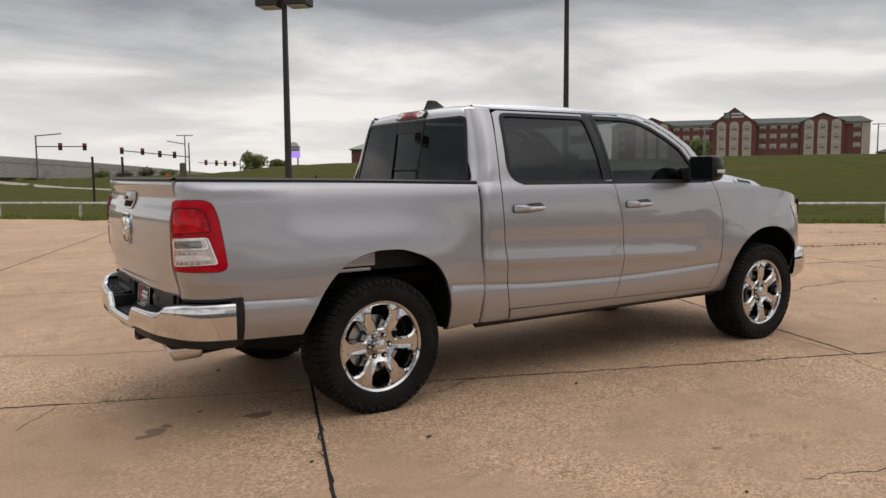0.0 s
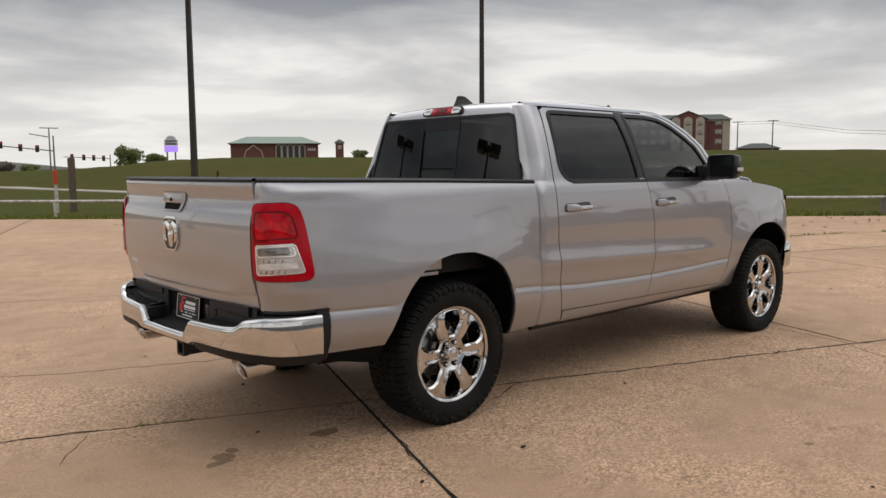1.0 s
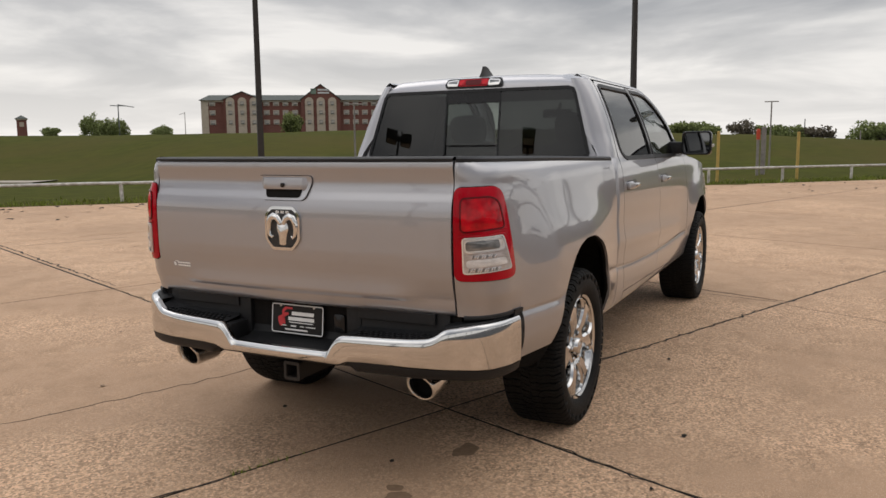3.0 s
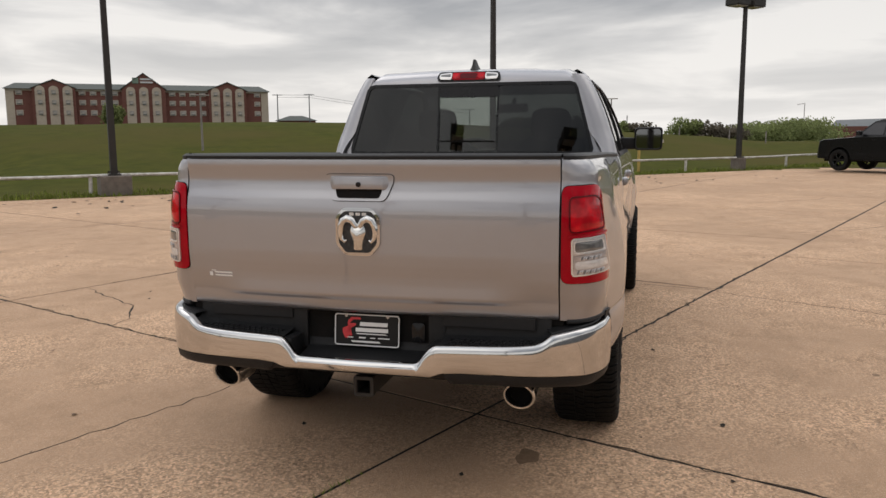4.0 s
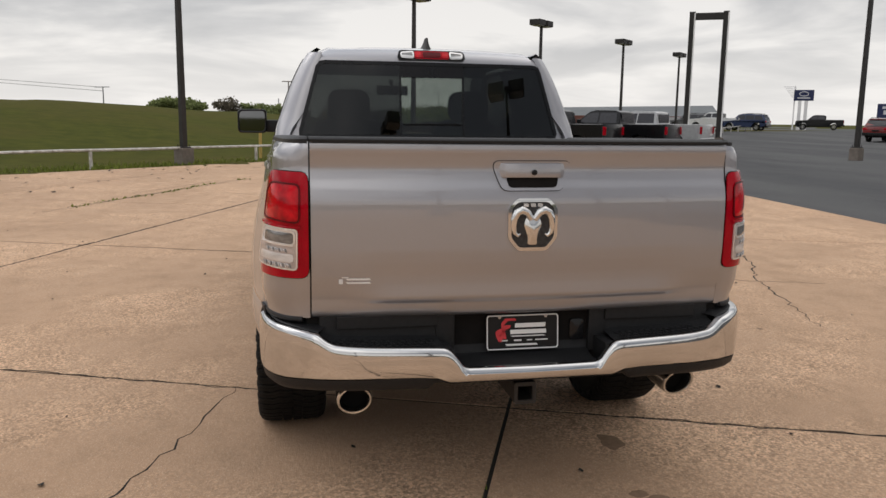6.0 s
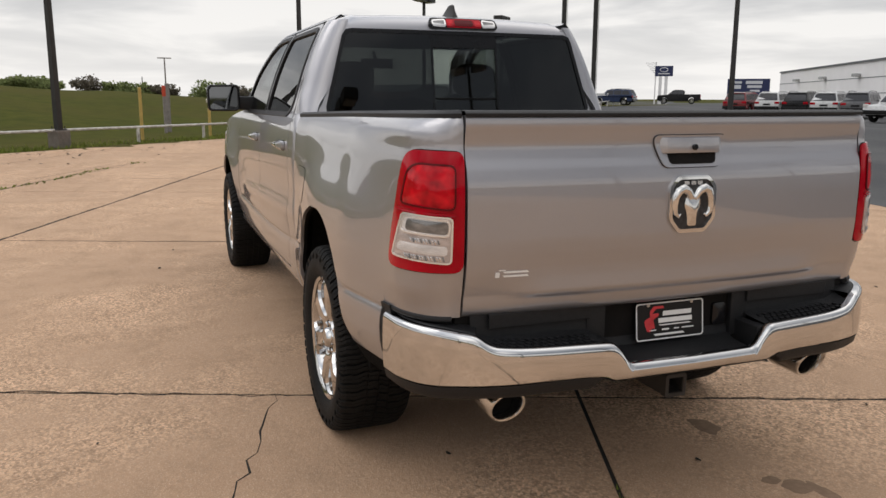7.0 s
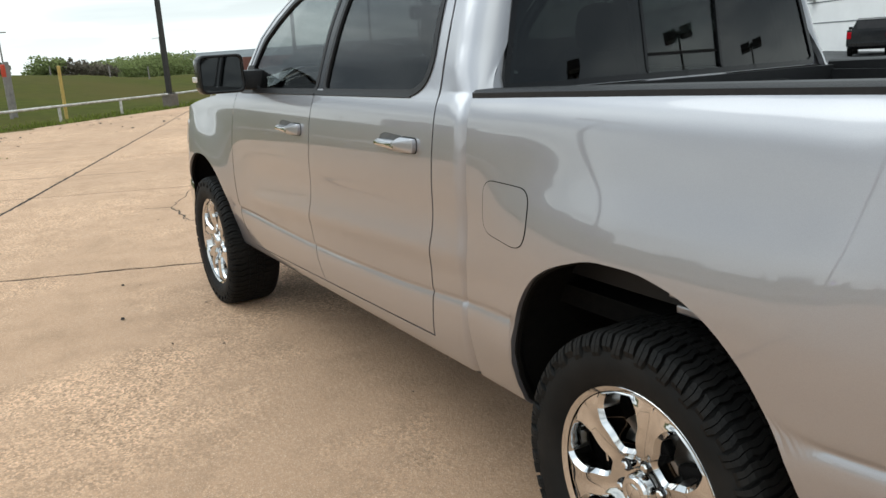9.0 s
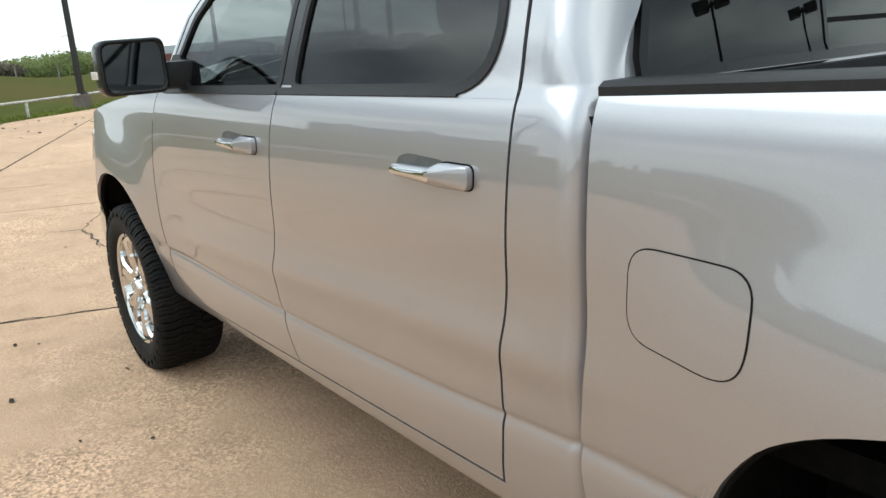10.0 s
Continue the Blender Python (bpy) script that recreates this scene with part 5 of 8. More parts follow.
for i in range(13):
    t = i / 12
    row = []
    for j in range(17):
        v = -1 + 2 * j / 16
        hw = 0.655 + (0.80 - 0.655) * t
        row.append((2.42 + 0.80 * t + 0.12 * (1 - v * v) * (0.3 + 0.7 * t), hw * v, 1.852 - 0.50 * t - 0.035 * t * (1 - t)))
    rows.append(row)
grid(bm, rows)
part("windscreen", bm, "windshield", truck, smooth=60).visible_shadow = False

# bonnet and nose
bm = bmesh.new()
rows = []
for i in range(25):
    x = 3.10 + 1.34 * i / 24
    row = []
    for j in range(33):
        v = -1 + 2 * j / 32
        hw = min(0.925, body(min(x, 4.65), WING(x)).y - 0.004) if x < NOSE_X else body(NOSE_X + NOSE_L * math.asin(min(1, (x - NOSE_X) / NOSE_A)) / (math.pi / 2), WING(x)).y
        bulge = 0.094 * (1 - smooth01((abs(v) - 0.58) / 0.22)) + 0.022 * (1 - v * v) - 0.025 * smooth01((0.45 - abs(v)) / 0.12)
        fade = 1 - 0.70 * smooth01((x - 4.12) / 0.32)
        row.append((x, hw * v, WING(x) + bulge * fade - 0.004 * abs(v) ** 8))
    rows.append(row)
grid(bm, rows)
part("bonnet", bm, "paint", truck, smooth=45)
bm = bmesh.new()
box(bm, (3.06, -0.86, 1.31), (3.20, 0.86, 1.345), 0.01)
part("cowl", bm, "black_plastic", truck)
bm = bmesh.new()
rows = []
for i in range(21):
    v = -1 + 2 * i / 20
    row = []
    for j in range(9):
        z = 0.78 + 0.36 * j / 8
        row.append((4.48 - 0.14 * v * v - 0.02 * (j / 8), 0.60 * v, z))
    rows.append(row)
grid(bm, rows)
grille = part("grille", bm, "black_plastic", truck, "dark grille in a chrome surround")
for z in (0.80, 0.89, 0.98, 1.07, 1.13):
    bm = bmesh.new()
    tube(bm, [(4.50 - 0.14 * v * v, 0.6 * v, z) for v in [-1 + 0.2 * k for k in range(11)]], 0.012, 6)
    part("grille_bar", bm, "chrome", grille)


# front bumper
bm = bmesh.new()
rows = []
for i in range(49):
    th = -math.pi / 2 + math.pi * i / 48
    x, y = 4.17 + 0.40 * math.cos(th) ** 0.55 if math.cos(th) > 0 else 4.17, 0.965 * math.copysign(abs(math.sin(th)) ** 0.75, th)
    rows.append([(x - 0.05, y * 0.95, 0.47), (x, y, 0.52), (x + 0.015, y * 1.005, 0.62), (x, y, 0.72), (x - 0.03, y * 0.98, 0.745), (x - 0.08, y * 0.93, 0.745)])
grid(bm, rows)
part("front_bumper", bm, "chrome", truck, "chrome front bumper", smooth=40)

# tailgate
bm = bmesh.new()
ys_ = [-0.782 + 1.564 * k / 52 for k in range(53)]
zs_ = [0.765 + 0.627 * k / 128 for k in range(129)]
vs = [[bm.verts.new(gate(y, z)) for z in zs_] for y in ys_]
for r0, r1 in zip(vs, vs[1:]):
    for j in range(128):
        bm.faces.new((r0[j], r0[j + 1], r1[j + 1], r1[j]))
edge = [(i, 0) for i in range(53)] + [(52, j) for j in range(1, 129)] + [(i, 128) for i in range(51, -1, -1)] + [(0, j) for j in range(127, 0, -1)]
rim_faces(bm, [vs[i][j] for i, j in edge], [bm.verts.new(vs[i][j].co + Vector((0.05, 0, 0))) for i, j in edge])
tailgate = part("tailgate", bm, "paint", truck, "silver tailgate with a stamped crease", smooth=38)
bm = bmesh.new()
box(bm, (-1.06, -0.76, 0.80), (-1.02, 0.76, 1.385), 0.008)
part("inner_panel", bm, "dark", tailgate)
bm = bmesh.new()
rows = []
for i in range(41):
    y = -0.785 + 1.57 * i / 40
    x = gate_x(y, 1.392)
    rows.append([(x - 0.012, y, 1.388), (x - 0.013, y, 1.398), (x - 0.004, y, 1.405), (x + 0.08, y, 1.406), (x + 0.085, y, 1.396), (x + 0.085, y, 1.36)])
grid(bm, rows)
part("gate_cap", bm, "black_plastic", tailgate, smooth=40)
GIN = Vector((0.0, 0, 1.1))
# handle with its bezel, recess and camera
bm = bmesh.new()
hb = rounded([(-0.112, 1.222), (0.112, 1.222), (0.142, 1.300), (0.142, 1.328), (-0.142, 1.328), (-0.142, 1.300)], 0.022)
patch(bm, gate, grow(hb, 0.0015), 1, lift=0.002, thick=0.004, rings=1, n_=60, inside=GIN)
gh = part("gate_handle", bm, "gloss_black", tailgate, "silver tailgate handle with a dark recess")
bm = bmesh.new()
patch(bm, gate, hb, 1, lift=0.008, thick=0.010, rings=3, n_=60, inside=GIN)
part("handle_bezel", bm, "paint", gh, smooth=40)
# flat near-black patch gives the recess its shaded depth by colour
bm = bmesh.new()
patch(bm, gate, rounded([(-0.088, 1.232), (0.088, 1.232), (0.098, 1.272), (-0.098, 1.272)], 0.012), 1, lift=0.010, thick=0.003, rings=2, n_=44, inside=GIN)
part("handle_recess", bm, "dark", gh)
bm = bmesh.new()
for k in range(1):
    rows = []
    for y, sh in ((-0.125, 0.006), (-0.105, 0.022), (-0.098, 0.026), (0.098, 0.026), (0.105, 0.022), (0.125, 0.006)):
        x = gate_x(y, 1.30)
        rows.append([(x - 0.006, y, 1.268), (x - sh * 0.9, y, 1.270), (x - sh, y, 1.285), (x - sh * 0.75, y, 1.318), (x - 0.006, y, 1.322)])
    grid(bm, rows)
part("handle_grip", bm, "paint", gh, smooth=30)
bm = bmesh.new()
lens_at = Vector((gate_x(0, 1.29) - 0.026, -0.003, 1.288))
tube(bm, [lens_at + Vector((0.004, 0, 0)), lens_at + Vector((-0.004, 0, 0)), lens_at + Vector((-0.005, 0, 0))], [0.010, 0.010, 0.006], 14)
part("camera_lens", bm, "gloss_black", gh)
# emblem: an octagonal shield with a plain bright shape
bm = bmesh.new()
sh = [(-0.052, 1.012), (0.052, 1.012), (0.088, 1.055), (0.088, 1.160), (0.058, 1.192), (-0.058, 1.192), (-0.088, 1.160), (-0.088, 1.055)]
patch(bm, gate, rounded(sh, 0.012), 1, lift=0.004, thick=0.006, rings=2, n_=60, inside=GIN)
em = part("tailgate_emblem", bm, "emblem_ground", tailgate, "chrome octagonal emblem on a dark ground")
bm = bmesh.new()
ring(bm, gate, rounded(grow(sh, 0.004), 0.012), rounded(grow(sh, -0.009), 0.010), 1, lift=0.009, thick=0.009, n_=64, inside=GIN)
part("emblem_border", bm, "chrome", em, smooth=40)
bm = bmesh.new()


def on_gate(y, z, off):
    return gate(y, z) + normal_of(gate, y, z, GIN) * off


for sg in (-1, 1):
    # curled bright side shape: thick at the top, thin at its tip
    line = [(0.006, 1.122), (0.022, 1.146), (0.042, 1.155), (0.060, 1.146), (0.070, 1.124), (0.072, 1.098), (0.067, 1.074), (0.055, 1.062), (0.046, 1.070)]
    tube(bm, [on_gate(sg * y, z, 0.006) for y, z in line], [0.012, 0.016, 0.018, 0.0165, 0.014, 0.012, 0.010, 0.0075, 0.004], 10)
patch(bm, gate, rounded([(-0.026, 1.128), (0.026, 1.128), (0.033, 1.100), (0.022, 1.072), (0.017, 1.030), (-0.017, 1.030), (-0.022, 1.072), (-0.033, 1.100)], 0.008), 1, lift=0.007, thick=0.006, rings=5, n_=56, inside=GIN, dome=0.011)
part("emblem_shape", bm, "tip_steel", em, smooth=50)
bm = bmesh.new()
for k in range(3):
    a = -0.036 + 0.026 * k
    patch(bm, gate, [(a, 1.166), (a + 0.019, 1.166), (a + 0.019, 1.178), (a, 1.178)], 1, lift=0.0065, thick=0.004, rings=1, n_=12, inside=GIN)
part("emblem_bars", bm, "bezel", em)
# small dealer decal as plain bars
bm = bmesh.new()
for y0, y1, z0, z1 in ((0.688, 0.674, 0.895, 0.912), (0.664, 0.576, 0.9085, 0.9145), (0.664, 0.576, 0.8955, 0.9015), (0.678, 0.655, 0.917, 0.920)):
    patch(bm, gate, [(y1, z0), (y0, z0), (y0, z1), (y1, z1)], 1, lift=0.0015, thick=0.001, rings=1, n_=16, inside=GIN)
part("decal", bm, "white_print", tailgate, "pale decal of plain bars")

# painted cab back below the window
bm = bmesh.new()
grid(bm, [[back_glass(-0.77 + 1.54 * k / 30, z) + Vector((-0.004, 0, 0)) for z in (1.24, 1.30, 1.34, 1.366)] for k in range(31)])
part("cab_back", bm, "paint", truck, smooth=40)
for sg in (-1, 1):
    bm = bmesh.new()
    grid(bm, [[(glass_x(z) + 0.010 + 0.02 * k / 4, sg * (0.745 - max(0, z - 1.36) * 0.25 + 0.125 * k / 4), z) for z in (1.22, 1.30, 1.36, 1.42, 1.50)] for k in range(5)])
    part("pillar_foot", bm, "paint", truck, smooth=40)

# bed inside
bm = bmesh.new()
box(bm, (-1.02, -0.80, 0.84), (0.72, 0.80, 0.87))
part("bed_floor", bm, "black_plastic", truck, "black lined load bed")
for sg in (-1, 1):
    bm = bmesh.new()
    box(bm, (-1.02, min(sg * 0.80, sg * 0.78), 0.87), (0.72, max(sg * 0.80, sg * 0.78), 1.335))
    part("bed_wall", bm, "black_plastic", truck)
    bm = bmesh.new()
    box(bm, (-0.45, min(sg * 0.78, sg * 0.58), 0.87), (0.45, max(sg * 0.78, sg * 0.58), 1.08), 0.02)
    part("wheel_tub", bm, "black_plastic", truck)
bm = bmesh.new()
box(bm, (0.69, -0.80, 0.87), (0.72, 0.80, 1.352))
part("bed_bulkhead", bm, "black_plastic", truck)
bm = bmesh.new()
for k in range(14):
    y = -0.72 + 1.44 * k / 13
    bm = bmesh.new()
    box(bm, (-1.0, y - 0.025, 0.87), (0.69, y + 0.025, 0.885), 0.004)
    part("bed_rib", bm, "black_plastic", truck)

# near-black blocks behind the skin, which put shade into the panel gaps
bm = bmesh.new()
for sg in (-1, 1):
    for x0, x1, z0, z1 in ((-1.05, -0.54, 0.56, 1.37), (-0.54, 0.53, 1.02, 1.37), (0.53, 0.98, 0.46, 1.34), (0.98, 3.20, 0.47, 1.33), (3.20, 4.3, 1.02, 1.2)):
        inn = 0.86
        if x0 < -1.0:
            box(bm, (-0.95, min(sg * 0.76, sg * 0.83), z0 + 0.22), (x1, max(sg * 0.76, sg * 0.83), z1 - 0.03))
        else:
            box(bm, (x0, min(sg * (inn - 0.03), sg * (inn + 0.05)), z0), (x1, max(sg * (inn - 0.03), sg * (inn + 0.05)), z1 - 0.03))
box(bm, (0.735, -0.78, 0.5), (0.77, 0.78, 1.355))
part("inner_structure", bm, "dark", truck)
# floor pan, frame, axles
bm = bmesh.new()
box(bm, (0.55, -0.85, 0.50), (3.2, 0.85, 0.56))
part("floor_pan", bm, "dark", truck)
bm = bmesh.new()
box(bm, (-1.05, -0.80, 0.74), (0.60, 0.80, 0.80))
part("bed_underside", bm, "liner", truck)
bm = bmesh.new()
box(bm, (3.1, -0.62, 0.50), (4.4, 0.62, 1.12))
part("engine_bay", bm, "dark", truck)
for sg in (-1, 1):
    bm = bmesh.new()
    box(bm, (-1.10, sg * 0.48 - 0.045, 0.50), (4.35, sg * 0.48 + 0.045, 0.66), 0.01)
    part("frame_rail", bm, "liner", truck)
    bm = bmesh.new()
    tube(bm, [(0.02, sg * 0.50, 0.48), (0.02, sg * 0.50, 0.80)], 0.07, 10)
    part("rear_spring", bm, "dark", truck)
    bm = bmesh.new()
    tube(bm, [(0.18, sg * 0.56, 0.34), (0.30, sg * 0.52, 0.80)], 0.03, 8)
    part("damper", bm, "dark", truck)
bm = bmesh.new()
tube(bm, [(0, -0.72, 0.405), (0, -0.2, 0.405), (0, -0.1, 0.405), (0, 0.1, 0.405), (0, 0.2, 0.405), (0, 0.72, 0.405)], [0.05, 0.05, 0.13, 0.13, 0.05, 0.05], 14)
part("rear_axle", bm, "dark", truck, smooth=40)
bm = bmesh.new()
tube(bm, [(3.672, -0.75, 0.405), (3.672, 0.75, 0.405)], 0.05, 10)
part("front_axle", bm, "dark", truck)
bm = bmesh.new()
tube(bm, [(0.1, 0, 0.42), (2.6, 0, 0.48)], 0.045, 10)
part("drive_shaft", bm, "dark", truck)
bm = bmesh.new()
rings_ = []
for r, z in ((0.17, 0.60), (0.30, 0.60), (0.37, 0.62), (0.385, 0.68), (0.37, 0.73), (0.30, 0.74), (0.17, 0.74)):
    rings_.append([bm.verts.new((-0.58 + r * math.cos(k * math.tau / 32), r * math.sin(k * math.tau / 32), z)) for k in range(32)])
for r0, r1 in zip(rings_, rings_[1:]):
    for k in range(32):
        bm.faces.new((r0[k], r0[(k + 1) % 32], r1[(k + 1) % 32], r1[k]))
part("spare_tyre", bm, "rubber", truck, smooth=40)
# fuel tank, gearbox and silencer
for nm, lo_, hi_ in (("fuel_tank", (0.65, 0.10, 0.40), (2.0, 0.44, 0.62)), ("gearbox", (2.0, -0.22, 0.40), (3.0, 0.22, 0.66)), ("silencer", (0.75, -0.46, 0.40), (1.7, -0.12, 0.58)), ("sill_box", (0.55, -0.86, 0.455), (3.2, -0.52, 0.56)), ("sill_box", (0.55, 0.52, 0.455), (3.2, 0.86, 0.56))):
    bm = bmesh.new()
    box(bm, lo_, hi_, 0.03)
    part(nm, bm, "dark", truck)
# tow hitch
bm = bmesh.new()
for y0, y1, z0, z1 in ((-0.038, 0.038, 0.472, 0.482), (-0.038, 0.038, 0.408, 0.418), (-0.038, -0.028, 0.418, 0.472), (0.028, 0.038, 0.418, 0.472)):
    box(bm, (-1.175, y0, z0 + 0.018), (-0.90, y1, z1 + 0.018))
hitch = part("hitch_receiver", bm, "pole", truck, "black square tow hitch receiver")
bm = bmesh.new()
ring(bm, lambda y, z: Vector((-1.162, y, z + 0.018)), rounded([(-0.043, 0.403), (0.043, 0.403), (0.043, 0.487), (-0.043, 0.487)], 0.01), rounded([(-0.031, 0.415), (0.031, 0.415), (0.031, 0.475), (-0.031, 0.475)], 0.006), 1, lift=0.015, thick=0.03, n_=40, inside=Vector((0, 0, 0.445)))
part("hitch_collar", bm, "pole", hitch)
bm = bmesh.new()
tube(bm, [(-0.98, -0.62, 0.50), (-0.98, 0.62, 0.50)], 0.045, 10)
part("hitch_crossbar", bm, "pole", hitch)

# rear bumper: chrome face, black step pads, plate recess
BUMP = [(-1.278, 0.0), (-1.274, 0.30), (-1.255, 0.60), (-1.215, 0.76), (-1.150, 0.865), (-1.06, 0.930), (-0.96, 0.962), (-0.878, 0.972)]


def bump_station(w):
    """Plan place and inward direction for w from 0 at the middle to 1 at the side."""
    pts = [Vector(p) for p in BUMP]
    seg = [(pts[i + 1] - pts[i]).length for i in range(len(pts) - 1)]
    acc = [0]
    for d in seg:
        acc.append(acc[-1] + d)
    fx, fy = curve([a / acc[-1] for a in acc], [p.x for p in pts]), curve([a / acc[-1] for a in acc], [p.y for p in pts])
    e = 0.004
    p = Vector((fx(w), fy(w)))
    t = Vector((fx(min(1, w + e)) - fx(max(0, w - e)), fy(min(1, w + e)) - fy(max(0, w - e)))).normalized()
    return p, Vector((abs(t.y), -abs(t.x)))


BTOP = curve([0, 0.235, 0.255, 0.285, 0.315, 0.33, 0.60, 0.705, 0.735, 0.775, 0.81, 0.90, 1.05], [0.598, 0.600, 0.606, 0.645, 0.672, 0.676, 0.684, 0.690, 0.700, 0.726, 0.733, 0.742, 0.742])
BBOT = curve([0, 0.30, 0.36, 0.45, 0.80, 0.92, 1.0], [0.546, 0.546, 0.563, 0.568, 0.560, 0.547, 0.538])
bm = bmesh.new()
rows = []
NB = 90
for i in range(-NB, NB + 1):
    w = abs(i) / NB
    sg = 1 if i >= 0 else -1
    p, d = bump_station(w)
    zt, zb = BTOP(p.y), BBOT(p.y)
    sec = [(0.035, zb - 0.004), (0.012, zb), (0.003, zb + 0.010), (0.0, zb + (zt - zb) * 0.30), (0.0, zb + (zt - zb) * 0.62), (0.002, zt - 0.020), (0.005, zt - 0.009), (0.011, zt - 0.002), (0.018, zt), (0.034, zt - 0.001), (0.040, zt - 0.014)]
    rows.append([(p.x + d.x * a, sg * (p.y + d.y * a), z) for a, z in sec])
grid(bm, rows)
bumper = part("rear_bumper", bm, "chrome", truck, "chrome step bumper with black tread pads", smooth=35)
# black shell under and behind the chrome
bm = bmesh.new()
rows = []
for i in range(-NB, NB + 1):
    w = abs(i) / NB
    sg = 1 if i >= 0 else -1
    p, d = bump_station(w)
    zb = BBOT(p.y)
    drop = 0.042 * smooth01((p.y - 0.34) / 0.05)
    rows.append([(p.x + d.x * a, sg * (p.y + d.y * a), z) for a, z in ((0.006, zb + 0.004), (0.012, zb - drop * 0.6), (0.03, zb - drop), (0.12, zb - drop), (0.14, zb + 0.03))])
grid(bm, rows)
part("lower_valance", bm, "black_plastic", bumper, smooth=40)
for sg in (-1, 1):
    # step pad on each side and the small corner ledge
    bm = bmesh.new()
    rows = []
    for i in range(19):
        y = 0.325 + (0.755 - 0.325) * i / 18
        w0 = min(1.0, y / 1.2)
        xo = curve([q[1] for q in BUMP], [q[0] for q in BUMP])(y) + 0.030
        z = BTOP(y) - 0.010
        rows.append([(xo, sg * y, z - 0.006), (xo + 0.005, sg * y, z), (-1.135, sg * y, z + 0.010), (-1.118, sg * y, z + 0.02), (-1.112, sg * y, 0.775)])
    grid(bm, rows)
    pad = part("step_pad", bm, "black_plastic", bumper, "black ribbed step pad", smooth=40)
    bm = bmesh.new()
    for a in range(15):
        for c in range(3):
            y = 0.36 + 0.026 * a + (0.013 if c % 2 else 0)
            x = -1.212 + 0.026 * c + 0.022 * max(0, (y - 0.55)) / 0.15
            if y < 0.73 and x < -1.14:
                z = BTOP(y) - 0.008 + 0.002 * c
                lo_, hi_ = prism(bm, [(x - 0.010, sg * (y - 0.009)), (x + 0.010, sg * (y - 0.005)), (x + 0.010, sg * (y + 0.009)), (x - 0.010, sg * (y + 0.005))], z - 0.004, z + 0.006)
    part("tread_studs", bm, "black_plastic", pad)
    bm = bmesh.new()
    rows = []
    for i in range(13):
        w = 0.66 + 0.34 * i / 12
        p, d = bump_station(w)
        zt = BTOP(p.y)
        rows.append([(p.x + d.x * a, sg * (p.y + d.y * a), z) for a, z in ((0.034, zt - 0.006), (0.04, zt + 0.002), (0.10, zt + 0.004), (0.14, zt + 0.004))])
    grid(bm, rows)
    part("corner_ledge", bm, "black_plastic", bumper, smooth=40)
    # black strip and band along the gap between chrome and bed side
    bm = bmesh.new()
    edge_line = [(-0.838, sg * (side_half(-0.838, z) - 0.004), z) for z in (0.515, 0.60, 0.68, 0.735)]
    edge_line += [(p.x, sg * (p.y - 0.006), p.z) for p in [body(-0.85 - 0.028 * k, 0.760) for k in range(12)]]
    tube(bm, edge_line, [0.0125] * 4 + [0.0115] * 12, 8)
    part("bumper_seal", bm, "black_plastic", bumper, smooth=50)
    bm = bmesh.new()
    panel(bm, body, [-0.895, -0.88, -0.865, -0.85, -0.832], lambda s: 0.505, lambda s: 0.768, sg, nv=10, thick=0.03, lift=0.009)
    part("end_seal", bm, "black_plastic", bumper, smooth=50)
    # wall of the plate recess
    bm = bmesh.new()
    box(bm, (-1.236, min(sg * 0.285, sg * 0.330), 0.56), (-1.10, max(sg * 0.285, sg * 0.330), 0.662), 0.008)
    box(bm, (-1.122, min(sg * 0.262, sg * 0.335), 0.60), (-1.09, max(sg * 0.262, sg * 0.335), 0.782), 0.006)
    part("recess_wall", bm, "black_plastic", bumper, smooth=40)
    bm = bmesh.new()
    box(bm, (-1.13, sg * 0.51 - 0.185, 0.722), (-1.118, sg * 0.51 + 0.185, 0.772), 0.004)
    part("step_riser", bm, "black_plastic", bumper)
bm = bmesh.new()
rows = []
for i in range(17):
    y = -0.262 + 0.524 * i / 16
    rows.append([(-1.24, y, 0.590), (-1.15, y, 0.596), (-1.110, y, 0.610), (-1.100, y, 0.64), (-1.098, y, 0.785)])
grid(bm, rows)
part("plate_recess", bm, "black_plastic", bumper, smooth=40)
bm = bmesh.new()
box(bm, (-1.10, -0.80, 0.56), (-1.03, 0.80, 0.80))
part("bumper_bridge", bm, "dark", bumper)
bm = bmesh.new()
patch(bm, lambda y, z: Vector((-1.101, y, z)), rounded([(-0.245, 0.645), (-0.190, 0.645), (-0.190, 0.725), (-0.245, 0.725)], 0.012), 1, lift=0.012, thick=0.012, rings=2, n_=30, inside=Vector((0, 0, 0.7)), dome=0.006)
part("trailer_socket", bm, "gloss_black", bumper, "black round trailer socket cover", smooth=40)
# plate
PIN = Vector((0, 0, 0.68))


def plate_face(y, z):
    return Vector((-1.112 - (0.75 - z) * 0.10, y, z))


bm = bmesh.new()
pl = rounded([(-0.142, 0.618), (0.142, 0.618), (0.142, 0.752), (-0.142, 0.752)], 0.012)
patch(bm, plate_face, pl, 1, lift=0.004, thick=0.006, rings=1, n_=60, inside=PIN)
plate = part("dealer_plate", bm, "plate", bumper, "black dealer plate with a white border and red mark")
bm = bmesh.new()
ring(bm, plate_face, grow(pl, -0.002), grow(pl, -0.0062), 1, lift=0.0055, thick=0.0012, n_=80, inside=PIN)
part("plate_border", bm, "white_print", plate)
bm = bmesh.new()
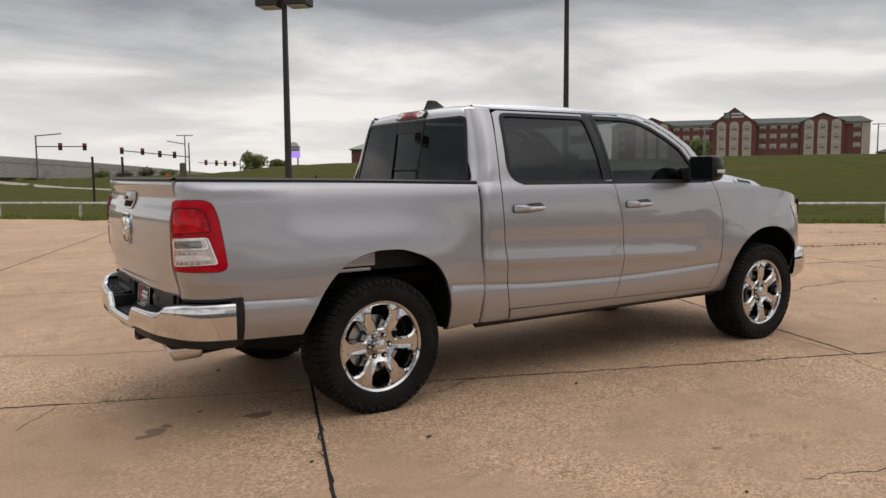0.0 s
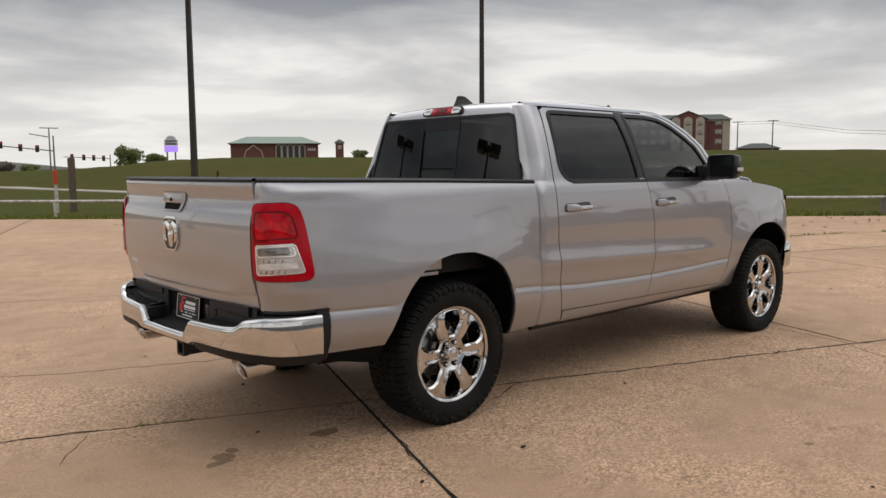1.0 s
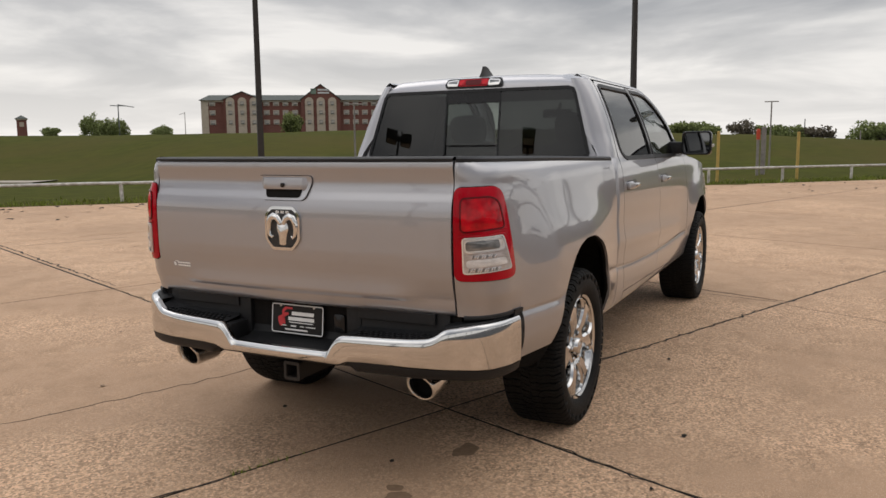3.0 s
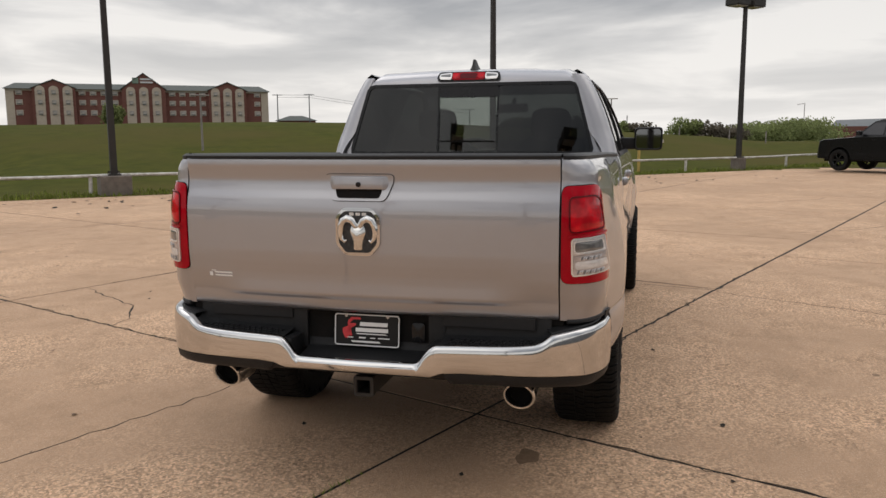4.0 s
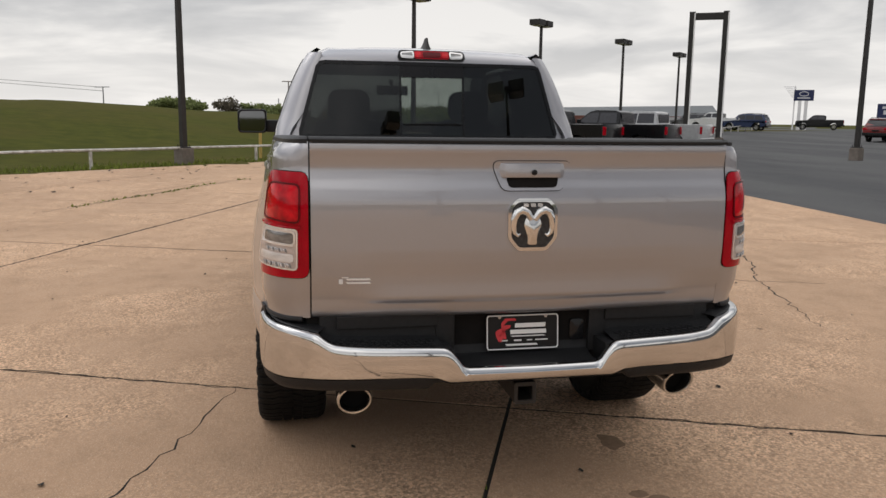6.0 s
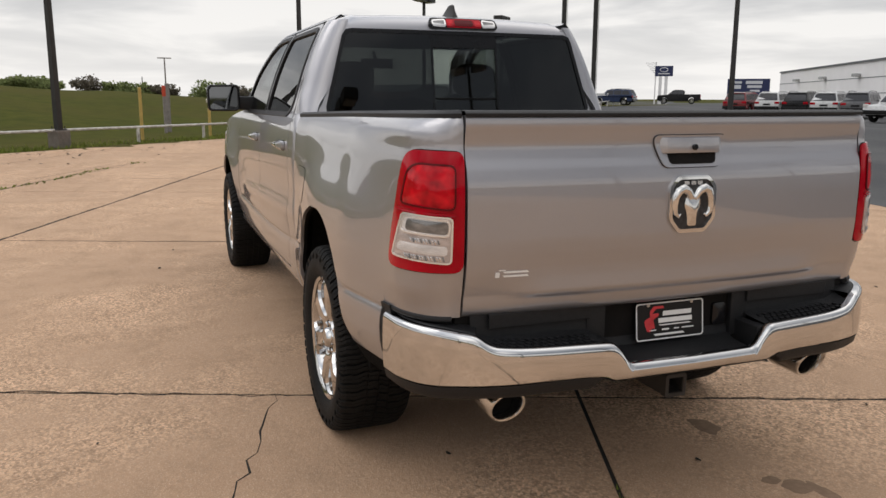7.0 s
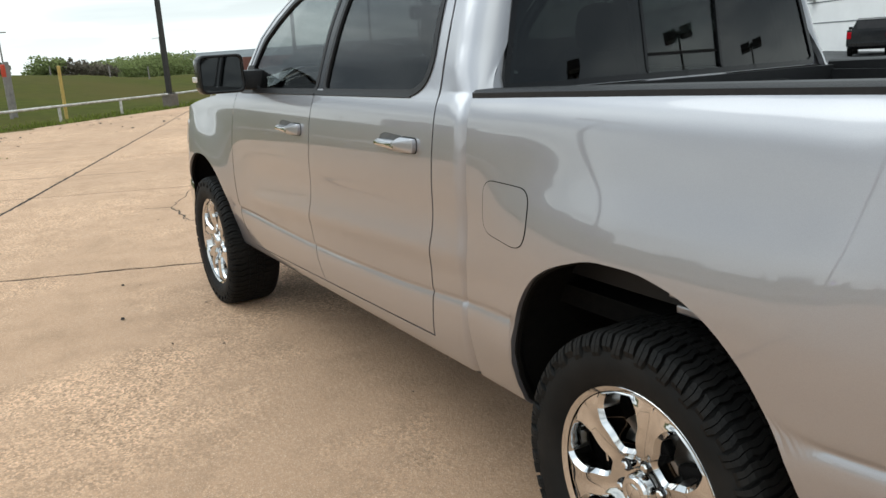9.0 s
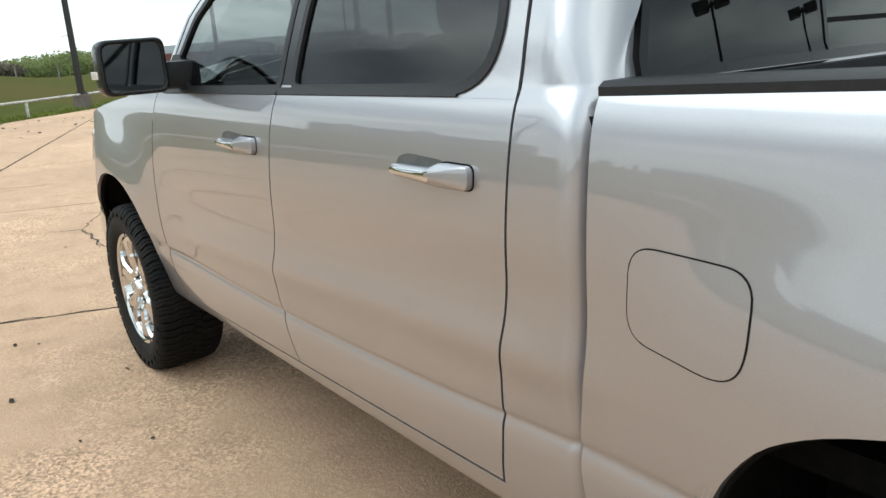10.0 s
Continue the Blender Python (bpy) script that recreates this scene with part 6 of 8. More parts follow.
for loop in ([(0.104, 0.672), (0.094, 0.650), (0.080, 0.650), (0.066, 0.700), (0.050, 0.700), (0.046, 0.712), (0.072, 0.712), (0.078, 0.704), (0.088, 0.664), (0.094, 0.676), (0.076, 0.690), (0.080, 0.702), (0.106, 0.690)],
             [(0.062, 0.728), (0.026, 0.728), (0.028, 0.737), (0.068, 0.737), (0.082, 0.722), (0.084, 0.712), (0.074, 0.712)], [(0.074, 0.712), (0.084, 0.712), (0.074, 0.660), (0.064, 0.660)]):
    patch(bm, plate_face, loop, 1, lift=0.0056, thick=0.0012, rings=1, n_=40, inside=PIN)
part("plate_mark", bm, "red_print", plate)
for y0, y1, z0, z1 in ((0.032, -0.088, 0.702, 0.718), (0.052, -0.092, 0.678, 0.694), (0.052, -0.090, 0.668, 0.672), (0.088, 0.060, 0.652, 0.656), (0.036, 0.006, 0.651, 0.657), (-0.014, -0.036, 0.652, 0.656), (-0.046, -0.098, 0.652, 0.656), (0.072, -0.060, 0.634, 0.641)):
    bm = bmesh.new()
    patch(bm, plate_face, [(y1, z0), (y0, z0), (y0 - 0.003, z1), (y1 - 0.003, z1)], 1, lift=0.0056, thick=0.0012, rings=1, n_=16, inside=PIN)
    part("plate_bar", bm, "white_print", plate)
for y in (-0.09, 0.09):
    bm = bmesh.new()
    tube(bm, [(-1.112, y, 0.743), (-1.120, y, 0.743)], 0.006, 8)
    part("plate_screw", bm, "steel", plate)

# fuel door on the left bed side
bm = bmesh.new()
fl = rounded([(0.640, 1.116), (0.412, 1.110), (0.412, 0.968), (0.455, 0.936), (0.642, 0.958)], 0.05, 6)
ring(bm, body, grow(fl, 0.0008), grow(fl, -0.0018), 1, lift=0.0012, thick=0.003, n_=90, steps=1)
fd = part("fuel_door", bm, "dark", truck, "silver fuel door with rounded corners")
bm = bmesh.new()
patch(bm, body, grow(fl, -0.0018), 1, lift=0.0018, thick=0.003, rings=6, n_=70)
part("fuel_flap", bm, "paint", fd, smooth=40)

# cabin
def cushion(bm_, a, c, h, m, p=0.45):
    """A padded block with soft edges, standing on its base."""
    def pw(v):
        return math.copysign(abs(v) ** p, v)
    rows_ = []
    for i in range(13):
        t = -math.pi / 2 + math.pi * i / 12
        rows_.append([m @ Vector((a * pw(math.cos(t)) * pw(math.cos(u)), c * pw(math.cos(t)) * pw(math.sin(u)), h / 2 + h / 2 * pw(math.sin(t)))) for u in [math.tau * k / 28 for k in range(29)]])
    grid(bm_, rows_)


for x, nm in ((2.05, "front_seat"), (1.10, "rear_seat")):
    for y in (-0.42, 0.42):
        bm = bmesh.new()
        cushion(bm, 0.28, 0.26, 0.20, pose(x, y, 0.77))
        st = part(nm, bm, "interior", truck, "dark cloth seat", smooth=60)
        bm = bmesh.new()
        cushion(bm, 0.085, 0.25, 0.56 if nm == 'front_seat' else 0.36, pose(x - 0.26, y, 0.92, 0, -12, 0))
        part("seat_back", bm, "interior", st, smooth=60)
        bm = bmesh.new()
        cushion(bm, 0.055, 0.145, 0.22, pose(x - 0.40, y, 1.45 if nm == 'front_seat' else 1.10, 0, -8, 0), 0.6)
        part("head_restraint", bm, "interior", st, smooth=60)
bm = bmesh.new()
box(bm, (2.75, -0.78, 1.0), (3.15, 0.78, 1.30), 0.06)
part("dashboard", bm, "interior", truck)
bm = bmesh.new()
pts = [(2.62 - 0.06 * math.sin(a), 0.42 + 0.19 * math.cos(a), 1.20 + 0.18 * math.sin(a)) for a in [math.tau * k / 24 for k in range(25)]]
tube(bm, pts, 0.016, 8, cap=False)
part("steering_wheel", bm, "interior", truck)
bm = bmesh.new()
box(bm, (2.50, -0.125, 1.66), (2.53, 0.125, 1.735), 0.012)
part("cabin_mirror", bm, "gloss_black", truck)
bm = bmesh.new()
tube(bm, [(2.53, 0, 1.72), (2.60, 0, 1.78)], 0.015, 8)
part("mirror_stalk", bm, "interior", truck)


# ---- wheels ----
def rim_depth(r):
    return RIMD(r)


RIMD = curve([0.0, 0.05, 0.072, 0.10, 0.14, 0.20, 0.235, 0.258, 0.27], [-0.032, -0.032, -0.026, -0.012, -0.002, 0.002, 0.0, -0.004, 0.0])


def hole_loop(n_, d=0.0):
    """One opening of the rim about the +x spoke gap, as (radius, angle) turned to plane x, z."""
    base = rounded([(0.106 - d, -0.022 - d * 0.6), (0.146 - d * 0.3, -0.037 - d), (0.176 - d * 0.3, -0.057 - d), (0.214, -0.060 - d), (0.240 + d * 0.6, -0.047 - d), (0.246 + d * 0.6, 0.0), (0.240 + d * 0.6, 0.047 + d), (0.214, 0.060 + d), (0.176 - d * 0.3, 0.057 + d), (0.146 - d * 0.3, 0.037 + d), (0.106 - d, 0.022 + d * 0.6)], 0.008, 3)
    return base


bm = bmesh.new()
NH = 48
centre_h = Vector((0.175, 0.0))
for k in range(6):
    rot = Matrix.Rotation(radians(60 * k + 30), 2)
    # sector outline: two radial lines and two arcs
    sec = [Vector((0.262 * math.cos(a), 0.262 * math.sin(a))) for a in [radians(-30 + 60 * j / 20) for j in range(21)]] + [Vector((0.048 * math.cos(a), 0.048 * math.sin(a))) for a in [radians(30 - 60 * j / 8) for j in range(9)]]
    h0, h1 = hole_loop(NH, 0.011), hole_loop(NH, 0.001)

    def radial(loop, a):
        d = Vector((math.cos(a), math.sin(a)))
        best = 9
        for i in range(len(loop)):
            p, q = loop[i], loop[(i + 1) % len(loop)]
            e = q - p
            den = d.x * e.y - d.y * e.x
            if abs(den) < 1e-12:
                continue
            w = p - centre_h
            t, u = (w.x * e.y - w.y * e.x) / den, (w.x * d.y - w.y * d.x) / den
            if t > 0 and -1e-6 <= u <= 1 + 1e-6:
                best = min(best, t)
        return centre_h + d * best
    angs = [math.tau * (i + 0.0) / NH for i in range(NH)]
    ro, r0, r1 = [radial(sec, a) for a in angs], [radial(h0, a) for a in angs], [radial(h1, a) for a in angs]

    def rv(q, extra=0.0):
        p = rot @ q
        return bm.verts.new((p.x, rim_depth(q.length) + extra, p.y))
    L0 = [rv(q, -0.005) for q in ro]
    L1 = [rv(q.lerp(r, 0.35), -0.0045) for q, r in zip(ro, r0)]
    L15 = [rv(q.lerp(r, 0.75), -0.001) for q, r in zip(ro, r0)]
    L2 = [rv(q) for q in r0]
    L3 = [rv(q, -0.013) for q in r1]
    L4 = [rv(q.lerp(centre_h, 0.06), -0.065) for q in r1]
    for A, B in ((L0, L1), (L1, L15), (L15, L2), (L2, L3), (L3, L4)):
        for i in range(NH):
            bm.faces.new((A[i], A[(i + 1) % NH], B[(i + 1) % NH], B[i]))
lathe(bm, [(-0.035, 0.030), (-0.032, 0.052)], 36)
lathe(bm, [(-0.004, 0.258), (0.001, 0.266), (0.004, 0.272), (0.0, 0.277), (-0.012, 0.274), (-0.02, 0.262), (-0.09, 0.248), (-0.22, 0.245)], 64)
bmesh.ops.remove_doubles(bm, verts=bm.verts, dist=0.0003)
rim_mesh = mesh_of(bm, "wheel", "chrome", 32)
bm = bmesh.new()
carc = [(-0.262, 0.262), (-0.275, 0.285), (-0.285, 0.320), (-0.284, 0.352), (-0.270, 0.382), (-0.24, 0.399), (-0.12, 0.404), (-0.02, 0.399), (0.010, 0.382), (0.024, 0.352), (0.025, 0.320), (0.015, 0.288), (0.004, 0.274)]
lathe(bm, carc, 72)
tyre_mesh = mesh_of(bm, "tyre", "rubber", 50)
bm = bmesh.new()
NT = 62
SHOULDER = [(0.048, 0.4110), (0.066, 0.4112), (0.084, 0.4108), (0.100, 0.4100), (0.116, 0.4090), (0.132, 0.4050), (0.146, 0.3950), (0.1545, 0.3800), (0.1580, 0.3640)]
MIDDLE = [(0.003, 0.4118), (0.018, 0.4120), (0.032, 0.4118), (0.044, 0.4112)]


def lug(bm_, line, side, a0, half, slant, zig, deep, seed):
    """One rubber block along a line over the crown: its edges run in a zigzag."""
    tops, feet = [], []
    for i, (d, r) in enumerate(line):
        a = a0 + slant * d + zig * (1 if (i // 2) % 2 else -1) + 0.0016 * math.sin(seed * 3.1 + i * 1.7)
        h = half * (1.0 + 0.10 * math.sin(seed * 1.9 + i * 2.3))
        y = -0.13 + side * d
        tops.append([bm_.verts.new((r * math.cos(a + k * h), y, r * math.sin(a + k * h))) for k in (-1, -0.09, 0.09, 1)])
        r2, y2 = r - deep, y - side * (0.006 if d > 0.12 else 0.0)
        feet.append([bm_.verts.new((r2 * math.cos(a + k * h), y2, r2 * math.sin(a + k * h))) for k in (-1.05, 0, 1.05)])
    for i in range(len(line) - 1):
        t0, t1, f0, f1 = tops[i], tops[i + 1], feet[i], feet[i + 1]
        bm_.faces.new((t0[0], t1[0], t1[1], t0[1]))
        bm_.faces.new((t0[2], t1[2], t1[3], t0[3]))
        bm_.faces.new((t0[1], t1[1], f1[1], f0[1]))
        bm_.faces.new((t0[2], t1[2], f1[1], f0[1]))
        bm_.faces.new((t0[0], t1[0], f1[0], f0[0]))
        bm_.faces.new((t0[3], t1[3], f1[2], f0[2]))
    for t_, f_ in ((tops[0], feet[0]), (tops[-1], feet[-1])):
        bm_.faces.new((t_[0], t_[1], f_[1], f_[0]))
        bm_.faces.new((t_[2], t_[3], f_[2], f_[1]))


for k in range(NT):
    a0 = math.tau * k / NT
    for side in (1, -1):
        sh = 0.5 * math.tau / NT if side < 0 else 0.0
        lug(bm, SHOULDER if k % 2 else SHOULDER[:-1], side, a0 + sh, 0.0375, side * 0.30, 0.0060, 0.017, k + 7 * side)
        lug(bm, MIDDLE, side, a0 + sh + 0.025, 0.0385, -side * 0.35, 0.0060, 0.011, k * 1.3 + side)
tread_mesh = mesh_of(bm, "tread", "rubber")
bm = bmesh.new()
lathe(bm, [(-0.030, 0.046), (-0.006, 0.044), (0.002, 0.038), (0.004, 0.028), (0.002, 0.024), (0.006, 0.016), (0.007, 0.001)], 30)
cap_mesh = mesh_of(bm, "centre_cap", "chrome", 35)
bm = bmesh.new()
lathe(bm, [(-0.03, 0.0125), (-0.006, 0.0120), (-0.002, 0.009), (0.0, 0.001)], 6)
nut_mesh = mesh_of(bm, "lug_nut", "chrome", 30)
bm = bmesh.new()
lathe(bm, [(-0.004, 0.018), (0.0, 0.0175), (-0.002, 0.010)], 16)
pocket_mesh = mesh_of(bm, "lug_pocket", "gloss_black", 30)
bm = bmesh.new()
lathe(bm, [(-0.10, 0.03), (-0.10, 0.175), (-0.125, 0.175), (-0.125, 0.03)], 40)
disc_mesh = mesh_of(bm, "brake_disc", "steel", 40)
bm = bmesh.new()
lathe(bm, [(-0.135, 0.001), (-0.135, 0.243)], 40)
box(bm, (-0.17, -0.14, -0.06), (-0.09, -0.075, 0.06), 0.01)
back_mesh = mesh_of(bm, "dust_shield", "dark")
for x, y in ((0, 0.980), (0, -0.963), (3.672, 0.998), (3.672, -0.998)):
    w = new("wheel", rim_mesh)
    w.parent = truck
    tagged(w, "six-spoke chrome wheel with a chunky all-terrain tyre")
    w.location = (x, y, 0.398)
    w.rotation_euler = (0, radians(17 if x == 0 else 40), 0) if y > 0 else (0, radians(0 if x == 0 else 33), radians(180))
    for nm, me in (("tyre", tyre_mesh), ("tread", tread_mesh), ("centre_cap", cap_mesh), ("brake_disc", disc_mesh), ("dust_shield", back_mesh)):
        c = new(nm, me)
        c.parent = w
    for k in range(6):
        c = new("lug_nut", nut_mesh)
        c.parent = w
        a = radians(60 * k)
        c.location = (0.070 * math.cos(a), -0.012, 0.070 * math.sin(a))
        c = new("lug_pocket", pocket_mesh)
        c.parent = w
        c.location = (0.070 * math.cos(a), -0.0235, 0.070 * math.sin(a))


# ---- far things ----
def polar(az, d, eye=(-3.0, -3.0)):
    return (eye[0] + d * math.cos(radians(az)), eye[1] + d * math.sin(radians(az)))


def rise(el_, d):
    return 1.45 + d * math.tan(radians(el_))


def leaf_cloud(bm_, c, rx, ry, rz, n_, size, seed, gap=0.35):
    """Small leaf clumps scattered through an uneven crown."""
    rng = random.Random(seed)
    made = 0
    while made < n_:
        p = Vector((rng.uniform(-1, 1), rng.uniform(-1, 1), rng.uniform(-1, 1)))
        q = p.length
        lim = 0.78 + 0.42 * noise.noise(p * 1.9 + Vector((seed * 3.7, 0, 0)))
        if q > lim or (noise.noise(p * 3.1 + Vector((0, seed, 0))) < -gap):
            continue
        o = Vector((c[0] + p.x * rx, c[1] + p.y * ry, c[2] + p.z * rz))
        a = Vector((rng.gauss(0, 1), rng.gauss(0, 1), rng.gauss(0, 1))).normalized()
        b_ = a.orthogonal().normalized()
        s = size * rng.uniform(0.6, 1.4)
        e = a.cross(b_)
        vs_ = [bm_.verts.new(o + b_ * s * u + e * s * v * 0.7) for u, v in ((-1, -0.3), (0, -1), (1, 0.2), (0.1, 1))]
        bm_.faces.new(vs_)
        made += 1


def tree(name, label, x, y, h, w, seed, leaf="leaf", n_=700, dense=0.35, z0=None):
    z0 = terrain(x, y) if z0 is None else z0
    t = thing(name, label, "tree", at=(x, y, z0 - 0.1))
    rng = random.Random(seed)
    b = bmesh.new()
    lean = rng.uniform(-0.04, 0.04) * h
    tube(b, [(0, 0, 0), (lean * 0.4, 0, h * 0.3), (lean, 0.02 * h, h * 0.72)], [0.045 * h, 0.032 * h, 0.012 * h], 8)
    for k in range(6):
        a = math.tau * k / 6 + rng.uniform(-0.4, 0.4)
        z1 = h * rng.uniform(0.25, 0.5)
        tube(b, [(lean * z1 / h, 0, z1), (math.cos(a) * w * 0.25, math.sin(a) * w * 0.25, z1 + h * 0.16), (math.cos(a) * w * 0.42, math.sin(a) * w * 0.42, z1 + h * 0.30)], [0.018 * h, 0.011 * h, 0.004 * h], 5)
    part("trunk", b, "bark", t)
    b = bmesh.new()
    size = 0.036 * max(w, h)
    leaf_cloud(b, (lean, 0, h * 0.46), w * 0.50, w * 0.50, h * 0.58, int(n_ * 2.2), size, seed, dense)
    for k in range(5):
        a = math.tau * k / 5 + seed
        leaf_cloud(b, (math.cos(a) * w * 0.30, math.sin(a) * w * 0.30, h * rng.uniform(0.3, 0.72)), w * 0.26, w * 0.26, h * 0.28, n_ // 2, size, seed + k, dense)
    part("crown", b, leaf, t)
    return t


def far_tree(az, el_top, d, w, seed, leaf="leaf", dense=0.35, n_=600, label="leafy green tree on the embankment skyline"):
    x, y = polar(az, d)
    z0 = terrain(x, y)
    h = max(1.2, rise(el_top, d) - z0)
    tree("tree", label, x, y, h * 1.35, w, seed, leaf, n_, dense, z0 - 0.33 * h)


far_tree(68.9, 1.75, 110, 3.8, 11, label="dense green tree on the embankment skyline")
far_tree(67.2, 0.95, 112, 3.0, 12)
far_tree(50.6, 2.25, 150, 5.2, 13)
far_tree(49.3, 2.0, 152, 5.0, 14)
far_tree(46.4, 1.45, 150, 4.0, 15)
far_tree(53.2, 1.35, 150, 3.2, 16)
far_tree(37.6, 2.35, 178, 5.0, 17, label="tall green tree before the brick hotel")
for k, (az, e_, w, lf) in enumerate(((6.5, 1.50, 3.2, "leaf_dry"), (4.6, 1.15, 3.4, "leaf"), (3.4, 1.0, 3.0, "leaf"), (1.9, 0.85, 3.4, "leaf_dry"), (-1.2, 1.35, 3.8, "leaf"), (-2.5, 1.2, 3.6, "leaf_dry"), (-4.2, 0.75, 3.6, "leaf_dry"), (10.5, 0.95, 3.6, "leaf"), (9.0, 0.85, 3.4, "leaf"))):
    far_tree(az, e_, 78, w, 30 + k, lf, 0.25 if lf == "leaf" else 0.05, 420 if lf == "leaf" else 260, "leafy green tree on the embankment skyline" if lf == "leaf" else "half-bare tree with thin twigs on the skyline")
for k in range(9):
    az = 75 + k * 1.4
    far_tree(az, 0.42 + 0.2 * math.sin(k * 2.1), 165, 3.6, 60 + k, "leaf_dry" if k % 3 else "leaf", 0.1, 300, "hazy tree beyond the overpass")
# woods right of the embankment
b = bmesh.new()
for k in range(26):
    az = -4.6 - 5.4 * k / 25
    d = 92 + 10 * math.sin(k * 1.7)
    x, y = polar(az, d)
    h = rise(0.55 + 0.28 * smooth01((-5 - az) / 3) + 0.14 * math.sin(k * 2.3), d)
    leaf_cloud(b, (x, y, h * 0.5), 2.8, 2.8, h * 0.66, 1300, 0.115, 100 + k, 0.6)
solo("woods", b, "leaf", "thick green woods edge beyond the grass", "woods", kind="stuff")

# ---- brick hotel ----
HD = 210.0
hx, hy = polar(35.6, HD, (-3.0, -3.5))
hz0 = rise(0.80, HD)
hotel = thing("brick_hotel", "red brick hotel with cream bays and grey roofs on the hill", "hotel", at=(hx, hy, hz0), turn=35.6 - 90)
# local: x along the front (viewer's right is +x), -y towards the viewer
WH = rise(3.16, HD) - hz0


def add_gable(cx, half, peak):
    b_ = bmesh.new()
    prof = [(cx - half, 0), (cx + half, 0), (cx + half, WH), (cx, peak), (cx - half, WH)]
    f0, f1 = [b_.verts.new((x, -1.2, z)) for x, z in prof], [b_.verts.new((x, 6.0, z)) for x, z in prof]
    b_.faces.new(f0), b_.faces.new(f1[::-1])
    for i in range(5):
        b_.faces.new((f0[i], f1[i], f1[(i + 1) % 5], f0[(i + 1) % 5]))
    part("gable", b_, "brick", hotel)
    b_ = bmesh.new()
    for sgn in (-1, 1):
        lo = [(cx + sgn * (half + 0.3), WH - 0.12), (cx, peak + 0.02), (cx, peak + 0.24), (cx + sgn * (half + 0.3), WH + 0.10)]
        f0, f1 = [b_.verts.new((x, -1.4, z)) for x, z in lo], [b_.verts.new((x, 6.2, z)) for x, z in lo]
        b_.faces.new(f0), b_.faces.new(f1)
        for i in range(4):
            b_.faces.new((f0[i], f1[i], f1[(i + 1) % 4], f0[(i + 1) % 4]))
    part("gable_roof", b_, "roof_grey", hotel)


b = bmesh.new()
box(b, (-30, 0, -1.0), (30, 16, WH))
part("wall", b, "brick", hotel)
b = bmesh.new()
for x0, x1 in ((-30.6, 30.6),):
    pr = [(-0.6, WH - 0.1), (5.0, WH + 1.5), (11.0, WH + 1.5), (16.6, WH - 0.1)]
    f0, f1 = [b.verts.new((x0 + (2 if 0 < i < 3 else 0), y, z)) for i, (y, z) in enumerate(pr)], [b.verts.new((x1 - (2 if 0 < i < 3 else 0), y, z)) for i, (y, z) in enumerate(pr)]
    b.faces.new(f0), b.faces.new(f1[::-1])
    for i in range(4):
        b.faces.new((f0[i], f0[(i + 1) % 4], f1[(i + 1) % 4], f1[i]))
part("roof", b, "roof_grey", hotel)
add_gable(0.0, 5.0, rise(4.18, HD) - hz0)
add_gable(-19.8, 4.6, rise(3.68, HD) - hz0)
add_gable(19.8, 4.6, rise(3.68, HD) - hz0)
ROWZ = [rise(e_, HD) - hz0 for e_ in (2.91, 2.28, 1.62)]
b = bmesh.new()
box(b, (-0.75, -0.10, -0.62), (0.75, 0.05, 0.62))
frame_mesh = mesh_of(b, "window", "cream")
b = bmesh.new()
box(b, (-0.62, -0.16, -0.20), (0.62, -0.11, 0.50))
pane_mesh = mesh_of(b, "pane", "window")
b = bmesh.new()
box(b, (-0.5, -0.18, -0.52), (0.5, -0.12, -0.27))
vent_mesh = mesh_of(b, "vent_grille", "far_grey")


def hotel_window(x, y, z, w=1.0):
    o = new("window", frame_mesh)
    o.parent, o.location, o.scale = hotel, (x, y, z), (w, 1, 1)
    for nm, me in (("pane", pane_mesh), ("vent_grille", vent_mesh)):
        c = new(nm, me)
        c.parent = o


for gx in (-19.8, 0.0, 19.8):
    for dx in (-2.95, 0, 2.95):
        b = bmesh.new()
        arc = [(gx + dx - 1.05, -1.0), (gx + dx + 1.05, -1.0)] + [(gx + dx + 1.05 * math.cos(a), WH - 0.4 + 0.95 * math.sin(a)) for a in [math.pi * k / 10 for k in range(11)]]
        f0, f1 = [b.verts.new((x, -1.42, z)) for x, z in arc], [b.verts.new((x, -1.19, z)) for x, z in arc]
        b.faces.new(f0)
        for i in range(len(arc)):
            b.faces.new((f0[i], f1[i], f1[(i + 1) % len(arc)], f0[(i + 1) % len(arc)]))
        part("cream_bay", b, "cream", hotel, "cream stucco bay with an arched head")
        for z in ROWZ:
            hotel_window(gx + dx, -1.40, z, 0.85)
for x in (-27.3, 27.3):
    for z in ROWZ:
        hotel_window(x, 0.0, z)
for s_ in (-1, 1):
    for x in (6.6, 9.0, 11.4, 13.8):
        for z in ROWZ:
            hotel_window(s_ * x, 0.0, z)
    b = bmesh.new()
    box(b, (s_ * 29.2 - 0.9, -0.12, -1), (s_ * 29.2 + 0.9, 16.1, WH - 0.1))
    part("cream_corner", b, "cream", hotel)
b = bmesh.new()
box(b, (-30.1, -0.16, WH - 0.55), (30.1, 0.0, WH - 0.15))
part("cornice", b, "cream", hotel)
b = bmesh.new()
box(b, (-2.5, -1.35, WH + 1.4), (-1.1, -1.21, WH + 2.8))
part("sign_square", b, "roof_green", hotel, "plain green sign square")
for k in range(2):
    b = bmesh.new()
    box(b, (-0.7, -1.33, WH + 2.25 - 0.75 * k), (2.2, -1.21, WH + 2.65 - 0.75 * k))
    part("sign_bar", b, "sign_white", hotel)
# low roofs beside the hotel
bx, by = polar(25.5, 190)
b = bmesh.new()
z0 = rise(0.7, 190)
prism(b, [(-4.4, -3), (4.4, -3), (4.4, 3), (-4.4, 3)], -1, 1.4)
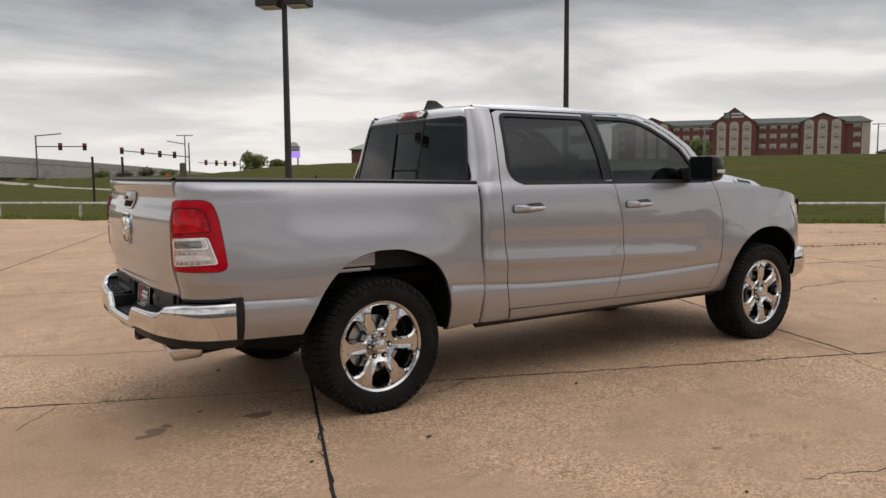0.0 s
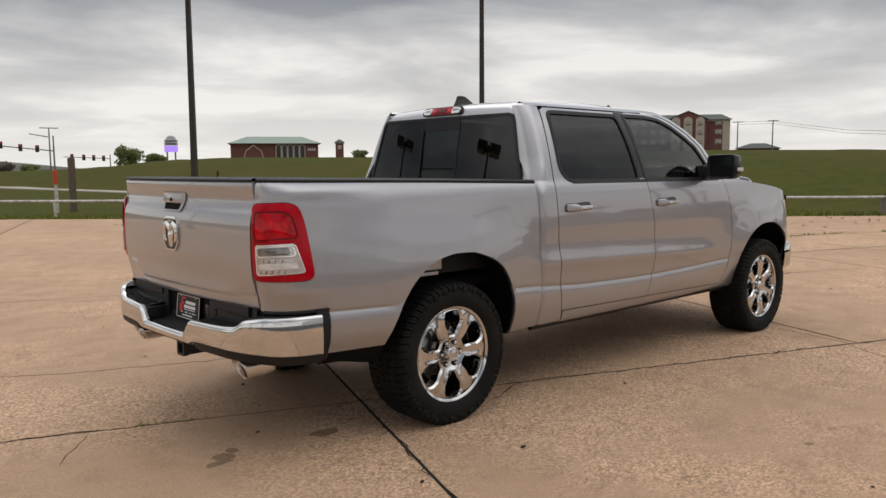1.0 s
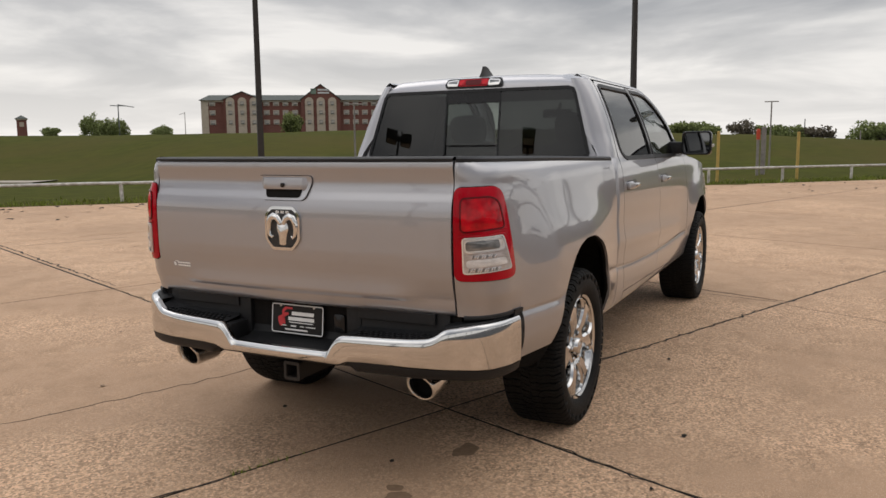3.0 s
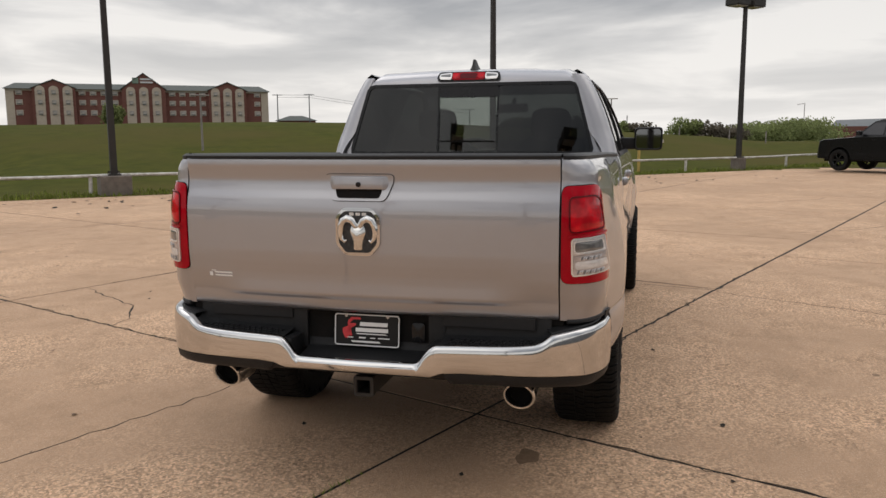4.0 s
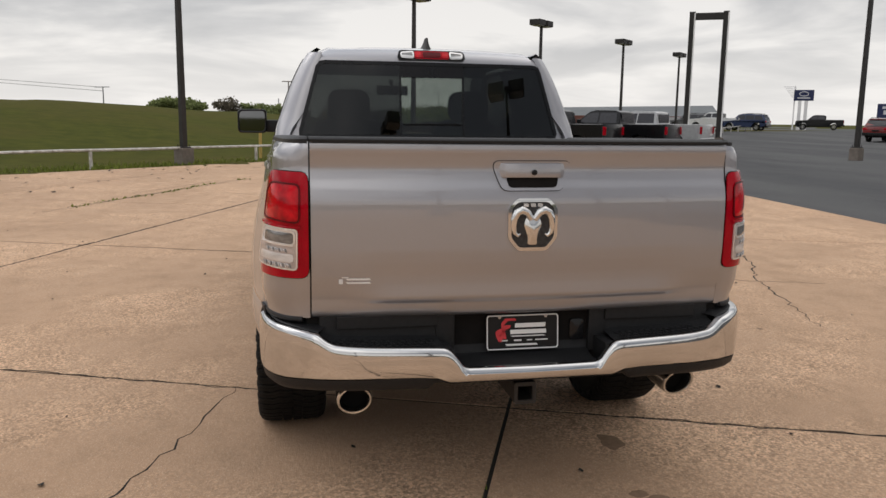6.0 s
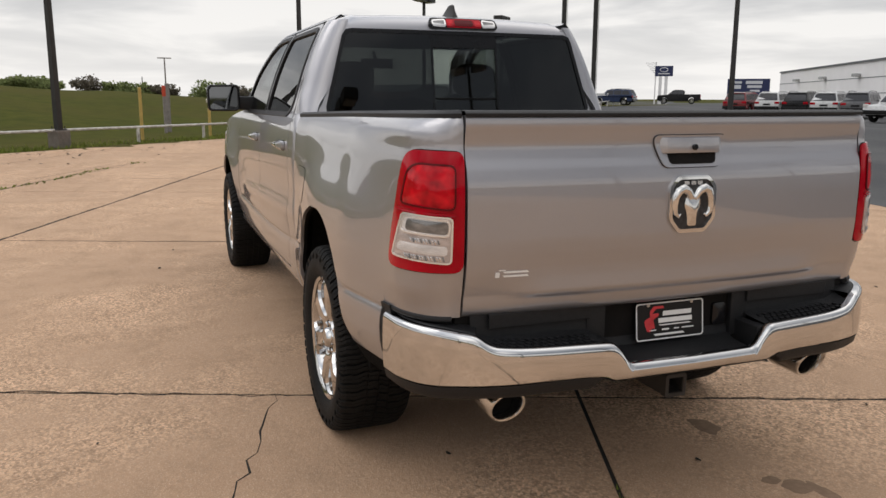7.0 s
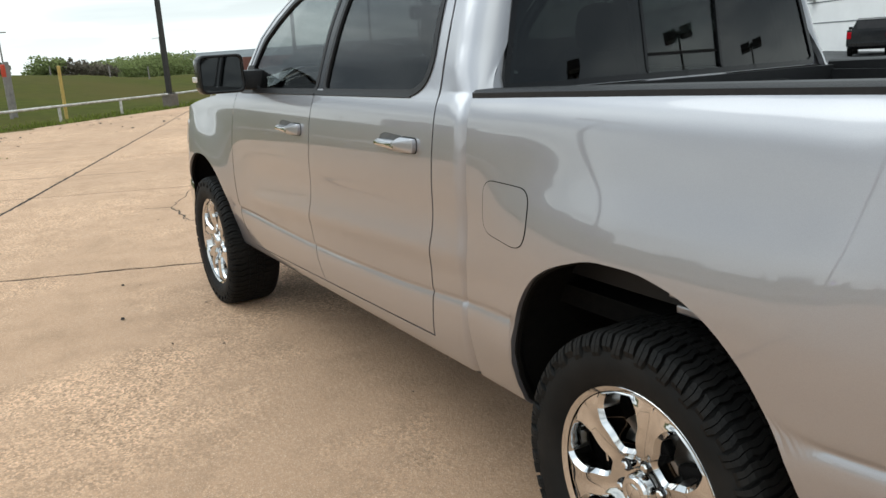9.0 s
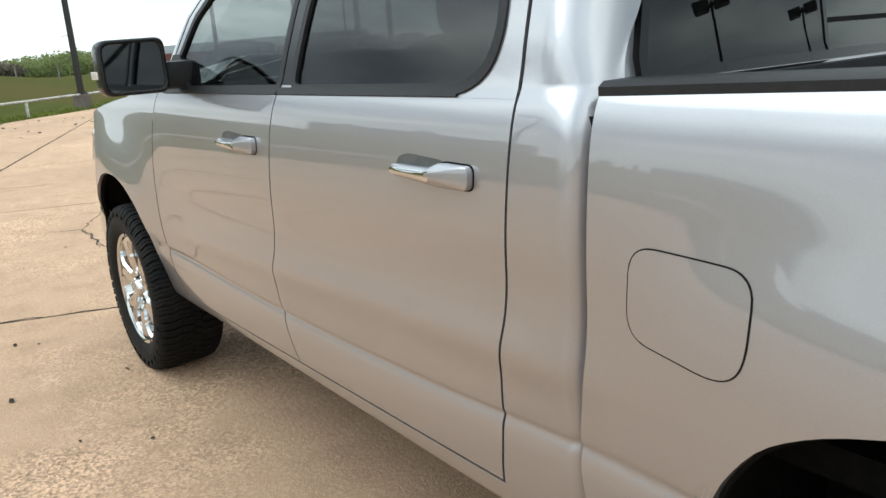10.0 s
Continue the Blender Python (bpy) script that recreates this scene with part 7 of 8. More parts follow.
lowhouse = thing("low_house", "low dark-roofed building beside the hotel", "house", at=(bx, by, z0), turn=25.5 - 90)
part("wall", b, "brick", lowhouse)
b = bmesh.new()
f0 = [b.verts.new(p) for p in ((-4.8, -3.4, 1.35), (4.8, -3.4, 1.35), (4.8, 3.4, 1.35), (-4.8, 3.4, 1.35))]
f1 = [b.verts.new(p) for p in ((-1.5, 0, 2.5), (1.5, 0, 2.5))]
b.faces.new((f0[0], f0[1], f1[1], f1[0])), b.faces.new((f0[2], f0[3], f1[0], f1[1])), b.faces.new((f0[1], f0[2], f1[1])), b.faces.new((f0[3], f0[0], f1[0])), b.faces.new(f0[::-1])
part("roof", b, "roof_grey", lowhouse)

# ---- brick hall with a green hip roof, clock tower ----
WD = 200.0
wx, wy = polar(59.45, WD, (-3.0, -4.1))
wz0 = rise(0.70, WD)
hall = thing("brick_hall", "red brick hall with a green hipped roof and arched glazing", "hall", at=(wx, wy, wz0), turn=59.45 - 90)
EH = rise(1.78, WD) - wz0
RH = rise(2.28, WD) - wz0
b = bmesh.new()
box(b, (-10.6, 0, -1), (10.6, 14, EH))
part("wall", b, "brick", hall)
b = bmesh.new()
f0 = [b.verts.new(p) for p in ((-11.4, -0.8, EH - 0.1), (11.4, -0.8, EH - 0.1), (11.4, 14.8, EH - 0.1), (-11.4, 14.8, EH - 0.1))]
f1 = [b.verts.new(p) for p in ((-6.8, 5, RH), (6.8, 5, RH), (6.8, 9, RH), (-6.8, 9, RH))]
b.faces.new(f1), b.faces.new(f0[::-1])
for i in range(4):
    b.faces.new((f0[i], f0[(i + 1) % 4], f1[(i + 1) % 4], f1[i]))
part("roof", b, "roof_green", hall)
for k in range(5):
    x = 0.9 + 1.45 * k
    b = bmesh.new()
    arc = [(x - 0.55, -0.5), (x + 0.55, -0.5)] + [(x + 0.55 * math.cos(a), EH - 1.05 + 0.55 * math.sin(a)) for a in [math.pi * j / 8 for j in range(9)]]
    f0 = [b.verts.new((px, -0.12, z)) for px, z in arc]
    f1 = [b.verts.new((px, 0.0, z)) for px, z in arc]
    b.faces.new(f0)
    for i in range(len(arc)):
        b.faces.new((f0[i], f1[i], f1[(i + 1) % len(arc)], f0[(i + 1) % len(arc)]))
    win_ = part("arched_window", b, "dark_window", hall)
    b = bmesh.new()
    tube(b, [(x - 0.62, -0.1, -0.5), (x - 0.62, -0.1, EH - 1.0)] + [(x - 0.62 * math.cos(a), -0.1, EH - 1.0 + 0.62 * math.sin(a)) for a in [math.pi * j / 8 for j in range(1, 8)]] + [(x + 0.62, -0.1, EH - 1.0), (x + 0.62, -0.1, -0.5)], 0.14, 6)
    part("arch_frame", b, "cream", win_)
b = bmesh.new()
pr = [(-7.6, -0.5), (-2.6, -0.5), (-3.3, EH - 1.9), (-4.2, EH - 1.3), (-5.1, EH - 0.5), (-6.0, EH - 1.3), (-6.9, EH - 1.9)]
f0, f1 = [b.verts.new((x, -0.8, z)) for x, z in pr], [b.verts.new((x, 0.1, z)) for x, z in pr]
b.faces.new(f0)
for i in range(len(pr)):
    b.faces.new((f0[i], f1[i], f1[(i + 1) % len(pr)], f0[(i + 1) % len(pr)]))
part("entrance_gable", b, "brick", hall)
b = bmesh.new()
tube(b, [(x, -0.85, z) for x, z in pr[1:] + pr[:1]], 0.13, 6)
part("gable_coping", b, "cream", hall)
for k in range(4):
    b = bmesh.new()
    box(b, (8.05 + 0.5 * k, -0.1, EH - 1.9), (8.4 + 0.5 * k, 0.0, EH - 1.3))
    part("sign_bar", b, "sign_white", hall)
tx, ty = polar(54.9, WD, (-3.0, -4.1))
tz = rise(1.0, WD)
TH = rise(1.95, WD) - tz
tower = thing("clock_tower", "small brick tower with a pyramid roof", "tower", at=(tx, ty, tz), turn=54.9 - 90)
b = bmesh.new()
box(b, (-1.0, -1.0, -1), (1.0, 1.0, TH - 0.6))
part("shaft", b, "brick", tower)
b = bmesh.new()
box(b, (-1.15, -1.15, TH - 0.75), (1.15, 1.15, TH - 0.45))
part("cornice", b, "cream", tower)
b = bmesh.new()
a = [b.verts.new(p) for p in ((-1.35, -1.35, TH - 0.45), (1.35, -1.35, TH - 0.45), (1.35, 1.35, TH - 0.45), (-1.35, 1.35, TH - 0.45))]
c = b.verts.new((0, 0, TH + 0.35))
for i in range(4):
    b.faces.new((a[i], a[(i + 1) % 4], c))
part("roof", b, "roof_grey", tower)
b = bmesh.new()
box(b, (-0.45, -1.06, TH - 2.2), (0.45, -1.0, TH - 1.2))
part("opening", b, "cream", tower)

# ---- roadside sign with a screen ----
sx_, sy_ = polar(66.4, 130, (-3.0, -4.1))
sgz = terrain(sx_, sy_)
sign = thing("roadside_sign", "tall sign with white panel over a glowing purple screen", "sign", at=(sx_, sy_, sgz), turn=66.4 - 90)
zt, zm, zb = rise(2.0, 130) - sgz, rise(1.60, 130) - sgz, rise(1.16, 130) - sgz
b = bmesh.new()
arc = [(-1.0, zm), (1.0, zm), (1.0, zt)] + [(0.75 * math.cos(a), zt + 0.6 * math.sin(a)) for a in [math.pi * k / 8 for k in range(9)]] + [(-1.0, zt)]
f0, f1 = [b.verts.new((x, -0.15, z)) for x, z in arc], [b.verts.new((x, 0.15, z)) for x, z in arc]
b.faces.new(f0), b.faces.new(f1[::-1])
for i in range(len(arc)):
    b.faces.new((f0[i], f1[i], f1[(i + 1) % len(arc)], f0[(i + 1) % len(arc)]))
part("panel", b, "sign_white", sign)
b = bmesh.new()
box(b, (-1.0, -0.16, zb), (1.0, 0.16, zm - 0.05))
part("screen", b, "screen", sign)
for k in range(2):
    b = bmesh.new()
    box(b, (-0.75, -0.2, zm + 0.15 + 0.42 * k), (0.75, -0.16, zm + 0.38 + 0.42 * k))
    part("sign_bar", b, "far_grey", sign)
for x in (-0.6, 0.6):
    b = bmesh.new()
    box(b, (x - 0.12, -0.1, -0.3), (x + 0.12, 0.1, zb))
    part("post", b, "far_grey", sign)

# ---- road overpass ----
over = thing("road_overpass", "long grey concrete road overpass with a parapet", "bridge", kind="structure")
PA = [(94, 112, 1.75), (89, 128, 1.48), (85.4, 143, 1.25), (82, 158, 1.0), (78.9, 172, 0.72), (76, 190, 0.42), (73, 215, 0.1)]
for nm, t0, t1, w, mt in (("deck_beam", -3.3, -0.95, 4.0, "bridge"), ("parapet", -0.95, 0.0, 4.4, "bridge"), ("deck_shadow_joint", -1.02, -0.9, 4.45, "far_grey")):
    b = bmesh.new()
    rows = []
    for az, d, e_ in PA:
        x, y = polar(az, d, (-2.2, -5.0))
        z = rise(e_, d)
        ox, oy = math.cos(radians(az - 25)) * w, math.sin(radians(az - 25)) * w
        rows.append([(x, y, z + t0), (x, y, z + t1), (x + ox, y + oy, z + t1), (x + ox, y + oy, z + t0), (x, y, z + t0)])
    grid(b, rows)
    part(nm, b, mt, over)
for az, d, e_ in ((83.0, 153, 1.05), (88.5, 130, 1.45), (79.0, 171, 0.72)):
    x, y = polar(az, d, (-2.2, -5.0))
    b = bmesh.new()
    box(b, (x - 0.9, y + 0.4, -0.5), (x + 0.9, y + 3, rise(e_, d) - 1.85), 0.1)
    part("pier", b, "bridge", over)


# ---- traffic signals, utility poles, flags ----
def mast(name, label, az, d, el_top, arms=(), lamps=(), thick=0.10, z0=None, mat="far_grey", eye=(-3.0, -4.0)):
    """An upright with cross arms: arms are (from az, to az, el), lamps (az, el)."""
    x, y = polar(az, d, eye)
    zb_ = terrain(x, y) - 0.2 if z0 is None else z0
    t = thing(name, label, "pole", at=(x, y, zb_), turn=az - 90)
    b_ = bmesh.new()
    tube(b_, [(0, 0, 0), (0, 0, rise(el_top, d) - zb_)], [thick, thick * 0.7], 8)
    part("shaft", b_, mat, t)
    for a0, a1, e0, e1 in arms:
        b_ = bmesh.new()
        tube(b_, [((az - a0) * d * 0.01745, 0, rise(e0, d) - zb_), ((az - a1) * d * 0.01745, 0, rise(e1, d) - zb_)], thick * 0.6, 6)
        part("arm", b_, mat, t)
    for a0, e0 in lamps:
        b_ = bmesh.new()
        lx, lz = (az - a0) * d * 0.01745, rise(e0, d) - zb_
        box(b_, (lx - 0.32, -0.25, lz - 0.62), (lx + 0.32, 0.25, lz + 0.62), 0.05)
        h_ = part("signal_head", b_, "pole", t)
        b_ = bmesh.new()
        tube(b_, [(lx, -0.26, lz + 0.36), (lx, -0.36, lz + 0.36)], 0.2, 10)
        part("signal_lamp", b_, "orange", h_)
    return t


mast("traffic_signal", "traffic signal mast with a long arm over the road", 83.4, 150, 2.6, ((83.4, 80.4, 1.87, 1.90), (83.4, 81.9, 2.55, 2.72)), ((82.0, 1.88), (80.55, 1.88)), 0.16, eye=(-2.2, -5.0))
mast("traffic_signal", "traffic signal mast with a long arm over the road", 74.0, 160, 2.2, ((74.0, 78.4, 1.22, 1.66),), ((78.3, 1.64), (77.0, 1.58), (75.9, 1.42), (74.95, 1.36)), 0.16, eye=(-2.2, -5.0))
mast("traffic_signal", "distant traffic signal mast with a row of heads", 70.6, 190, 1.0, ((70.6, 73.4, 0.72, 0.84),), ((72.9, 0.84), (72.2, 0.80), (71.6, 0.77), (71.0, 0.74)), 0.13, eye=(-2.2, -5.0))
mast("street_lamp", "slim street lamp with a bent arm", 74.25, 150, 2.7, ((74.8, 73.7, 2.68, 2.68), (74.25, 75.4, 2.1, 2.3)), (), 0.13, eye=(-2.2, -5.0))
mast("utility_pole", "wooden utility pole with a crossarm", 48.6, 150, 2.8, ((49.1, 48.0, 2.72, 2.70), (48.6, 47.6, 2.78, 2.62)), (), 0.12, eye=(-3.9, -2.1))
mast("utility_pole", "wooden utility pole with a crossarm", 25.95, 180, 2.95, ((26.3, 25.6, 2.9, 2.9),), (), 0.14, eye=(-4.1, -0.6))
mast("utility_pole", "wooden utility pole with a crossarm", 23.75, 180, 2.98, ((24.1, 23.4, 2.93, 2.93),), (), 0.14, eye=(-4.1, -0.6))
mast("utility_pole", "wooden utility pole with a crossarm", 11.4, 120, 1.9, ((11.9, 11.0, 1.85, 1.88),), (), 0.09, eye=(-3.7, 1.3))
mast("utility_pole", "slim utility pole on the skyline", 2.0, 95, 1.35, (), (), 0.07, eye=(-3.9, -2.1))
mast("lamp_mast", "slim pale lamp mast with a flat top bar", 0.0, 36.6, 2.61, ((0.45, -0.45, 2.61, 2.61),), (), 0.04, mat="grey_post", eye=(-3.0, 0.55))
mast("lamp_mast", "slim pale lamp mast on the grass slope", 30.6, 36, 2.9, ((31.2, 30.0, 2.9, 2.9),), (), 0.05, mat="grey_post", eye=(-4.1, -0.6))
mast("flagpole", "slim flagpole with a small flag", -10.25, 100, 2.0, ((-10.2, -9.8, 1.95, 1.9),), (), 0.05, mat="grey_post", eye=(-4.1, -0.6))
mast("flagpole", "slim flagpole with a small flag", 44.4, 170, 2.3, ((44.4, 44.75, 2.25, 2.15),), (), 0.08, mat="grey_post", eye=(-3.9, -2.1))
for k, (az, d, e_) in enumerate(((-8.8, 60, 0.35), (-11.2, 60, 0.2), (-5.3, 62, 0.55))):
    mast("fence_pole", "slim pale pole before the woods", az, d, e_, (), (), 0.05, mat="grey_post", eye=(-1.3, 2.2))
# wires between the utility poles
b = bmesh.new()
p0, p1 = polar(25.95, 180, (-4.1, -0.6)), polar(23.75, 180, (-4.1, -0.6))
p2 = polar(11.4, 120, (-3.7, 1.3))
for dz in (0.0, -0.5):
    tube(b, [(*p0, rise(2.9, 180) + dz), (*p1, rise(2.9, 180) + dz)], 0.04, 4)
    mid_ = ((p1[0] + p2[0]) / 2, (p1[1] + p2[1]) / 2, rise(2.2, 150) + dz)
    tube(b, [(*p1, rise(2.9, 180) + dz), mid_, (*p2, rise(1.85, 120) + dz)], 0.035, 4)
solo("power_lines", b, "pole", "thin dark power lines strung between poles", "power line", kind="structure")

# ---- long grey building behind the yard ----
b = bmesh.new()
q0, q1 = polar(-11.8, 120, (-4.1, -0.6)), polar(-30, 122, (-4.1, -0.6))
longb = thing("long_building", "long low building with a grey metal roof", "building")
d_ = Vector((q1[0] - q0[0], q1[1] - q0[1]))
nrm = Vector((-d_.y, d_.x)).normalized() * -12
for nm, z0, z1, o0, mt in (("wall", -0.5, 2.4, 0.6, "brick"), ("roof", 2.0, 4.05, 0.0, "far_grey")):
    b = bmesh.new()
    k = nrm.normalized() * -o0
    lo = [Vector(q0) - k, Vector(q1) - k, Vector(q1) - nrm, Vector(q0) - nrm]
    prism(b, [(v.x, v.y) for v in lo], z0, z1 if nm == "wall" else z0 + 0.4)
    if nm == "roof":
        up = [b.verts.new((lo[0].x, lo[0].y, 2.4)), b.verts.new((lo[1].x, lo[1].y, 2.4)), b.verts.new((*(lo[1].lerp(lo[2], 0.5)), 4.15)), b.verts.new((*(lo[0].lerp(lo[3], 0.5)), 3.35))]
        b.faces.new(up)
        b.faces.new((up[3], up[2], b.verts.new((lo[2].x, lo[2].y, 2.4)), b.verts.new((lo[3].x, lo[3].y, 2.4))))
    part(nm, b, mt, longb)

# ---- white dealership hall ----
P1, P0 = Vector((76.7, -74.4)), Vector((17.5, -39.2))
d_ = (P1 - P0).normalized()
nrm = Vector((d_.y, -d_.x))
hallw = thing("white_showroom", "long white panelled showroom building", "building")
b = bmesh.new()
prism(b, [tuple(P0), tuple(P1), tuple(P1 + nrm * 30), tuple(P0 + nrm * 30)], -0.3, 4.75)
part("wall", b, "far_white", hallw)
for z in (2.0, 3.35):
    b = bmesh.new()
    a, c = P0 - nrm * 0.03, P1 - nrm * 0.03
    prism(b, [tuple(a), tuple(c), tuple(c + nrm * 0.02), tuple(a + nrm * 0.02)], z, z + 0.06)
    part("panel_joint", b, "far_grey", hallw)
b = bmesh.new()
a, c = P0 - nrm * 0.15, P1 - nrm * 0.15
prism(b, [tuple(a), tuple(c), tuple(c + nrm * 0.3), tuple(a + nrm * 0.3)], 4.75, 4.9)
part("parapet_cap", b, "far_grey", hallw)
for k in range(6):
    p = P0.lerp(P1, 0.12 + 0.15 * k)
    b = bmesh.new()
    box(b, (p.x - 0.3, p.y + 0.0, 3.5), (p.x + 0.3, p.y + 0.7, 3.8), 0.08)
    part("wall_lamp", b, "lamp_glass", hallw)

# ---- pylon frame, blue sign, billboard ----
px, py = polar(-29.9, 65, (-3.66, 1.3))
pz = terrain(px, py)
pyl = thing("sign_pylon", "tall empty dark steel sign frame", "sign frame", at=(px, py, pz), turn=-29.9 - 90)
for x in (-1.22, 1.22):
    b = bmesh.new()
    box(b, (x - 0.22, -0.22, -0.1), (x + 0.22, 0.22, 9.6), 0.02)
    post = part("post", b, "pole", pyl)
    b = bmesh.new()
    box(b, (x + 0.13, -0.25, 0.2), (x + 0.23, -0.222, 9.5))
    part("pale_edge", b, "far_white", post)
b = bmesh.new()
box(b, (-1.44, -0.2, 9.0), (1.44, 0.2, 9.5), 0.02)
part("crossbeam", b, "pole", pyl)
b = bmesh.new()
box(b, (-1.6, -0.4, -0.1), (1.6, 0.4, 0.15), 0.02)
part("base", b, "base_concrete", pyl)
px, py = polar(-35.9, 120, (-3.66, 1.3))
pz = terrain(px, py)
bs = thing("dealer_sign", "navy sign panel on pale posts", "sign", at=(px, py, pz), turn=-35.9 - 90)
b = bmesh.new()
box(b, (-1.25, -0.25, rise(1.55, 120) - pz), (1.25, 0.25, rise(2.24, 120) - pz), 0.05)
pn = part("panel", b, "sign_blue", bs)
b = bmesh.new()
box(b, (-0.8, -0.3, rise(1.68, 120) - pz), (0.8, -0.25, rise(1.76, 120) - pz))
part("sign_bar", b, "sign_white", pn)
b = bmesh.new()
tube(b, [(0.55 * math.cos(a), -0.27, rise(1.98, 120) - pz + 0.28 * math.sin(a)) for a in [math.tau * k / 16 for k in range(17)]], 0.06, 5)
part("sign_oval", b, "sign_white", pn)
for x in (-0.45, 0.35):
    b = bmesh.new()
    box(b, (x - 0.22, -0.2, -0.2), (x + 0.22, 0.2, rise(1.55, 120) - pz))
    part("post", b, "far_white", bs)
b = bmesh.new()
tube(b, [(-1.15, 0.3, -0.2), (-1.15, 0.3, rise(2.5, 120) - pz)], 0.09, 6)
rack = part("rack_post", b, "far_white", bs)
for k in range(6):
    b = bmesh.new()
    z = rise(2.45 - 0.13 * k, 120) - pz
    tube(b, [(-1.15, 0.3, z), (-2.6 + 0.2 * k, 0.3, z)], 0.05, 5)
    part("rack_bar", b, "far_white", rack)
px, py = polar(-41.45, 160, (-3.66, 1.3))
pz = terrain(px, py)
bb = thing("billboard", "dark blue billboard with pale lettering bars", "billboard", at=(px, py, pz), turn=-41.45 - 90)
b = bmesh.new()
box(b, (-3.7, -0.2, rise(0.3, 160) - pz), (3.7, 0.2, rise(1.36, 160) - pz))
pn = part("panel", b, "sign_blue", bb)
for x0, x1, e0, e1 in ((-2.4, 0.5, 1.02, 1.22), (-2.3, 0.2, 0.76, 0.93), (-2.0, -0.3, 0.5, 0.64), (1.2, 2.9, 1.05, 1.2), (1.3, 2.7, 0.7, 0.95)):
    b = bmesh.new()
    box(b, (-x1, -0.26, rise(e0, 160) - pz), (-x0, -0.205, rise(e1, 160) - pz))
    part("sign_bar", b, "sign_white", pn)
for x in (-2, 2):
    b = bmesh.new()
    box(b, (x - 0.2, -0.15, -0.2), (x + 0.2, 0.15, rise(0.3, 160) - pz))
    part("post", b, "pole", bb)


# ---- parked vehicles ----
def loft_side(bm_, prof, half, inset=0.06, top_in=0.0, ztop=None):
    """A closed body from a side outline, rounded in towards its sides."""
    n_ = len(prof)
    cx_, cz_ = sum(p[0] for p in prof) / n_, sum(p[1] for p in prof) / n_

    def lean(z):
        return top_in * max(0.0, (z - (ztop or 0))) if ztop else 0.0
    rings_ = []
    for f_, g in ((-1, 0.975), (-0.97, 0.99), (-0.90, 1.0), (0.90, 1.0), (0.97, 0.99), (1, 0.975)):
        rings_.append([bm_.verts.new((cx_ + (x - cx_) * g, f_ * (half - lean(z)), cz_ + (z - cz_) * g)) for x, z in prof])
    for r0, r1 in zip(rings_, rings_[1:]):
        for i in range(n_):
            bm_.faces.new((r0[i], r0[(i + 1) % n_], r1[(i + 1) % n_], r1[i]))
    bm_.faces.new(rings_[0][::-1])
    bm_.faces.new(rings_[-1])


def arc_pts(cx_, cz_, r, a0, a1, n_=8):
    return [(cx_ + r * math.cos(radians(a0 + (a1 - a0) * k / n_)), cz_ + r * math.sin(radians(a0 + (a1 - a0) * k / n_))) for k in range(n_ + 1)]


b = bmesh.new()
lathe(b, [(-0.20, 0.20), (-0.24, 0.30), (-0.22, 0.385), (-0.05, 0.39), (0.0, 0.37), (0.012, 0.30), (0.0, 0.245)], 28)
car_tyre = mesh_of(b, "tyre", "rubber", 40)
b = bmesh.new()
lathe(b, [(0.0, 0.245), (-0.02, 0.23), (-0.05, 0.21)], 28)
for k in range(6):
    a = math.tau * k / 6
    box(b, (0.03, -0.045, -0.028), (0.235, -0.005, 0.028), 0.0, Matrix.Rotation(a, 4, "Y"))
lathe(b, [(-0.01, 0.001), (-0.01, 0.05), (-0.04, 0.055)], 16)
car_rim = {"bright": mesh_of(b.copy(), "rim", "steel", 40), "black": mesh_of(b, "rim", "gloss_black", 40)}


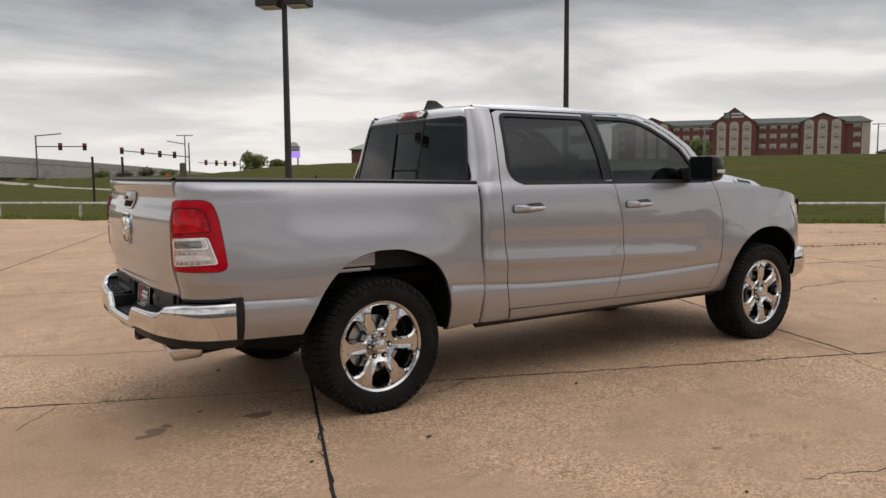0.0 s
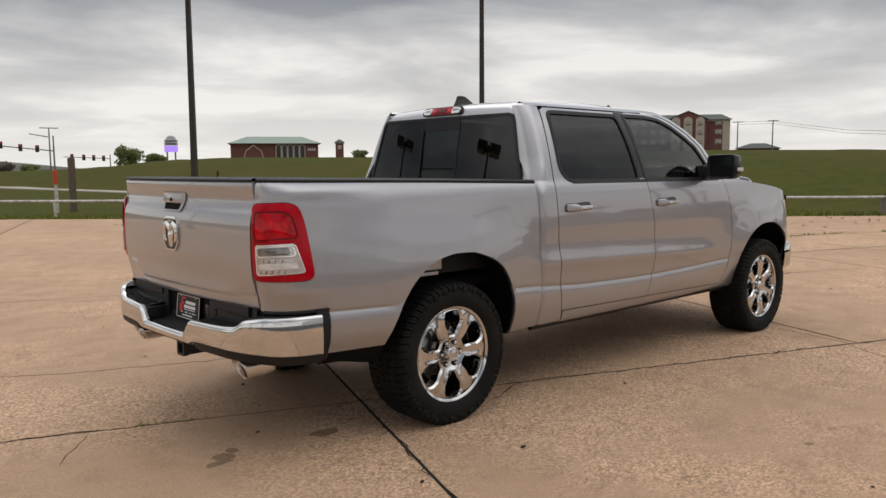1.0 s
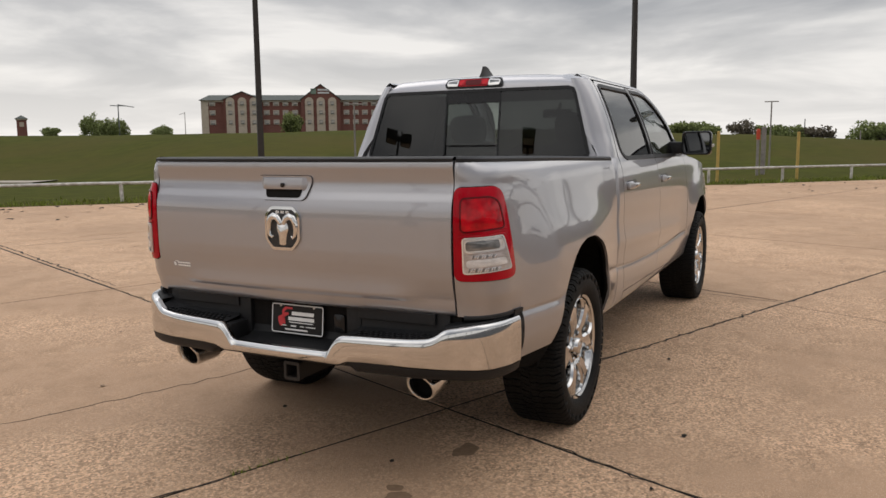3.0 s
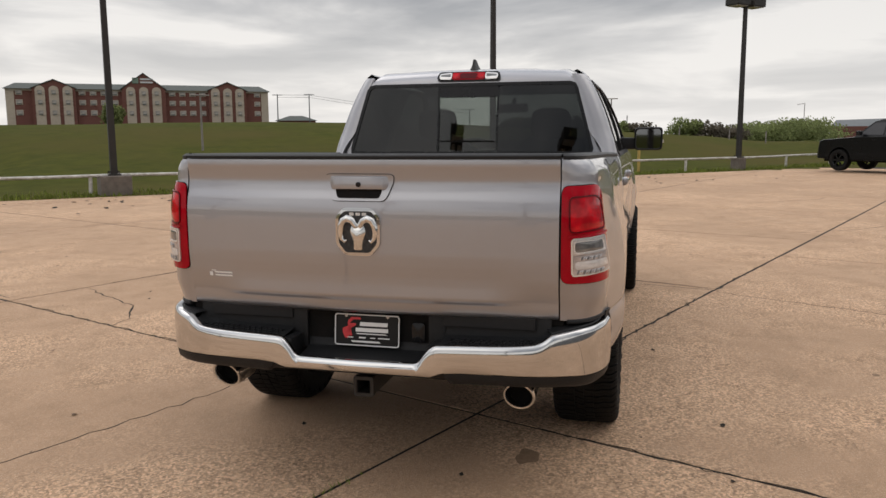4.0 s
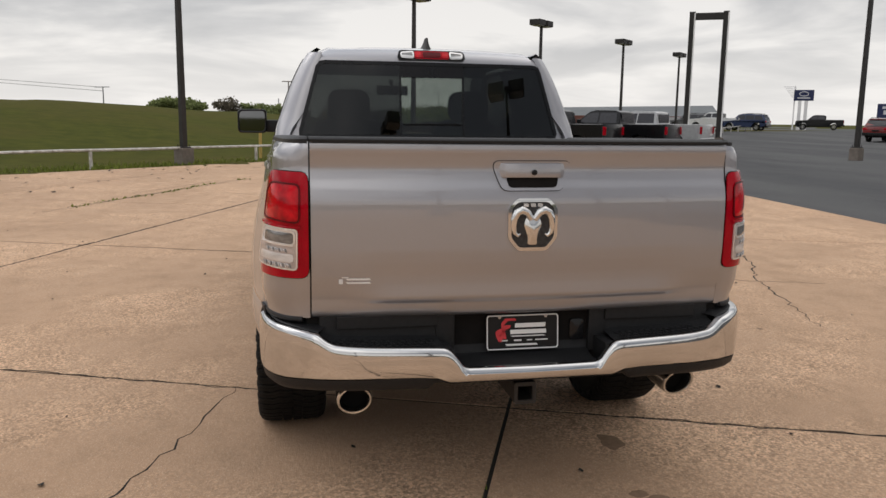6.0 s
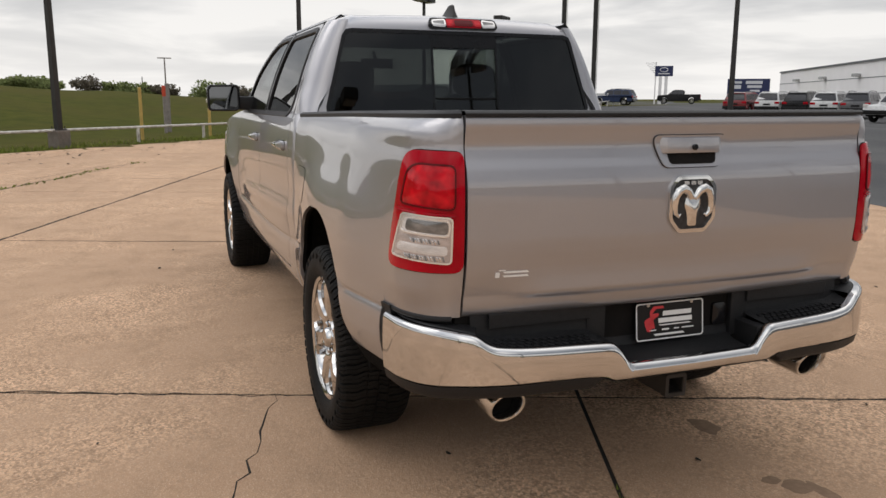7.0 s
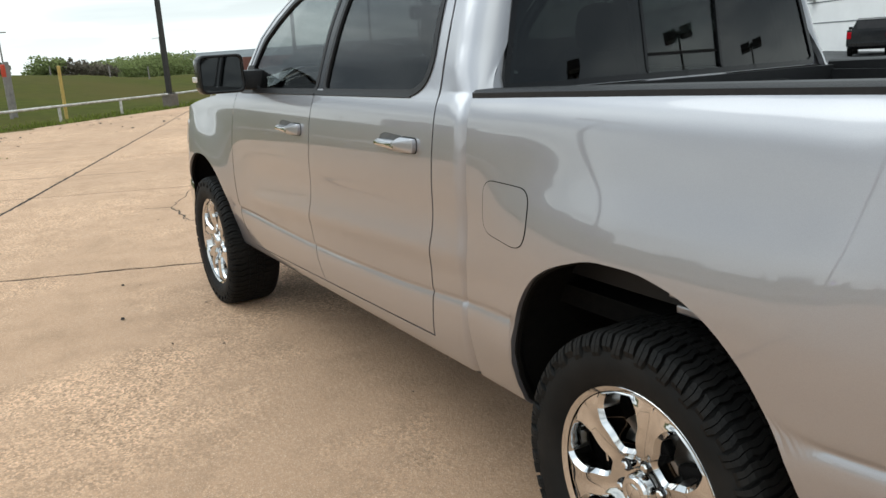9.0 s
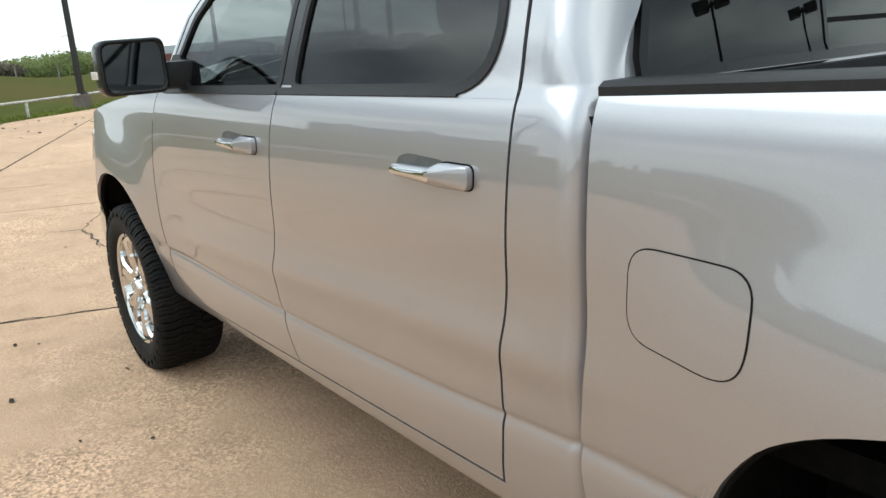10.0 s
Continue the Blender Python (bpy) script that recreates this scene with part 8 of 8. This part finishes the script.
def vehicle(name, label, category, kind, paint, x, y, turn, rim="bright", scale=1.0, group="parked vehicles"):
    """A pickup or an SUV: painted body, glasshouse, lamps, bumpers and four wheels; x ahead from its rear axle."""
    t = thing(name, label, category, group, at=(x, y, terrain(x, y) + 0.0), turn=turn)
    wb = 3.7 if kind == "pickup" else 2.85
    fr, rr = wb + 0.92, -1.15 if kind == "pickup" else -0.95
    belt, roof_z = (1.30, 1.92) if kind == "pickup" else (1.10, 1.74)
    tuck = 0.42 if kind == "pickup" else 0.30
    arch_r = arc_pts(0, 0.42, 0.47, 180, 0, 10)
    arch_f = arc_pts(wb, 0.42, 0.47, 180, 0, 10)
    hood = [(fr - 0.05, 0.95 if kind == "suv" else 1.12), (fr - 0.25, belt - 0.12), (wb - 0.55, belt - 0.03)]
    if kind == "pickup":
        top = [(1.05, belt), (0.95, belt), (rr + 0.03, belt + 0.02)]
    else:
        top = [(0.0, belt + 0.02), (rr + 0.10, belt + 0.02), (rr + 0.02, belt - 0.08), (rr - 0.01, belt - 0.30)]
    prof = [(rr, 0.55)] + [p for p in arch_r] + [(0.6, 0.40), (wb - 0.6, 0.40)] + [p for p in arch_f] + [(fr, 0.45), (fr, 0.80)] + hood + top + [(rr, belt - 0.1)]
    b_ = bmesh.new()
    loft_side(b_, prof, 1.0 if kind == "pickup" else 0.92)
    body_ = part("body", b_, paint, t, smooth=30)
    if kind == "pickup":
        gh_ = [(0.95, belt - 0.02), (1.02, roof_z - 0.10), (1.25, roof_z - 0.02), (2.2, roof_z), (2.5, roof_z - 0.08), (3.18, belt - 0.05)]
        panes = [[(1.12, belt + 0.05), (1.95, belt + 0.05), (1.95, roof_z - 0.12), (1.18, roof_z - 0.12)], [(2.02, belt + 0.05), (2.92, belt + 0.05), (2.45, roof_z - 0.13), (2.02, roof_z - 0.12)]]
    else:
        gh_ = [(rr + 0.04, belt - 0.02), (rr + 0.10, belt + 0.15), (rr + 0.30, roof_z - 0.14), (rr + 0.42, roof_z - 0.04), (rr + 0.7, roof_z), (0.8, roof_z + 0.025), (1.6, roof_z + 0.01), (1.95, roof_z - 0.05), (wb - 0.30, belt - 0.03)]
        panes = [[(rr + 0.32, belt + 0.05), (0.25, belt + 0.05), (0.25, roof_z - 0.14), (rr + 0.50, roof_z - 0.16)], [(0.32, belt + 0.05), (1.18, belt + 0.05), (1.18, roof_z - 0.12), (0.32, roof_z - 0.12)], [(1.25, belt + 0.05), (wb - 0.62, belt + 0.05), (1.86, roof_z - 0.13), (1.25, roof_z - 0.12)]]
    half = 0.93 if kind == "pickup" else 0.85
    b_ = bmesh.new()
    loft_side(b_, gh_, half, top_in=tuck, ztop=belt)
    cab_ = part("cab", b_, paint, t, smooth=30)
    for sg_ in (-1, 1):
        for pn_ in panes:
            b_ = bmesh.new()
            f0 = [b_.verts.new((px_, sg_ * (half - tuck * max(0, z_ - belt) + 0.006), z_)) for px_, z_ in pn_]
            f1 = [b_.verts.new((px_, sg_ * (half - tuck * max(0, z_ - belt) - 0.02), z_)) for px_, z_ in pn_]
            b_.faces.new(f0)
            for i in range(4):
                b_.faces.new((f0[i], f1[i], f1[(i + 1) % 4], f0[(i + 1) % 4]))
            part("side_window", b_, "dark_window", cab_)
        b_ = bmesh.new()
        if kind == "pickup":
            box(b_, (rr - 0.02, sg_ * 0.88 - 0.1, belt - 0.42), (rr + 0.10, sg_ * 0.88 + 0.1, belt - 0.08), 0.02)
        else:
            box(b_, (rr - 0.025, sg_ * 0.74 - 0.17, belt - 0.22), (rr + 0.14, sg_ * 0.74 + 0.17, belt - 0.06), 0.03)
        part("tail_lamp", b_, "red_lens", t)
        b_ = bmesh.new()
        box(b_, (fr - 0.18, sg_ * 0.76 - 0.13, 0.86), (fr + 0.01, sg_ * 0.76 + 0.13, 1.04), 0.03)
        part("headlamp", b_, "clear_lens", t)
        b_ = bmesh.new()
        box(b_, (wb - 0.95, sg_ * (half + 0.17) - 0.10, belt + 0.03), (wb - 0.80, sg_ * (half + 0.17) + 0.10, belt + 0.20), 0.03)
        part("door_mirror", b_, paint if kind == "suv" else "gloss_black", t)
        for hx_ in ((1.25, 2.2) if kind == "pickup" else (0.45, 1.35)):
            b_ = bmesh.new()
            box(b_, (hx_, sg_ * (1.0 if kind == "pickup" else 0.92) - 0.02, belt - 0.16), (hx_ + 0.2, sg_ * (1.0 if kind == "pickup" else 0.92) + 0.025, belt - 0.12), 0.008)
            part("door_handle", b_, paint, body_)
    # back window, windscreen
    b_ = bmesh.new()
    if kind == "pickup":
        box(b_, (0.955, -0.68, belt + 0.06), (0.985, 0.68, roof_z - 0.16), 0.0, None)
    else:
        f0 = [b_.verts.new(p) for p in ((rr + 0.055, -0.76, belt + 0.04), (rr + 0.055, 0.76, belt + 0.04), (rr + 0.085, 0.75, belt + 0.15), (rr + 0.285, 0.64, roof_z - 0.14), (rr + 0.285, -0.64, roof_z - 0.14), (rr + 0.085, -0.75, belt + 0.15))]
        f1 = [b_.verts.new(v.co + Vector((0.04, 0, 0))) for v in f0]
        b_.faces.new(f0)
        for i in range(6):
            b_.faces.new((f0[i], f1[i], f1[(i + 1) % 6], f0[(i + 1) % 6]))
    part("back_window", b_, "dark_window", cab_)
    if kind == "suv":
        for sg_ in (-1, 1):
            b_ = bmesh.new()
            yy_ = sg_ * (half - tuck * (roof_z - belt) - 0.03)
            tube(b_, [(rr + 0.55, yy_, roof_z - 0.02), (rr + 0.65, yy_, roof_z + 0.05), (0.6, yy_, roof_z + 0.075), (1.5, yy_, roof_z + 0.05), (1.6, yy_, roof_z)], 0.02, 6)
            part("roof_rail", b_, "gloss_black" if paint != "car_white" else "steel", cab_)
        b_ = bmesh.new()
        box(b_, (rr + 0.22, -0.62, roof_z - 0.09), (rr + 0.48, 0.62, roof_z - 0.04), 0.02)
        part("spoiler", b_, paint, cab_)
        b_ = bmesh.new()
        box(b_, (rr - 0.03, -0.26, 0.78), (rr + 0.05, 0.26, 0.90), 0.01)
        part("plate_panel", b_, "gloss_black", t)
    a0, a1 = gh_[-2], gh_[-1]
    b_ = bmesh.new()
    f0 = [b_.verts.new((px_ + 0.012, y_, z_ + 0.012)) for px_, y_, z_ in ((a0[0] + 0.06, -0.60, a0[1] - 0.05), (a0[0] + 0.06, 0.60, a0[1] - 0.05), (a1[0] - 0.06, 0.76, a1[1] + 0.06), (a1[0] - 0.06, -0.76, a1[1] + 0.06))]
    f1 = [b_.verts.new(v.co - Vector((0.02, 0, 0.03))) for v in f0]
    b_.faces.new(f0)
    for i in range(4):
        b_.faces.new((f0[i], f1[i], f1[(i + 1) % 4], f0[(i + 1) % 4]))
    part("windscreen", b_, "dark_window", cab_)
    for nm, x0, x1 in (("rear_bumper", rr - 0.10, rr + 0.12), ("front_bumper", fr - 0.15, fr + 0.06)):
        b_ = bmesh.new()
        box(b_, (x0, -0.90, 0.46), (x1, 0.90, 0.70), 0.04)
        part(nm, b_, "gloss_black" if paint == "car_black" or kind == "suv" else "chrome", t)
    b_ = bmesh.new()
    box(b_, (rr + 0.2, -0.8, 0.34), (fr - 0.2, 0.8, 0.46))
    part("underbody", b_, "dark", t)
    if kind == "pickup":
        b_ = bmesh.new()
        box(b_, (rr + 0.1, -0.82, belt - 0.01), (0.9, 0.82, belt + 0.012))
        part("bed_cover", b_, "black_plastic", t)
    for wx_ in (0, wb):
        for sg_ in (-1, 1):
            w_ = new("wheel", car_rim[rim])
            w_.parent = t
            w_.location = (wx_, sg_ * (0.98 if kind == "pickup" else 0.90), 0.40)
            w_.rotation_euler = (0, 0, 0 if sg_ > 0 else math.pi)
            w_.scale = (1.06, 1.06, 1.06) if kind == "pickup" else (0.92, 0.92, 0.92)
            if kind == "suv":
                w_.location.z = 0.36
            c_ = new("tyre", car_tyre)
            c_.parent = w_
    return t


vehicle("pickup_truck", "black crew-cab pickup with black wheels parked at the rail", "pickup truck", "pickup", "car_black", 27.0, -11.45, 43, "black")
vehicle("pickup_truck", "black crew-cab pickup with bright wheels", "pickup truck", "pickup", "car_black", 28.6, -14.9, 43)
vehicle("pickup_truck", "silver crew-cab pickup parked in the row", "pickup truck", "pickup", "car_silver", 30.9, -17.8, 43)
for k, (az, d, kd, pt, lb, tr) in enumerate(((-26.6, 96, "pickup", "car_red", "dark red pickup parked in the far row", 40), (-28.1, 95, "pickup", "car_silver", "silver pickup parked in the far row", 40), (-30.0, 93, "suv", "car_grey", "dark grey sport utility parked in the far row", 40),
                                             (-31.9, 92, "pickup", "car_white", "white pickup parked in the far row", 40), (-33.6, 91, "suv", "car_blue", "dark blue sport utility in the far row", 40),
                                             (-38.0, 116, "pickup", "car_black", "black pickup standing alone on the far drive", 52),
                                             (-41.0, 67, "suv", "car_red", "red sport utility parked nose to the building", -62), (-43.0, 66, "suv", "car_white", "white sport utility parked nose to the building", -62),
                                             (-44.7, 64, "suv", "car_black", "black sport utility parked nose to the building", -62), (-46.4, 62, "suv", "car_white", "white sport utility parked nose to the building", -62),
                                             (-48.2, 60, "suv", "car_grey", "dark grey sport utility parked nose to the building", -62), (-51.5, 54, "suv", "car_white", "white sport utility parked tail to the building", 96),
                                             (-56.5, 48, "pickup", "car_black", "black pickup parked nose to the building", -62), (-61.5, 45, "suv", "car_grey", "grey sport utility parked nose to the building", -62))):
    x, y = polar(az, d, (-3.3, 1.5))
    vehicle("pickup_truck" if kd == "pickup" else "suv", lb, "pickup truck" if kd == "pickup" else "suv", kd, pt, x, y, tr)


# ---- concrete slabs of the lot ----
def clip(poly, a, b_, c):
    """Keep the part of a polygon where a x + b y <= c."""
    out = []
    for i, p in enumerate(poly):
        q = poly[(i + 1) % len(poly)]
        dp, dq = a * p[0] + b_ * p[1] - c, a * q[0] + b_ * q[1] - c
        if dp <= 0:
            out.append(p)
        if dp * dq < 0:
            k = dp / (dp - dq)
            out.append((p[0] + (q[0] - p[0]) * k, p[1] + (q[1] - p[1]) * k))
    return out


lot = thing("concrete_lot", "tan concrete paving in jointed slabs with cracks and stains", "pavement", kind="structure")
E1, E2 = (0.9304, -0.3665), (0.3665, 0.9304)


def pq(p, q):
    return (p * E1[0] + q * E2[0], p * E1[1] + q * E2[1])


QL = [-28, -22.3, -16.7, -11.1, -5.6, -0.28, 4.98, 10.15, 15.3, 20.5, 25.7, 31]


def joint_q(j, p):
    """Across-place of a long joint at p: one of them drifts away from the others."""
    return 4.86 + 0.031 * p if QL[j] == 4.98 else QL[j]


for j in range(len(QL) - 1):
    q0, q1 = QL[j], QL[j + 1]
    if q1 <= -0.2:
        PL = [-40, -33.4, -26.7, -20, -13.4, -6.7, -0.03, 6.68, 13.2, 19.8, 26.4, 33]
    else:
        PL = [-34, -29.8, -25.5, -21.3, -17, -12.8, -8.5, -4.3, -0.03, 4.15, 8.4, 12.7, 17, 21.2, 25.5, 29.8, 34]
    for p0, p1 in zip(PL, PL[1:]):
        cp, cq = (p0 + p1) / 2, (q0 + q1) / 2
        g = 0.009 if math.hypot(cp + 2, cq) < 7 else 0.017
        poly = [pq(p0 + g, joint_q(j, p0) + g), pq(p1 - g, joint_q(j, p1) + g), pq(p1 - g, joint_q(j + 1, p1) - g), pq(p0 + g, joint_q(j + 1, p0) - g)]
        poly = clip(poly, 1, 1, 24.9)
        poly = clip(poly, -0.118, -1, 8.1 - 7 * 0.118) if len(poly) > 2 else poly
        if len(poly) < 3 or max(x for x, _ in poly) < -32:
            continue
        area = abs(sum(poly[i][0] * poly[(i + 1) % len(poly)][1] - poly[(i + 1) % len(poly)][0] * poly[i][1] for i in range(len(poly)))) / 2
        if area < 0.05:
            continue
        b = bmesh.new()
        cx, cy = sum(p[0] for p in poly) / len(poly), sum(p[1] for p in poly) / len(poly)
        lo = [b.verts.new((x, y, -0.09)) for x, y in poly]
        md = [b.verts.new((x, y, -0.0035)) for x, y in poly]
        hi = [b.verts.new((x + (cx - x) * 0.0015, y + (cy - y) * 0.0015, 0.0)) for x, y in poly]
        b.faces.new(hi)
        k = len(poly)
        for i in range(k):
            b.faces.new((lo[i], lo[(i + 1) % k], md[(i + 1) % k], md[i]))
            b.faces.new((md[i], md[(i + 1) % k], hi[(i + 1) % k], hi[i]))
        part("slab", b, "concrete", lot)
# dirt that fills the joints
b = bmesh.new()
poly = clip(clip([(-32, -26), (34, -26), (34, 40), (-32, 40)], 1, 1, 24.95), -0.118, -1, 8.13 - 7 * 0.118)
prism(b, poly, -0.095, -0.004)
part("joint_bed", b, "joint", lot)


# ---- cracks, stains and litter on the slabs ----
def crack(pts, width, seed):
    """A jagged thin crack through the given places."""
    rng = random.Random(seed)
    line = []
    for (x0, y0), (x1, y1) in zip(pts, pts[1:]):
        L = math.hypot(x1 - x0, y1 - y0)
        k = max(2, int(L / 0.075))
        for i in range(k):
            t = i / k
            j = 0.026 if 0 < i else 0.0
            line.append((x0 + (x1 - x0) * t + rng.uniform(-j, j), y0 + (y1 - y0) * t + rng.uniform(-j, j)))
    line.append(pts[-1])
    b_ = bmesh.new()
    rows_ = []
    for i, (x, y) in enumerate(line):
        q = line[min(i + 1, len(line) - 1)]
        p = line[max(i - 1, 0)]
        d = Vector((q[0] - p[0], q[1] - p[1])).normalized()
        w = width * rng.uniform(0.45, 1.25) * min(1.0, 0.3 + 4 * min(i, len(line) - 1 - i) / len(line))
        rows_.append([(x - d.y * w, y + d.x * w, 0.0005), (x, y, 0.0022), (x + d.y * w, y - d.x * w, 0.0005)])
    grid(b_, rows_)
    part("crack", b_, "joint", lot)


CRACKS = [([(2.42, 4.21), (2.02, 3.56), (1.78, 3.24), (1.38, 2.98), (1.12, 2.96)], 0.012), ([(-1.95, 2.14), (-1.17, 1.70), (-0.58, 1.46), (-0.21, 1.32), (0.0, 1.28), (0.42, 1.15)], 0.007),
          ([(3.61, -1.77), (3.2, -2.5), (2.73, -3.37), (2.5, -4.1)], 0.006), ([(0.50, -0.80), (0.72, -0.72), (1.0, -0.62)], 0.007),
          ([(9.4, 4.29), (11.5, 3.5), (13.8, 2.5), (16.0, 1.65)], 0.014), ([(12.0, 3.72), (13.65, 3.03), (15.5, 2.3)], 0.012), ([(9.06, 1.87), (10.44, 1.4), (11.3, 1.15)], 0.009),
          ([(6.62, 0.52), (7.0, 0.46), (7.55, 0.45), (7.72, 0.70)], 0.012), ([(7.55, 0.45), (8.10, 0.19), (8.8, -0.1)], 0.009), ([(11.05, 0.0), (11.3, 0.47), (12.13, 2.12)], 0.012), ([(-1.60, 0.30), (-1.72, 0.10), (-1.86, -0.10)], 0.005),
          ([(7.12, 8.01), (8.4, 7.2), (9.78, 6.36)], 0.014), ([(3.7, 8.77), (4.3, 8.47), (5.2, 8.2)], 0.010), ([(5.3, -4.9), (4.73, -4.47), (3.57, -4.02), (2.78, -3.55), (2.05, -3.31), (1.09, -2.99)], 0.012), ([(3.88, -1.07), (3.76, -1.47), (3.66, -1.8)], 0.008), ([(7.6, 0.45), (7.44, 0.45), (6.65, 0.48), (6.2, 0.3)], 0.008),
          ([(8.5, -3.2), (9.2, -4.3), (9.9, -4.9)], 0.009), ([(14.0, -3.4), (15.2, -4.9), (16.0, -5.2)], 0.012)]
CRACKS += [([pq(p, -0.28) for p in (0.35, 1.6, 3.2, 4.9, 6.6)], 0.012), ([pq(p, -0.28) for p in (-6.6, -4.4, -2.6, -1.0)], 0.011), ([pq(-0.03, q) for q in (-0.3, -1.6, -3.1, -5.5)], 0.008), ([pq(p, 4.86 + 0.031 * p) for p in (1.0, 4.0, 8.0, 12.0, 16.0, 20.0)], 0.02), ([pq(-0.03, q) for q in (1.0, 2.1, 3.2, 4.8)], 0.010), ([pq(0.05, q) for q in (5.0, 7.5, 9.4, 11.5, 14.5)], 0.022), ([pq(4.15, q) for q in (-0.2, 1.0, 2.6, 4.3, 4.95)], 0.009), ([pq(p, 7.52) for p in (6.6, 9.0, 11.5, 14.4)], 0.02)]
for k, (pts, w) in enumerate(CRACKS):
    crack(pts, w * 0.68, 200 + k)


def stain(x, y, rx, ry, seed):
    b_ = bmesh.new()
    pts = []
    for k in range(28):
        a = math.tau * k / 28
        r = 1 + 0.35 * noise.noise(Vector((math.cos(a) * 1.6 + seed, math.sin(a) * 1.6, seed * 0.7)))
        pts.append(b_.verts.new((x + rx * r * math.cos(a), y + ry * r * math.sin(a), 0.0008)))
    c_ = b_.verts.new((x, y, 0.0016))
    for k in range(28):
        b_.faces.new((pts[k], pts[(k + 1) % 28], c_))
    part("stain", b_, "stain", lot)


for k, (x, y, rx, ry) in enumerate(((-0.636, -0.597, 0.085, 0.055), (-1.217, -0.556, 0.05, 0.06), (-1.28, -0.62, 0.075, 0.03), (-1.14, -0.50, 0.03, 0.035), (1.1, -2.5, 0.03, 0.02))):
    stain(x, y, rx, ry, k + 3)
# dead leaves and grit
rng = random.Random(77)
b = bmesh.new()
for k in range(300):
    if k < 140:
        x, y = rng.uniform(-4.5, 8), rng.uniform(-5.5, 7.5)
        s = rng.uniform(0.008, 0.024)
    else:
        q = rng.uniform(-9, 22)
        x, y = su(q, 17.4 - abs(rng.gauss(0, 2.2)))
        s = rng.uniform(0.03, 0.10)
    if abs(y) < 0.9 and -1.2 < x < 4.4 and rng.random() < 0.7:
        continue
    a = rng.uniform(0, math.tau)
    n_ = 5
    vs_ = [b.verts.new((x + s * rng.uniform(0.5, 1.3) * math.cos(a + math.tau * i / n_), y + 0.6 * s * rng.uniform(0.5, 1.3) * math.sin(a + math.tau * i / n_), 0.003 + rng.uniform(0, 0.4) * s)) for i in range(n_)]
    b.faces.new(vs_)
solo("leaf_litter", b, "joint", "scattered dry leaf bits on the concrete", "leaf litter", kind="stuff")
# grass tufts along the lot edge
b = bmesh.new()
for k in range(9000):
    s = rng.uniform(-26, 34)
    u = 17.68 + abs(rng.gauss(0, 0.9))
    x, y = su(s, u)
    z = terrain(x, y)
    h = rng.uniform(0.04, 0.13)
    a = rng.uniform(0, math.tau)
    w = rng.uniform(0.012, 0.03)
    lx, ly = rng.uniform(-0.06, 0.06), rng.uniform(-0.06, 0.06)
    b.faces.new([b.verts.new(p) for p in ((x - w * math.cos(a), y - w * math.sin(a), z - 0.03), (x + w * math.cos(a), y + w * math.sin(a), z - 0.03), (x + lx, y + ly, z + h))])
solo("grass_tufts", b, "grass_blade", "fresh green grass tufts beside the rail", "grass", kind="stuff")
# weeds in the joint behind the truck
b = bmesh.new()
for k in range(30):
    p = rng.uniform(-1.35, -0.95)
    x, y = pq(p, -0.28 + rng.gauss(0, 0.012))
    h, a = rng.uniform(0.008, 0.03), rng.uniform(0, math.tau)
    b.faces.new([b.verts.new(q) for q in ((x - 0.004 * math.cos(a), y - 0.004 * math.sin(a), -0.004), (x + 0.004 * math.cos(a), y + 0.004 * math.sin(a), -0.004), (x + rng.uniform(-0.02, 0.02), y + rng.uniform(-0.02, 0.02), h))])
for k in range(260):
    p = 6.6 + 7.8 * rng.random()
    if noise.noise(Vector((p * 0.8, 3.0, 0))) < -0.05:
        continue
    x, y = pq(p, 7.46 + 0.05 * math.sin(p * 1.7) + rng.gauss(0, 0.05))
    h, a = rng.uniform(0.01, 0.05), rng.uniform(0, math.tau)
    b.faces.new([b.verts.new(q) for q in ((x - 0.018 * math.cos(a), y - 0.018 * math.sin(a), -0.002), (x + 0.018 * math.cos(a), y + 0.018 * math.sin(a), -0.002), (x + rng.uniform(-0.04, 0.04), y + rng.uniform(-0.04, 0.04), h))])
solo("joint_weeds", b, "grass_blade", "small green weeds growing in a slab joint", "weeds", kind="stuff")
